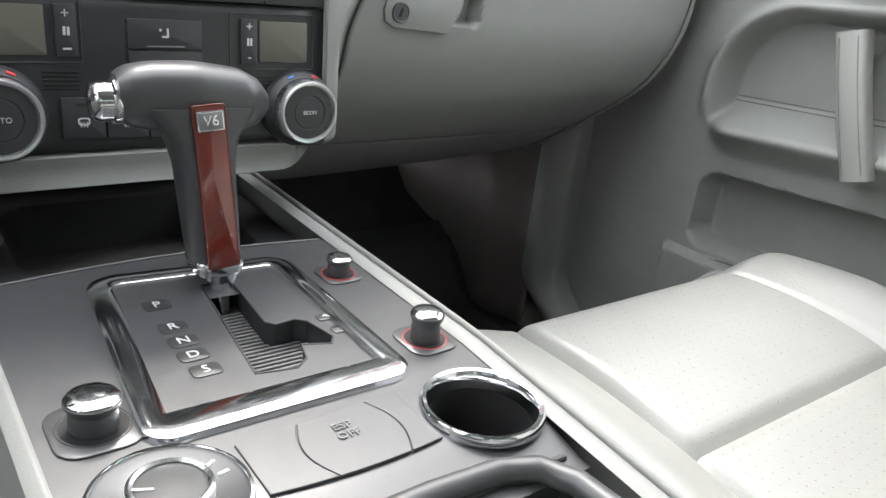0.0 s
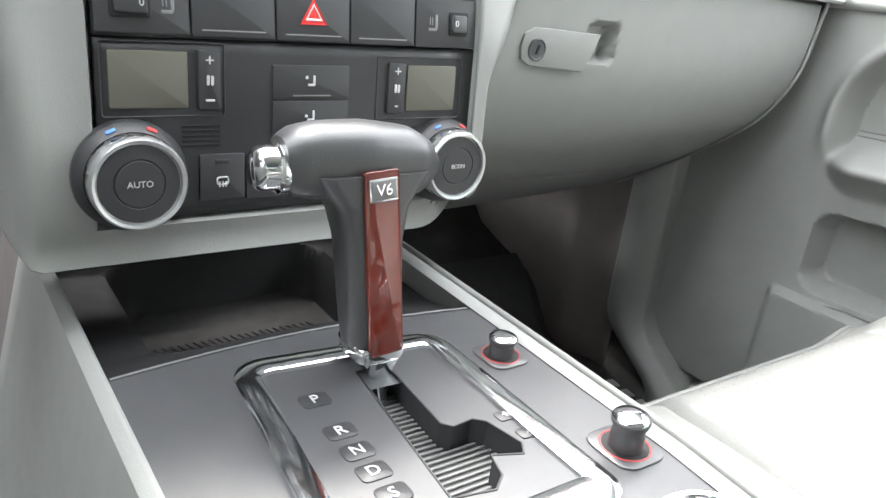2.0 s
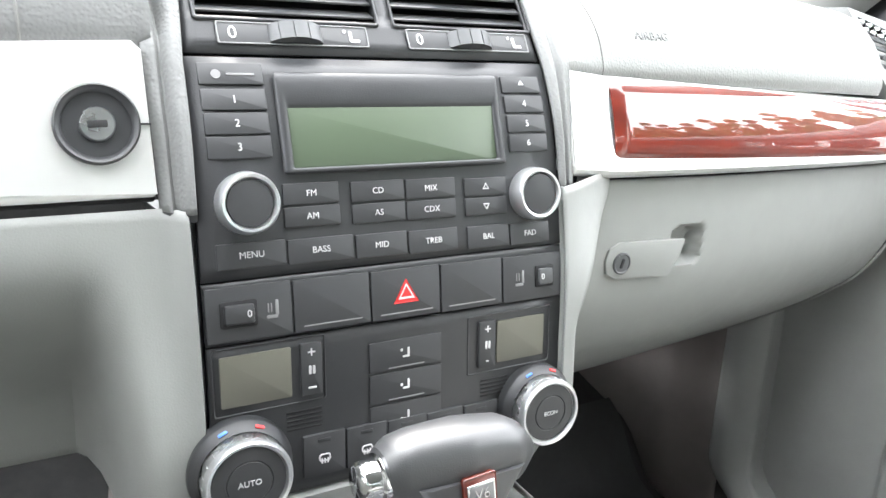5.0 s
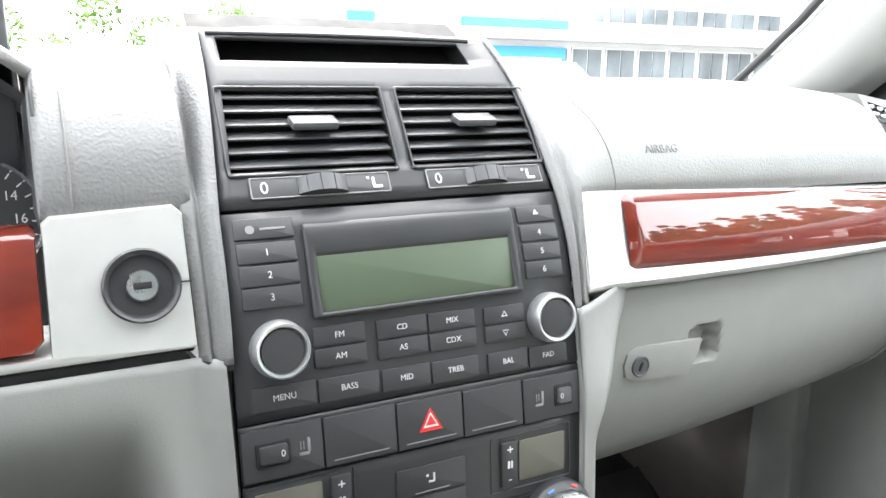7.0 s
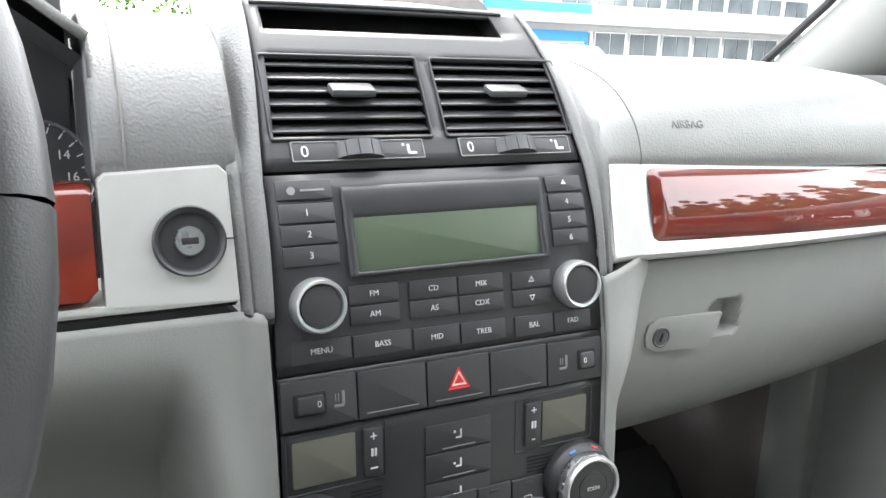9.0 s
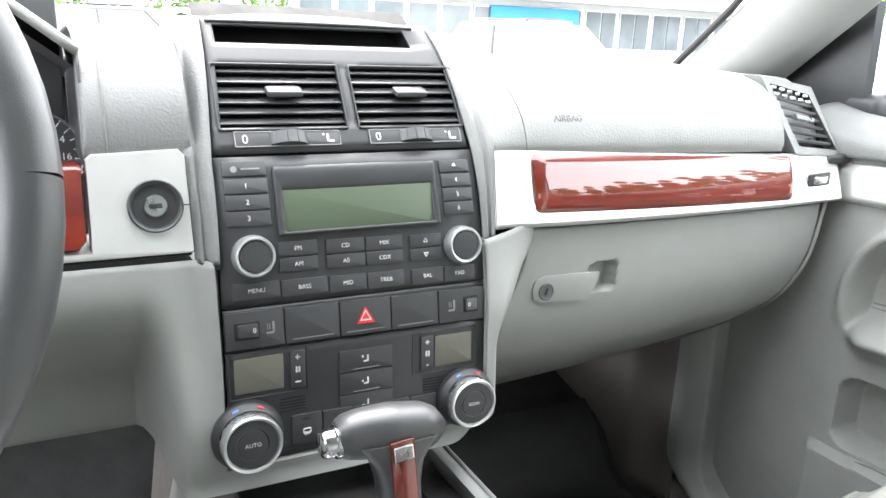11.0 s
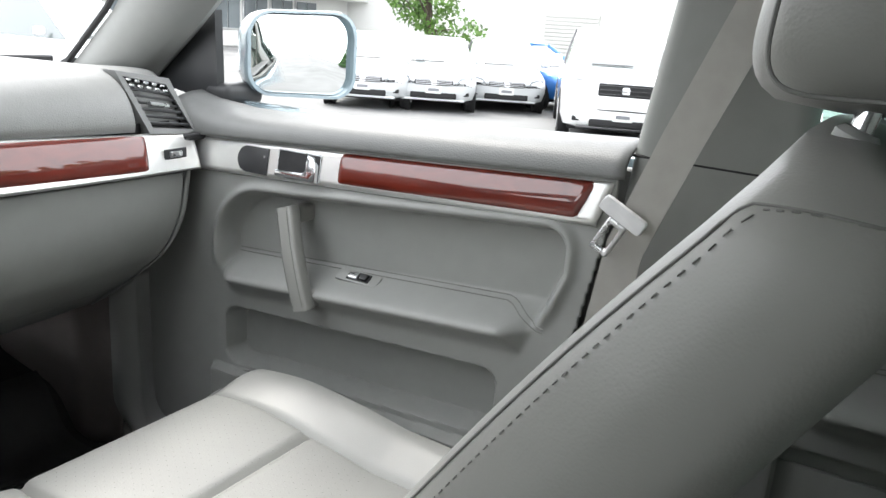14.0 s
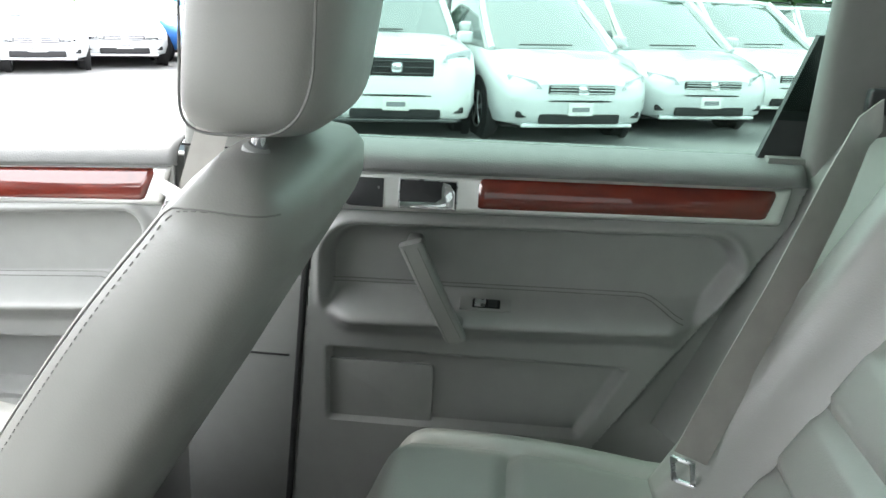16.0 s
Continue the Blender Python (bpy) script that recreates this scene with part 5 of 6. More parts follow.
thick(part("trim_band", door_band(rear_trim, -0.868, -1.552, 0.014), ALU, rdoor, "brushed aluminium door band"), 0.004, 1)
part("wood_inlay", door_wood(rear_trim, -1.098, -1.533, 0.016), WOOD, rdoor, "glossy dark red wood inlay")
bezel_set(rdoor, rear_trim, -0.920, -1.022)
grip(rdoor, (0.752, -0.998, 0.630), (0.722, -1.078, 0.487))
ledge_switch(rdoor, -1.118, 0.527, rear_relief)
for off in (0.0, 0.006):
    part("armrest_stitch", tube([(rear_relief(y, z) - 0.0008, y, z) for y, z in [(y, 0.540 + off + 0.012 * (-0.85 - y) / 0.66 - 0.03 * smooth01((-1.36 - y) / 0.08)) for y in steps(-0.868, -1.425, 50)]], 0.0009, 5), STITCH, rdoor)
part("speaker_panel", slab(0.184, 0.108, 0.006, 0.008, 0.003), DOORGREY, rdoor, "flush grey speaker panel", m=Matrix.Translation((XD + 0.016, -0.948, 0.356)) @ Matrix(((0, 0, -1, 0), (-1, 0, 0, 0), (0, 1, 0, 0), (0, 0, 0, 1))))

# ---- front passenger seat ----
fseat = tagged(thing("front_passenger_seat", (0.40, -0.4, 0.05), "light grey perforated leather car seat with headrest", "car seat"))
CX, HW = 0.405, 0.255
def cushion(u, v):
    """u across, v from front to back over the upper face."""
    x = u
    y = -0.080 - 0.50 * v
    z = 0.341 + 0.014 * math.sin(math.pi * min(1, v * 1.4 + 0.08)) - 0.02 * v
    bol = smooth01((abs(x) - 0.58) / 0.28)
    z += 0.022 * bol * (0.55 + 0.45 * smooth01(v * 3))
    z -= 0.10 * smooth01((abs(x) - 0.90) / 0.10) ** 2
    front = smooth01((0.12 - v) / 0.12)
    z -= 0.034 * front ** 2
    if abs(x) < 0.60:
        z -= 0.008 * math.exp(-((y + 0.300) / 0.006) ** 2)
        z += 0.006 * math.sin(math.pi * min(1, max(0, (y + 0.300) / 0.21))) ** 0.8
    z -= 0.009 * math.exp(-((abs(x) - 0.60) / 0.020) ** 2) * smooth01(v * 12)
    return (CX + HW * (x + 0.0) * (1 - 0.10 * front), y, z)
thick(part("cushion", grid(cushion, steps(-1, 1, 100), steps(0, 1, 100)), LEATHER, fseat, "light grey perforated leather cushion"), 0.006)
def skirt(u, v):
    a = u * 3
    if a < 1:
        p = cushion(-1, 1 - a)
    elif a < 2:
        p = cushion(-1 + 2 * (a - 1), 0)
    else:
        p = cushion(1, a - 2)
    return (p[0] + (p[0] - CX) * 0.03 * math.sin(math.pi * v), p[1] + (0.012 * math.sin(math.pi * v) if 1 <= a <= 2 else 0), p[2] - 0.16 * v)
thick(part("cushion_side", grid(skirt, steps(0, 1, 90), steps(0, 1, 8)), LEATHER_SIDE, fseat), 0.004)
# perforations of the seat centre
holes = bmesh.new()
for i in range(22):
    for j in range(34):
        x, v = -0.53 + 1.06 * (i + 0.5 * (j % 2)) / 22, 0.06 + 0.62 * j / 34
        p = Vector(cushion(x, v)) + Vector((0, 0, 0.0004))
        q = [holes.verts.new(p + Vector((0.0006 * math.cos(a), 0.0006 * math.sin(a), 0))) for a in (0, 1.26, 2.51, 3.77, 5.03)]
        holes.faces.new(q)
tagged(part("perforations", holes, STITCH, fseat, smooth=False), kind="stuff")
A = Vector((0, -0.545, 0.838)).normalized()
N = Vector((0, 0.838, 0.545))
def back_point(s, a, out=0.0):
    """A point on the backrest's skin, at s metres along it and angle a round it."""
    k = s / 0.60
    hw = interp(k, [(0, 0.225), (0.3, 0.235), (0.75, 0.230), (0.93, 0.218), (0.975, 0.195), (1.0, 0.13)]) + out
    d = interp(k, [(0, 0.13), (0.5, 0.125), (0.9, 0.115), (0.97, 0.090), (1.0, 0.03)])
    o = Vector((CX, -0.545, 0.345)) + A * s
    cx, cy = math.cos(a), math.sin(a)
    x = hw * math.copysign(abs(cx) ** 0.45, cx)
    y = (0.5 * d + out) * math.copysign(abs(cy) ** 0.55, cy) - 0.5 * d
    if cy > 0:
        y += 0.030 * smooth01((abs(x) / hw - 0.60) / 0.28) * (1 - smooth01((abs(x) / hw - 0.93) / 0.07)) * (1 - k ** 4)
    return o + Vector((x, 0, 0)) + N * y + A * (0.60 * max(0.0, -y) * k ** 4)


def back_ring(s):
    return [back_point(s, 2 * math.pi * i / 72) for i in range(72)]
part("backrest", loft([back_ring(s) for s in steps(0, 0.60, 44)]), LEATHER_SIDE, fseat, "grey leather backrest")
def side_seam(q, lean=0.0, out=0.0006):
    """The sewn edge: up the front corner of the side, then back over the shoulder."""
    s = min(q, 0.560) + 0.014 * smooth01((q - 0.51) / 0.10)
    a = radians(146 + lean + 74 * smooth01((q - 0.545) / 0.12))
    return back_point(s, a, out)
seam = part("back_seam", tube([side_seam(s) for s in steps(0.0, 0.655, 80)], 0.0009, 6), STITCH, fseat)
for i in range(78):
    part("seam_stitch", tube([side_seam(0.004 + i * 0.0082, 7), side_seam(0.0080 + i * 0.0082, 7)], 0.0006, 5), STITCH, seam)
hr = []
for k in steps(-1, 1, 30):
    z = 0.956 + 0.098 * k
    f = (1 - abs(k) ** 5) ** 0.4
    dx, dy = 0.138 * (0.35 + 0.65 * f), 0.075 * (0.25 + 0.75 * f)
    cy = -0.914 - 0.016 * k
    hr.append([(CX + dx * math.copysign(abs(math.cos(a)) ** 0.45, math.cos(a)), cy + dy * math.copysign(abs(math.sin(a)) ** 0.55, math.sin(a)), z) for a in steps(0, 2 * math.pi, 48)[:-1]])
head = part("headrest", loft(hr), LEATHER_SIDE, fseat, "rounded grey leather headrest")
pts = []
for a in steps(0, 2 * math.pi, 72):
    c_, s_2 = math.cos(a), math.sin(a)
    pts.append((CX - 0.1345, -0.912 + 0.058 * math.copysign(abs(c_) ** 0.5, c_) - 0.015 * s_2, 0.956 + 0.086 * math.copysign(abs(s_2) ** 0.5, s_2)))
part("headrest_seam", tube(pts, 0.0014, 6, False), STITCH, head)
for s in (-1, 1):
    part("headrest_post", tube([(CX + s * 0.08, -0.890, 0.80), (CX + s * 0.08, -0.908, 0.885)], 0.007, 14), CHROME, head, "chrome headrest post")
    part("post_guide", lathe([(0.014, 0), (0.014, 0.006), (0.010, 0.010), (0, 0.010)], 20), GREY, fseat, m=Matrix.Translation((CX + s * 0.08, -0.898, 0.842)) @ pose(0, 0, 0, 20, 0, 0))

# ---- rear bench ----
rseat = tagged(thing("rear_bench_seat", (0, -1.3, 0.05), "grey leather rear bench seat", "car seat"))
def rcushion(u, v):
    x = -0.66 + 1.32 * u
    y = -0.955 - 0.50 * v
    e = abs(x - 0.33) / 0.33 if x > 0 else abs(x + 0.33) / 0.33
    z = 0.395 - 0.03 * v + 0.012 * math.sin(math.pi * min(1, v * 1.3)) - 0.012 * math.exp(-((e - 0.72) / 0.03) ** 2) - 0.012 * math.exp(-((v - 0.42) / 0.02) ** 2) * smooth01((0.72 - e) / 0.05)
    z -= 0.10 * smooth01((0.16 - v) / 0.16) ** 2
    z -= 0.12 * smooth01((abs(x) - 0.585) / 0.075) ** 2
    return (x, y + 0.05 * smooth01((abs(x) - 0.5) / 0.16) ** 2 * -1, z)
thick(part("cushion", grid(rcushion, steps(0, 1, 120), steps(0, 1, 60)), LEATHER, rseat, "grey leather bench cushion"), 0.006)
part("cushion_base", rbox(1.24, 0.46, 0.22, 0.03, 3, (0, -1.24, 0.20)), LEATHER_SIDE, rseat)
def rback(u, v):
    x = -0.60 + 1.20 * u
    e = abs(x - 0.305) / 0.295 if x > 0 else abs(x + 0.305) / 0.295
    bolster = 0.050 * smooth01((e - 0.44) / 0.16) * (1 - smooth01((e - 0.72) / 0.2)) - 0.014 * math.exp(-((e - 0.43) / 0.03) ** 2)
    for line in (0.21, 0.37, 0.53, 0.70):
        bolster -= 0.014 * math.exp(-((v - line + 0.05 * (0.35 - abs(x))) / 0.016) ** 2) * smooth01((0.43 - e) / 0.05)
    roll = 0.06 * smooth01((v - 0.9) / 0.1) ** 2 + 0.10 * smooth01((abs(x) - 0.535) / 0.065) ** 2
    return (x, -1.40 - 0.27 * v + bolster - roll, 0.38 + 0.52 * v + 0.3 * bolster)
thick(part("backrest", grid(rback, steps(0, 1, 120), steps(0, 1, 70)), LEATHER, rseat, "grey leather bench backrest"), 0.006)

# ---- cabin shell ----
cabin = tagged(thing("cabin_shell", (0, -0.6, 0.0), "grey trimmed car cabin shell with pillars and roof", "car cabin"), kind="structure")
def floor_z(y):
    return interp(y, [(0.38, 0.035), (0.42, 0.055), (0.47, 0.135), (0.58, 0.20), (0.63, 0.27)])


part("floor_carpet", grid(lambda u, v: (-0.84 + 1.68 * u, 0.62 - 2.6 * v, floor_z(0.62 - 2.6 * v)), steps(0, 1, 20), steps(0, 1, 130)), CARPET, cabin, "charcoal cabin carpet")
part("firewall", rbox(1.5, 0.02, 0.46, 0.005, 1, (0, 0.63, 0.54)), CARPET, cabin)
def kick(u, v):
    y = 0.63 - 0.32 * u
    return (0.705 - 0.03 * smooth01((y - 0.33) / 0.08) - 0.05 * smooth01((y - 0.42) / 0.2), y, 0.02 + 0.40 * v)
thick(part("kick_panel", grid(kick, steps(0, 1, 30), steps(0, 1, 8)), FOOTTRIM_DIM, cabin, "grey kick panel with a painted dim reddish cast"), 0.004, 1)
def post(u, v):
    """The upright trim strip at the door opening, sweeping back along the sill."""
    z = 0.41 - 0.39 * v
    back = 0.11 * smooth01((0.16 - z) / 0.12) ** 1.6
    y = 0.325 - 0.062 * u - back - 0.02 * (0.41 - z) * u
    return (0.700 - 0.012 * math.sin(math.pi * u) + 0.014 * u, y, z)
thick(part("post_trim", grid(post, steps(0, 1, 10), steps(0, 1, 30)), GREY, cabin, "grey post trim"), 0.004, 1)
thick(part("post_return", grid(lambda u, v: (post(1, v)[0] - 0.001 + 0.075 * u, post(1, v)[1] + 0.002 + 0.012 * smooth01(u * 4), post(1, v)[2]), steps(0, 1, 6), steps(0, 1, 20)), GREY, cabin), 0.004)
# added black panels that keep daylight from leaking past the dash into the footwell
for s in (1, -1):
    part("dash_side_light_stop", rbox(0.13, 0.56, 0.012, 0.003, 1, (s * 0.775, 0.395, 0.688)), RUBBER, cabin, "black panel added beside the dash to stop light")
part("dash_front_light_stop", rbox(1.66, 0.012, 0.10, 0.003, 1, (0, 0.655, 0.735)), RUBBER, cabin)
for s in (1, -1):
    part("tunnel_side", grid(lambda u, v, s=s: (s * (0.118 + 0.05 * v), 0.13 + 0.24 * u, 0.47 - 0.42 * v), steps(0, 1, 6), steps(0, 1, 8)), FOOTTRIM_DIM, cabin, "grey tunnel side trim with a painted dim reddish cast")
part("door_sill", rbox(0.08, 1.70, 0.06, 0.015, 3, (0.785, -0.60, 0.035)), GREY, cabin)
def tunnel_fwd(u, v):
    a = -1.25 + 2.5 * u
    return (0.13 * math.sin(a) / math.sin(1.25), 0.13 + 0.5 * v, 0.05 + 0.40 * (math.cos(a) - math.cos(1.25)) / (1 - math.cos(1.25)))
part("tunnel_cover", grid(tunnel_fwd, steps(0, 1, 20), steps(0, 1, 6)), CARPET, cabin)


def beam(path, w, d, mat, name, label=""):
    """A flat padded bar along a path; w across y, d across x."""
    rings = []
    for i, p in enumerate(path):
        p = Vector(p)
        ww = w[i] if isinstance(w, (list, tuple)) else w
        rings.append([p + Vector((y, x, 0)) for x, y in rrect(ww, d, d * 0.45, 4)])
    return part(name, loft(rings), mat, cabin, label)


for s in (1, -1):
    front = [(0.752, 0.490, 0.765), (0.752, 0.345, 0.886), (0.738, 0.250, 0.967), (0.705, 0.060, 1.125), (0.68, -0.055, 1.215)]
    back = [(0.815, 0.318, 0.765), (0.800, 0.178, 0.870), (0.786, 0.056, 0.967), (0.74, -0.130, 1.115), (0.70, -0.250, 1.215)]
    rings = []
    for f, b in zip(front, back):
        f, b, out = Vector(f), Vector(b), Vector((0.030, 0.022, 0.0))
        ring = [f.lerp(b, k) + Vector((-0.030, -0.018, 0.0)) * math.sin(math.pi * k) ** 0.8 for k in steps(0, 1, 8)] + [b + out, f + out]
        rings.append([(s * p.x, p.y, p.z) for p in ring])
    part("a_pillar", loft(rings), GREY, cabin, "pale grey windscreen pillar")
    part("screen_seal", tube([(s * (x - 0.006), y + 0.012, z) for x, y, z in front], 0.006, 8), RUBBER, cabin, "black windscreen seal")
    beam([(s * 0.80, -0.715, 0.02), (s * 0.80, -0.725, 0.60), (s * 0.79, -0.735, 0.78), (s * 0.74, -0.765, 1.00), (s * 0.66, -0.80, 1.20)], [0.24, 0.22, 0.20, 0.17, 0.15], 0.05, PILLAR, "b_pillar", "grey centre pillar")
    beam([(s * 0.80, -1.78, 0.40), (s * 0.79, -1.70, 0.78), (s * 0.74, -1.655, 1.00), (s * 0.66, -1.65, 1.20)], [0.36, 0.26, 0.20, 0.22], 0.05, PILLAR, "c_pillar", "grey rear pillar")
    roof_rail = part("roof_rail", tube([(s * 0.66, y, 1.215 - 0.02 * abs((y + 0.9) / 0.8) ** 3) for y in steps(-0.30, -2.0, 14)], 0.045, 12), HEADLINER, cabin)
part("b_pillar_lower", rbox(0.03, 0.22, 0.5, 0.008, 2, (0.775, -0.722, 0.30)), GREY, cabin)
ceil = tagged(part("ceiling", grid(lambda u, v: (-0.68 + 1.36 * u, -0.34 - 2.05 * v, 1.235 + 0.02 * math.sin(math.pi * u)), steps(0, 1, 10), steps(0, 1, 10)), HEADLINER), "pale fabric car headliner", "ceiling", kind="structure")
thick(ceil, 0.02)
part("header_rail", tube([(x, -0.335 - 0.02 * math.cos(x * 2), 1.222) for x in steps(-0.66, 0.66, 12)], 0.035, 10), HEADLINER, cabin)
part("rear_bulkhead", rbox(1.5, 0.03, 0.55, 0.01, 2, (0, -2.42, 0.55)), PILLAR, cabin)
part("load_floor", rbox(1.5, 0.75, 0.03, 0.01, 2, (0, -2.05, 0.30)), CARPET, cabin)
# trim behind the rear door, and the unseen far side, closed to hold back daylight
part("rear_side_trim", loft([[(x, y, z) for y, z in ((-1.10, 0.03), (-2.42, 0.03), (-2.42, 0.80), (-1.52, 0.785), (-1.50, 0.60))] for x in (0.778, 0.80)]), PILLAR, cabin, "grey rear side trim", smooth=False)
part("wheel_arch_trim", grid(lambda u, v: (0.56 + 0.225 * u, -1.475 + 0.075 * u - (0.22 - 0.03 * u) * v - 0.015 * math.sin(math.pi * u), 0.33 + (0.57 - 0.10 * u) * v), steps(0, 1, 10), steps(0, 1, 12)), PILLAR, cabin, "grey trim beside the rear seat")
part("side_wall", rbox(0.02, 3.0, 0.74, 0.004, 1, (0.835, -0.90, 0.36)), PILLAR, cabin)
part("far_side_trim", rbox(0.05, 3.05, 0.76, 0.02, 2, (-0.80, -0.92, 0.40)), DOORGREY, cabin, "unseen grey driver-side door, added to hold back light")
part("far_front_sill", rbox(0.08, 1.2, 0.08, 0.02, 2, (-0.76, -0.20, 0.04)), GREY, cabin)
# unseen hatch and far-side panes, tinted dark to dim the rear cabin
part("hatch_glass", loft([[(x, y + d, z) for x, y, z in ((-0.70, -2.43, 0.82), (0.70, -2.43, 0.82), (0.62, -2.30, 1.22), (-0.62, -2.30, 1.22))] for d in (0, -0.004)]), SMOKED, cabin, "smoked privacy glass", smooth=False)
part("far_rear_glass", loft([[(x - dx, y, z) for y, x, z in ((-0.84, -0.825, 0.76), (-2.35, -0.80, 0.76), (-2.30, -0.70, 1.20), (-0.80, -0.70, 1.20))] for dx in (0, 0.004)]), SMOKED, cabin, "smoked privacy glass", smooth=False)
# windscreen cowl
part("cowl", grid(lambda u, v: (-0.85 + 1.7 * u, 0.55 + 0.45 * v, 0.775 - 0.03 * v - 0.03 * (2 * u - 1) ** 2), steps(0, 1, 12), steps(0, 1, 6)), BLACK, cabin)
bonnet = part("bonnet", grid(lambda u, v: (-0.88 + 1.76 * u, 0.95 + 1.05 * v, 0.70 - 0.12 * v ** 2 - 0.06 * (2 * u - 1) ** 4), steps(0, 1, 20), steps(0, 1, 12)), BODYPAINT, cabin, "pale blue-grey bonnet")
# window sail and seals
part("mirror_sail", loft([[(x, y, z) for y, z in ((0.166, 0.735), (0.345, 0.760), (0.335, 0.785), (0.190, 0.900), (0.172, 0.900))] for x in (0.832, 0.850)]), BLACK, cabin, "black mirror sail panel", smooth=False)
part("pillar_joint", tube([(0.768, y, 0.757 + 0.02 * (y + 0.64)) for y in steps(-0.632, -0.83, 6)], 0.0022, 6), DARK, cabin)
part("door_seal", tube([(XD - 0.001, interp(z, [(0.12, -0.792), (0.56, -0.828), (0.75, -0.857)]), z) for z in steps(0.06, 0.74, 20)], 0.0055, 8), RUBBER, cabin, "black rubber door seal")
part("trim_joint", tube([(0.758, y, 0.415) for y in steps(-0.63, -0.80, 6)], 0.0018, 6), DARK, cabin)
part("quarter_bar", loft([[(x, y, z) for y, z in ((-1.508, 0.775), (-1.58, 0.775), (-1.585, 0.96), (-1.567, 0.96))] for x in (0.80, 0.815)]), BLACK, cabin, "black quarter window bar", smooth=False)
for s in (1,):
    sil = part("outer_sill", rbox(0.03, 1.75, 0.60, 0.01, 2, (0.885, -0.72, 0.44)), BODYPAINT, cabin, "pale blue-grey door outside")
rear_glass = part("rear_door_glass", loft([[(x + dx, y, z) for y, x, z in ((-0.845, 0.825, 0.75), (-1.60, 0.825, 0.75), (-1.62, 0.700, 1.19), (-0.80, 0.700, 1.19))] for dx in (0, 0.004)]), TINTED, cabin, "green privacy glass", smooth=False)
back_glass = part("rear_quarter_glass", loft([[(x + dx, y, z) for y, x, z in ((-1.75, 0.80, 0.78), (-2.35, 0.78, 0.80), (-2.30, 0.69, 1.19), (-1.70, 0.69, 1.19))] for dx in (0, 0.004)]), TINTED, cabin, "green privacy glass", smooth=False)

# door mirror outside
mir = tagged(thing("door_mirror", (0.95, 0.12, 0.76), "pale blue door mirror with glass", "car mirror"))
MM = Matrix.Translation((0.993, 0.105, 0.828)) @ pose(0, 0, 0, 90, 0, -20)
hs = [(x, y) for x, y in rrect(0.240, 0.172, 0.050, 6)]
hs = [(x, y * (0.90 + 0.12 * (x + 0.13) / 0.26)) for x, y in hs]
part("mirror_shell", loft([[(x * f, y * f, z) for x, y in hs] for f, z in ((0.55, -0.105), (0.85, -0.07), (0.98, -0.03), (1.0, 0.0), (0.985, 0.008), (0.93, 0.008), (0.91, -0.004))], cap1=False), BODYPAINT, mir, m=MM)
part("mirror_glass", prism([(x * 0.915, y * 0.90) for x, y in hs], 0.003, 0.001), MIRROR, mir, m=MM @ Matrix.Translation((0, 0, -0.004)))
part("mirror_arm", rbox(0.10, 0.06, 0.040, 0.014, 3, (0.880, 0.172, 0.752)), BLACK, mir, "black mirror foot")

# floor mat
fmat = tagged(thing("floor_mat", (0.42, 0.05, 0.05), "black ribbed rubber floor mat with pale lettering", "floor mat"))
def mat_z(y):
    return floor_z(y) + 0.016
part("mat_sheet", grid(lambda u, v: (0.15 + 0.50 * u, 0.50 - 0.72 * v, mat_z(0.50 - 0.72 * v)), steps(0, 1, 10), steps(0, 1, 40)), RUBBER, fmat)
for i in range(44):
    y = 0.40 - i * 0.014
    part("mat_rib", tube([(0.19 + 0.42 * k, y - 0.10 * k, mat_z(y - 0.10 * k) + 0.001) for k in steps(0, 1, 10)], 0.0050, 5), RUBBER, fmat)
for i in range(7):
    part("mat_bar", rbox(0.020, 0.013, 0.0016, 0.0005, 1), GREYPRINT, fmat, m=Matrix.Translation((0.645, 0.235 - i * 0.030, 0.062)) @ pose(0, 0, 0, 0, 0, 80))

# seat belts
def belt(path, w, name="webbing"):
    rings = []
    path = [Vector(p) for p in path]
    for i, p in enumerate(path):
        d = (path[min(i + 1, len(path) - 1)] - path[max(0, i - 1)]).normalized()
        s = d.cross(Vector((1, 0.0, 0.25))).normalized()
        n = d.cross(s)
        rings.append([p + s * a * w / 2 + n * b * 0.0012 for a, b in ((-1, -1), (1, -1), (1, 1), (-1, 1))])
    return loft(rings)


fb = tagged(thing("front_seat_belt", (0.74, -0.70, 0.6), "grey seat belt with a white latch tongue", "seat belt"))
part("webbing", belt([(0.690, -0.825, 1.10), (0.700, -0.772, 0.95), (0.706, -0.708, 0.79), (0.714, -0.656, 0.65), (0.735, -0.615, 0.40)], 0.047), WEB, fb)
M_T = Matrix.Translation((0.697, -0.655, 0.695)) @ Matrix(((0, 0, -1, 0), (-1, 0, 0, 0), (0, 1, 0, 0), (0, 0, 0, 1))) @ pose(0, 0, 0, 0, 0, -28)
part("latch_grip", slab(0.060, 0.020, 0.008, 0.005, 0.002), WHITE, fb, "pale latch tongue grip", m=M_T)
part("latch_tongue", rim(rrect(0.026, 0.048, 0.004, cy=-0.034), rrect(0.013, 0.030, 0.002, cy=-0.034), 0.004), SATIN, fb, m=M_T)
rb = tagged(thing("rear_seat_belt", (0.66, -1.5, 0.5), "grey seat belt over the rear bench", "seat belt"))
part("webbing", belt([(0.69, -1.625, 0.866), (0.655, -1.590, 0.848), (0.580, -1.538, 0.786), (0.510, -1.472, 0.672), (0.476, -1.424, 0.578), (0.452, -1.380, 0.475)], 0.046), WEB, rb)
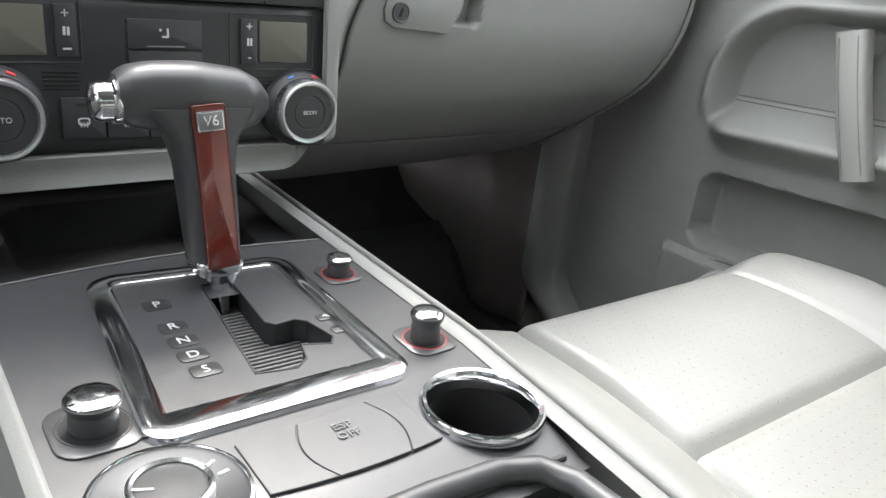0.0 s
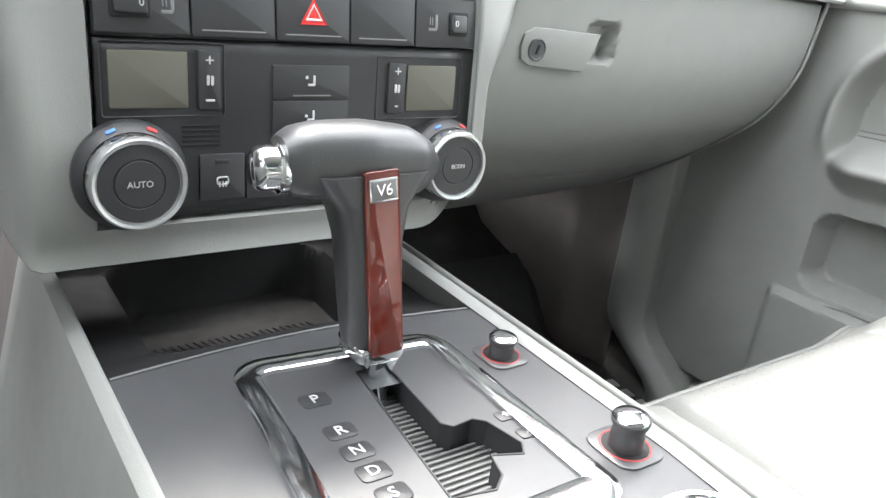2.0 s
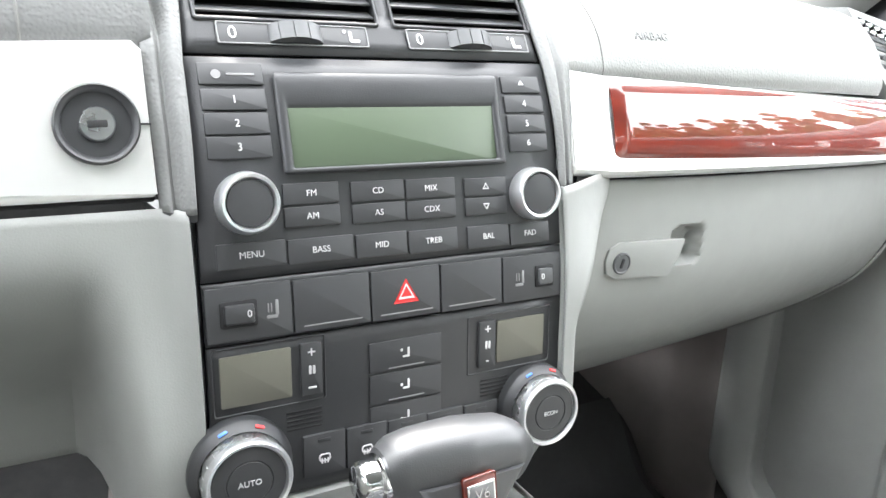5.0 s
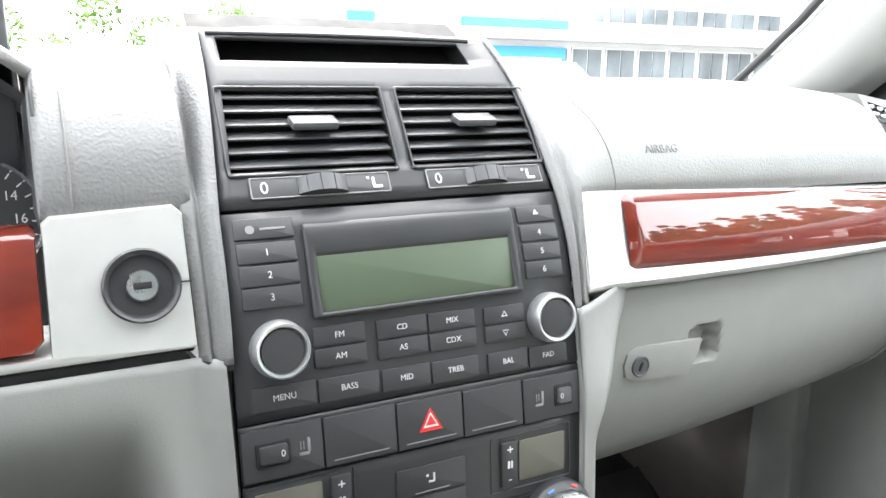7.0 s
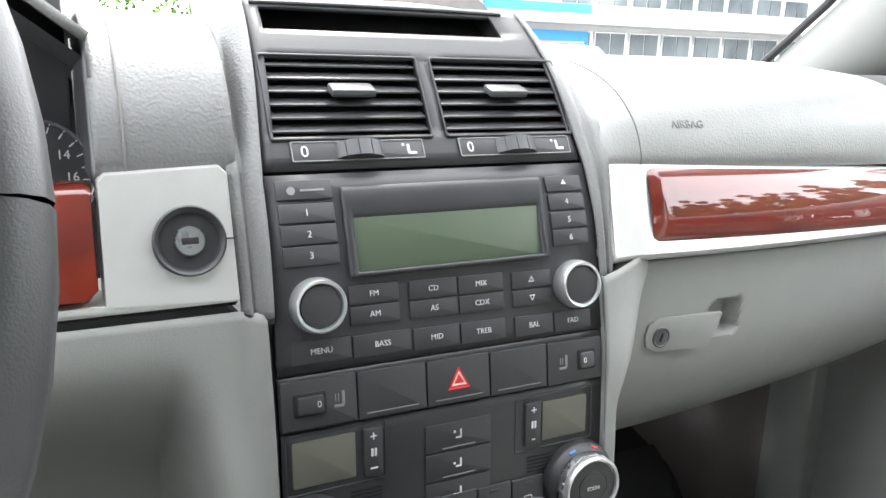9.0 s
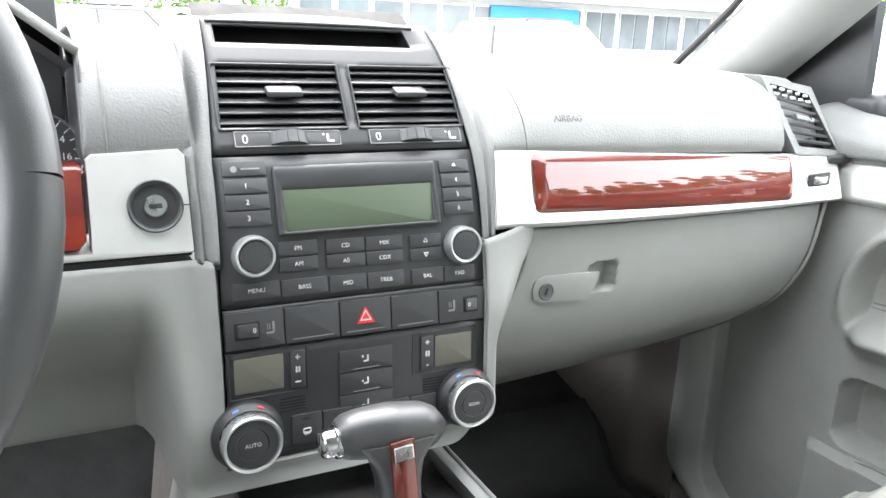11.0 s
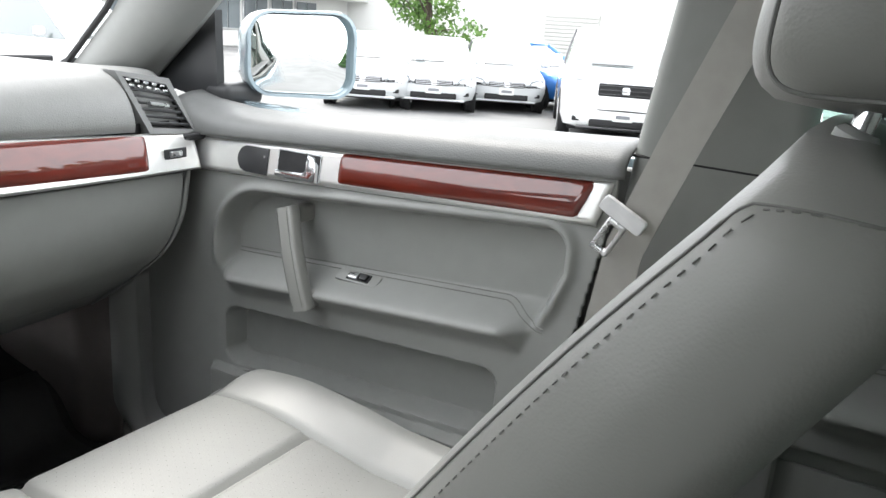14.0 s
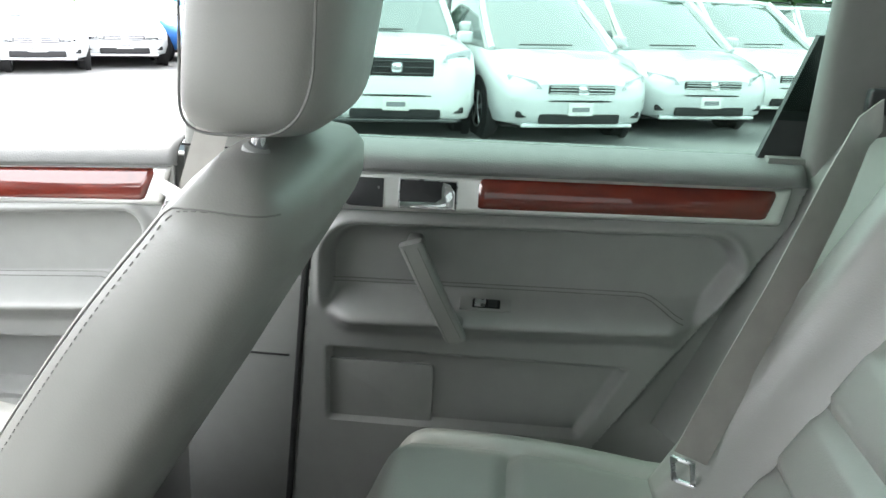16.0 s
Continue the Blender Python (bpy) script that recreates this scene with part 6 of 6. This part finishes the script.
part("belt_guide", rbox(0.02, 0.07, 0.035, 0.006, 3, (0.700, -1.640, 0.882)), BLACK, rb, "black belt guide")
part("anchor_plate", rim(rrect(0.030, 0.062, 0.004), rrect(0.018, 0.044, 0.003), 0.004), SATIN, rb, "metal belt anchor loop", m=Matrix.Translation((0.450, -1.374, 0.455)) @ pose(0, 0, 0, 60, 0, 62))

# ---- car park outside ----
GZ = -0.70
ASPHALT = material("pale_worn_asphalt", (0.19, 0.19, 0.187), 0.8, vary=0.18, scale=0.6, bump=0.5, grain=60)
PAINT_WHITE = material("white_car_paint", (0.72, 0.73, 0.73), 0.3, coat=1.0, vary=0.02)
PAINT_SILVER = material("silver_car_paint", (0.58, 0.60, 0.61), 0.3, metal=0.15, coat=1.0, vary=0.02)
PAINT_GREY = material("grey_car_paint", (0.22, 0.23, 0.25), 0.3, metal=0.5, coat=1.0, vary=0.02)
PAINT_BLUE = material("blue_car_paint", (0.03, 0.16, 0.48), 0.3, metal=0.3, coat=1.0, vary=0.02)
PAINT_RED = material("red_car_paint", (0.45, 0.03, 0.04), 0.3, coat=1.0, vary=0.02)
PAINT_BLACK = material("black_car_paint", (0.02, 0.021, 0.023), 0.3, coat=1.0, vary=0.02)
CARGLASS = material("car_window_glass", (0.10, 0.125, 0.125), 0.04, metal=0.0, vary=0.0, scale=3, coat=1.0)
CARGLASS.node_tree.nodes["Principled BSDF"].inputs["Coat IOR"].default_value = 2.1
TYRE = material("tyre_rubber", (0.018, 0.018, 0.019), 0.8)
LAMP = material("clear_headlamp", (0.30, 0.32, 0.34), 0.12, metal=0.4, coat=1.0)
LEAF = material("bright_green_leaves", (0.10, 0.20, 0.035), 0.55, vary=0.35, scale=1.5)
CONIFER = material("dark_green_conifer", (0.060, 0.150, 0.035), 0.6, vary=0.5, scale=0.9)
BARK = material("brown_bark", (0.09, 0.07, 0.055), 0.9, vary=0.3, bump=0.8, grain=40)
RENDER_WHITE = material("white_building_wall", (0.70, 0.70, 0.68), 0.8, vary=0.05, scale=0.5)
BAND_BLUE = material("blue_fascia", (0.04, 0.30, 0.62), 0.45, vary=0.05, scale=0.5)
SHUTTER = material("pale_roller_shutter", (0.55, 0.55, 0.53), 0.6, vary=0.05)
SHOPGLASS = material("showroom_glass", (0.13, 0.15, 0.16), 0.08, vary=0.5, scale=0.35)

ground = tagged(part("ground", grid(lambda u, v: (-600 + 1200 * u, -600 + 1200 * v, GZ), steps(0, 1, 8), steps(0, 1, 8)), ASPHALT), "pale grey worn car park asphalt", "ground", kind="structure")

STYLES = {
    "van": dict(w=0.97, l=5.1, hood=1.08, nose=0.74, ws=(0.92, 1.08), roof=(2.05, 1.74), end=(4.75, 1.70), tail=(5.05, 1.05), axle=(0.95, 3.95), r=0.34),
    "sedan": dict(w=0.88, l=4.6, hood=0.92, nose=0.66, ws=(1.10, 0.95), roof=(2.05, 1.43), end=(3.25, 1.40), tail=(4.05, 0.99), axle=(0.90, 3.60), r=0.32),
    "truck": dict(w=1.0, l=5.25, hood=1.18, nose=0.98, ws=(1.25, 1.18), roof=(2.0, 1.80), end=(3.35, 1.76), tail=(3.65, 1.20), axle=(0.98, 4.05), r=0.38),
    "suv": dict(w=0.93, l=4.6, hood=1.05, nose=0.80, ws=(1.05, 1.06), roof=(1.80, 1.68), end=(4.05, 1.64), tail=(4.45, 1.06), axle=(0.90, 3.55), r=0.35),
}


def parked_car(style, paint, m, label, grille="slat"):
    """A parked car with its front at the origin, facing -y, on the ground."""
    s = STYLES[style]
    w, l = s["w"], s["l"]
    root = thing("parked_car", (0, 0, 0), label, "car", "parked cars")

    def deck(y):
        return interp(y, [(0, s["nose"]), (0.10, s["nose"] + 0.22 * (s["hood"] - s["nose"])), (0.40, s["nose"] + 0.60 * (s["hood"] - s["nose"])), (s["ws"][0], s["hood"]), (s["ws"][0] + 0.3, s["hood"] + 0.03), (s["tail"][0], s["tail"][1]), (l, s["tail"][1] - 0.08)])

    rings = []
    for y in [0, 0.03, 0.10, 0.22, 0.45, 0.8, 1.2, 1.8, 2.6, 3.4, 4.0, l - 0.45, l - 0.2, l - 0.06, l]:
        f = interp(min(y, l - y), [(0, 0.72), (0.03, 0.80), (0.10, 0.89), (0.22, 0.955), (0.5, 1.0)])
        zt = deck(y)
        zl = interp(min(y, l - y), [(0, 0.40), (0.06, 0.27), (0.3, 0.22)])
        half = [(0.0, zl), (0.70 * w * f, zl), (0.93 * w * f, zl + 0.05), (w * f, zl + 0.22), (w * f, zt - 0.30 * (zt - zl)), (0.975 * w * f, zt - 0.10), (0.90 * w * f, zt - 0.02), (0.60 * w * f, zt + 0.015), (0.0, zt + 0.025)]
        rings.append([(x, y, z) for x, z in half] + [(-x, y, z) for x, z in half[-2:0:-1]])
    part("body", loft(rings), paint, root)
    # cabin: glass band with a painted roof and pillars
    zb = s["hood"] - 0.01
    rows = []
    for k in steps(0, 1, 6):
        ya = s["ws"][0] + (s["roof"][0] - s["ws"][0]) * k
        yb = s["tail"][0] + (s["end"][0] - s["tail"][0]) * k
        z = zb + (s["roof"][1] - zb) * k
        hw = w * (0.92 - 0.17 * k ** 1.3)
        rows.append([(-hw * 0.93, ya + 0.02, z), (-hw * 0.6, ya - 0.05, z), (0, ya - 0.08, z), (hw * 0.6, ya - 0.05, z), (hw * 0.93, ya + 0.02, z), (hw, ya + 0.12, z), (hw, (ya + yb) / 2, z), (hw, yb - 0.1, z), (hw * 0.9, yb, z), (-hw * 0.9, yb, z), (-hw, yb - 0.1, z), (-hw, (ya + yb) / 2, z), (-hw, ya + 0.12, z)])
    part("window_band", loft(rows), CARGLASS, root, "dark car glass")
    top = rows[-1]
    cy = sum(p[1] for p in top) / len(top)
    roof = part("roof", loft([[(x * f, cy + (y - cy) * f, z + dz) for x, y, z in top] for f, dz in ((1.012, -0.05), (1.012, 0.0), (0.97, 0.035), (0.8, 0.055), (0.3, 0.065))]), paint, root)
    for i in (0, 4, 8, 9):
        part("pillar", tube([Vector(r[i]) for r in rows], 0.045, 8), paint, root)
    for i in (6, 11):
        part("pillar", tube([Vector(r[i]) for r in rows], 0.035, 8), PAINT_BLACK, root)
    if style in ("van", "suv"):
        for sx in (-1, 1):
            part("roof_rail", tube([(sx * w * 0.66, y, s["roof"][1] + 0.10) for y in steps(s["roof"][0] + 0.3, s["end"][0] - 0.3, 6)], 0.022, 6), PAINT_BLACK, roof)
    for sx in (-1, 1):
        for y in s["axle"]:
            mw = Matrix.Translation((sx * (w - 0.11), y, s["r"])) @ pose(0, 0, 0, 0, 90 * sx, 0)
            part("wheel_arch", lathe([(s["r"] + 0.075, 0.02), (s["r"] + 0.075, 0.113), (s["r"] + 0.02, 0.114), (0, 0.114)], 28), DARK, root, m=mw)
            ty = part("wheel", lathe([(0.0, -0.10), (s["r"] * 0.9, -0.10), (s["r"], -0.07), (s["r"], 0.10), (s["r"] * 0.93, 0.122), (s["r"] * 0.68, 0.122), (s["r"] * 0.66, 0.10)], 36), TYRE, root, m=mw)
            spokes = [rbox(s["r"] * 0.62, 0.055, 0.02, 0.008, 2) for _ in range(5)]
            for q, b in enumerate(spokes):
                b.transform(pose(0, 0, 0.115, 0, 0, q * 72) @ Matrix.Translation((s["r"] * 0.33, 0, 0)))
            part("wheel_rim", merge(lathe([(s["r"] * 0.69, 0.118), (s["r"] * 0.66, 0.126), (s["r"] * 0.60, 0.118), (s["r"] * 0.60, 0.08), (0.0, 0.085)], 32), *spokes, lathe([(0.06, 0.10), (0.055, 0.13), (0, 0.132)], 16)), SATIN, ty, m=mw)
        lamp = loft([[(sx * (w * x), y, s["nose"] + z) for x, y, z in ((0.52, 0.015 + d, -0.04), (0.86, 0.16 + d, -0.06), (0.89, 0.24 + d, 0.10), (0.58, 0.06 + d, 0.05))] for d in (-0.045, 0.12)])
        part("headlight", lamp, LAMP, root, "clear headlight")
        mr = part("mirror", rbox(0.20, 0.10, 0.14, 0.04, 3, (sx * (w + 0.10), s["ws"][0] + 0.42, s["hood"] + 0.10)), paint, root)
        fl = part("fog_recess", rbox(0.20, 0.06, 0.08, 0.02, 2, (sx * w * 0.70, 0.055, 0.40)), DARK, root)
    gh = 0.10 if grille == "slat" else 0.20
    zg = s["nose"] - (0.05 if grille == "slat" else 0.10)
    gr = part("grille", rbox(w * 0.86, 0.06, gh, 0.02, 2, (0, 0.012, zg)), DARK, root, "dark front grille")
    for i in range(3):
        part("grille_bar", rbox(w * 0.82, 0.02, 0.014, 0.005, 2, (0, -0.022, zg + (i - 1) * gh * 0.33)), SATIN if grille == "slat" else PAINT_BLACK, gr)
    part("emblem", rbox(0.13, 0.02, 0.11, 0.03, 3, (0, -0.032, zg)), CHROME, gr, "plain chrome emblem")
    part("bumper_intake", rbox(w * 1.05, 0.05, 0.12, 0.02, 2, (0, 0.018, 0.355)), DARK, root, "dark lower intake")
    part("bumper_lip", rbox(w * 1.45, 0.08, 0.05, 0.02, 2, (0, 0.07, 0.27)), PAINT_BLACK if style == "truck" else paint, root)
    part("bonnet_gap", tube([(x, 0.03 + 0.10 * (x / w) ** 2, s["nose"] + 0.03 - 0.01 * (x / w) ** 2) for x in steps(-0.8 * w, 0.8 * w, 12)], 0.010, 5), DARK, root)
    part("bumper_crease", tube([(x, -0.004 + 0.12 * abs(x / w) ** 2.5, 0.56) for x in steps(-0.86 * w, 0.86 * w, 14)], 0.012, 5), DARK, root)
    part("wiper", tube([(-0.5, s["ws"][0] - 0.02, s["hood"] + 0.05), (0.2, s["ws"][0] - 0.03, s["hood"] + 0.06)], 0.012, 5), PAINT_BLACK, root)
    part("underbody", rbox(w * 1.7, l - 0.8, 0.05, 0.01, 1, (0, l / 2, 0.22)), DARK, root)
    pt = part("number_plate", rbox(0.31, 0.015, 0.155, 0.006, 2, (0, -0.012, 0.47)), RENDER_WHITE, root, "pale number plate")
    part("plate_bar", rbox(0.22, 0.006, 0.055, 0.002, 1, (0, -0.022, 0.465)), PAINT_GREY, pt)
    root.matrix_basis = m
    return root


def at_spot(x, y, rz):
    return pose(x, y, GZ, 0, 0, rz)


parked_car("truck", PAINT_WHITE, at_spot(8.5, 0.15, -76), "white pickup truck with a dark mesh grille", "mesh")
parked_car("van", PAINT_SILVER, at_spot(8.85, -1.98, -71), "silver minivan parked beside a white pickup")
parked_car("van", PAINT_SILVER, at_spot(10.15, -3.78, -71), "silver minivan parked in a row")
parked_car("van", PAINT_WHITE, at_spot(11.8, -5.5, -71), "white minivan parked in a row")
parked_car("suv", PAINT_SILVER, at_spot(12.9, -7.2, -75), "silver sport utility car parked in a row")
parked_car("suv", PAINT_WHITE, at_spot(14.2, -9.6, -75), "white sport utility car at the row's end")
parked_car("truck", PAINT_WHITE, at_spot(12.0, 3.0, -66), "white pickup truck with a black bumper", "mesh")
parked_car("sedan", PAINT_SILVER, at_spot(12.25, 8.35, -62), "silver sedan parked in front of a tree")
parked_car("sedan", PAINT_SILVER, at_spot(13.2, 7.30, -58), "pale silver sedan parked between sedans")
parked_car("sedan", PAINT_SILVER, at_spot(14.75, 6.45, -58), "silver sedan with a black grille")
parked_car("sedan", PAINT_BLUE, at_spot(17.2, 5.5, -20), "bright blue sedan parked behind silver cars")
parked_car("suv", PAINT_BLACK, at_spot(3.9, 18.5, 60), "black sport utility car by the showroom")
parked_car("van", PAINT_GREY, at_spot(7.3, 19.0, 70), "dark grey minivan by the showroom")
parked_car("sedan", PAINT_RED, at_spot(-0.5, 22.0, 80), "red sedan parked by the showroom")
parked_car("sedan", PAINT_WHITE, at_spot(6.3, 9.5, 20), "white sedan parked ahead of the car")
parked_car("suv", PAINT_WHITE, at_spot(8.9, 10.2, 10), "white sport utility car parked ahead")

# showroom ahead
shop = tagged(thing("showroom_building", (25, 32, GZ), "white car showroom with blue fascia and glass front", "building"))
part("wall", rbox(44, 8, 6.2, 0.05, 1, (28, 36, GZ + 3.1)), RENDER_WHITE, shop)
part("roof_edge", rbox(46, 9, 0.5, 0.05, 1, (28, 35.4, GZ + 6.3)), RENDER_WHITE, shop)
for x, w in ((20.6, 5.9), (12.7, 1.2)):
    part("fascia_panel", rbox(w, 0.3, 0.85, 0.03, 1, (x, 31.8, 2.88)), BAND_BLUE, shop, "blue fascia panel")
poster = part("poster", rbox(5.0, 0.06, 1.5, 0.02, 1, (21.0, 31.78, 1.30)), BAND_BLUE, shop, "blue window poster with a red shape")
part("poster_shape", loft([[(21.3 + 1.5 * f * math.cos(a), 31.75 - d, 1.25 + 0.42 * f * math.sin(a) + 0.12 * math.cos(2 * a)) for a in steps(0, 2 * math.pi, 24)[:-1]] for f, d in ((1.0, 0.0), (1.0, 0.02), (0.9, 0.03))]), PAINT_RED, poster)
part("canopy", rbox(30, 1.8, 0.45, 0.05, 1, (30, 31.2, 2.55)), RENDER_WHITE, shop)
for i in range(8):
    x = 22.8 + i * 2.15
    for z, h in ((1.15, 1.9), (3.75, 1.0)):
        wd = part("window", rbox(1.95, 0.12, h, 0.03, 1, (x, 31.96, z)), SATIN, shop)
        for dx in (-0.46, 0.46):
            part("pane", rbox(0.84, 0.10, h - 0.18, 0.01, 1, (x + dx, 31.90, z)), SHOPGLASS, wd)
for i in range(7):
    wd = part("window", rbox(1.5, 0.12, 2.6, 0.03, 1, (10.2 + i * 1.65, 31.96, 0.75)), SATIN, shop)
    part("pane", rbox(1.36, 0.10, 2.42, 0.01, 1, (10.2 + i * 1.65, 31.90, 0.75)), SHOPGLASS, wd)
# workshop to the side
work = tagged(thing("workshop_building", (42, 20, GZ), "white workshop building with a roller shutter", "building"))
part("wall", rbox(6, 34, 5.6, 0.05, 1, (45, 19, GZ + 2.8)), RENDER_WHITE, work)
part("roof_edge", rbox(7.2, 35, 0.4, 0.05, 1, (44.6, 19, GZ + 5.7)), SHUTTER, work)
sh = part("roller_shutter", rbox(0.2, 3.2, 2.6, 0.02, 1, (41.95, 16.2, GZ + 1.7)), SHUTTER, work, "pale roller shutter")
for i in range(12):
    part("shutter_slat", rbox(0.08, 3.1, 0.14, 0.03, 1, (41.84, 16.2, GZ + 0.55 + i * 0.21)), SHUTTER, sh)


def leaf_cloud(centres, count, size, rng):
    """Many small bent leaves scattered through uneven clumps."""
    verts, faces = [], []
    for _ in range(count):
        c, r = centres[rng.integers(len(centres))]
        d = rng.normal(size=3)
        d /= np.linalg.norm(d)
        p = np.array(c) + d * r * rng.uniform(0.45, 1.0) ** 0.6
        a = rng.normal(size=3)
        a /= np.linalg.norm(a)
        b = np.cross(a, d + 0.3 * rng.normal(size=3))
        b /= np.linalg.norm(b) + 1e-9
        k = size * rng.uniform(0.6, 1.3)
        n = len(verts)
        verts += [tuple(p - a * k), tuple(p + b * k * 0.5), tuple(p + a * k), tuple(p - b * k * 0.5)]
        faces += [(n, n + 1, n + 2, n + 3)]
    me = bpy.data.meshes.new("leaves")
    me.from_pydata(verts, [], faces)
    return me


rng = np.random.default_rng(7)
def broad_tree(x, y, h, r, label):
    t = thing("tree", (x, y, GZ), label, "tree")
    part("trunk", tube([(x, y, GZ), (x + 0.06, y, GZ + h * 0.3), (x, y + 0.05, GZ + h * 0.62)], lambda k: 0.13 - 0.06 * k, 10), BARK, t)
    centres = []
    for i in range(26):
        a, k = rng.uniform(0, 6.28), rng.uniform(0.30, 1.0)
        q = (x + r * rng.uniform(0.15, 0.85) * math.cos(a) * (1.2 - 0.7 * k), y + r * rng.uniform(0.15, 0.85) * math.sin(a) * (1.2 - 0.7 * k), GZ + h * k)
        centres.append((q, r * rng.uniform(0.20, 0.36)))
        if i < 12:
            part("limb", tube([(x, y, GZ + h * (0.25 + 0.25 * k)), q], lambda f: 0.045 - 0.03 * f, 6), BARK, t)
    finish("crown", leaf_cloud(centres, 5200, 0.085, rng), LEAF, t, "fresh green leaves", smooth=False)


broad_tree(21.0, 12.4, 4.6, 2.0, "young green broadleaf tree beside parked cars")
woods = []
for i in range(46):
    x, y = 21 + rng.uniform(-0.6, 2.5), 3.0 - i * 0.75 + rng.uniform(-0.4, 0.4)
    h = rng.uniform(6.5, 9.5)
    for k in steps(0.0, 1.0, 9):
        woods.append(((x + rng.uniform(-0.4, 0.4), y + rng.uniform(-0.4, 0.4), GZ + h * k), 1.15 * (1.1 - 0.8 * k)))
tagged(finish("conifer_hedge", leaf_cloud(woods, 60000, 0.26, rng), CONIFER, smooth=False), "dense dark green conifer hedge behind cars", "hedge", kind="stuff")
bush = [((-4 + i * 0.8 + rng.uniform(-0.3, 0.3), 25 + rng.uniform(-0.5, 0.5), GZ + rng.uniform(0.6, 3.2)), 0.8) for i in range(14)]
tagged(finish("far_shrubs", leaf_cloud(bush, 5000, 0.10, rng), LEAF, smooth=False), "pale green shrubs beyond the car park", "shrub", kind="stuff")
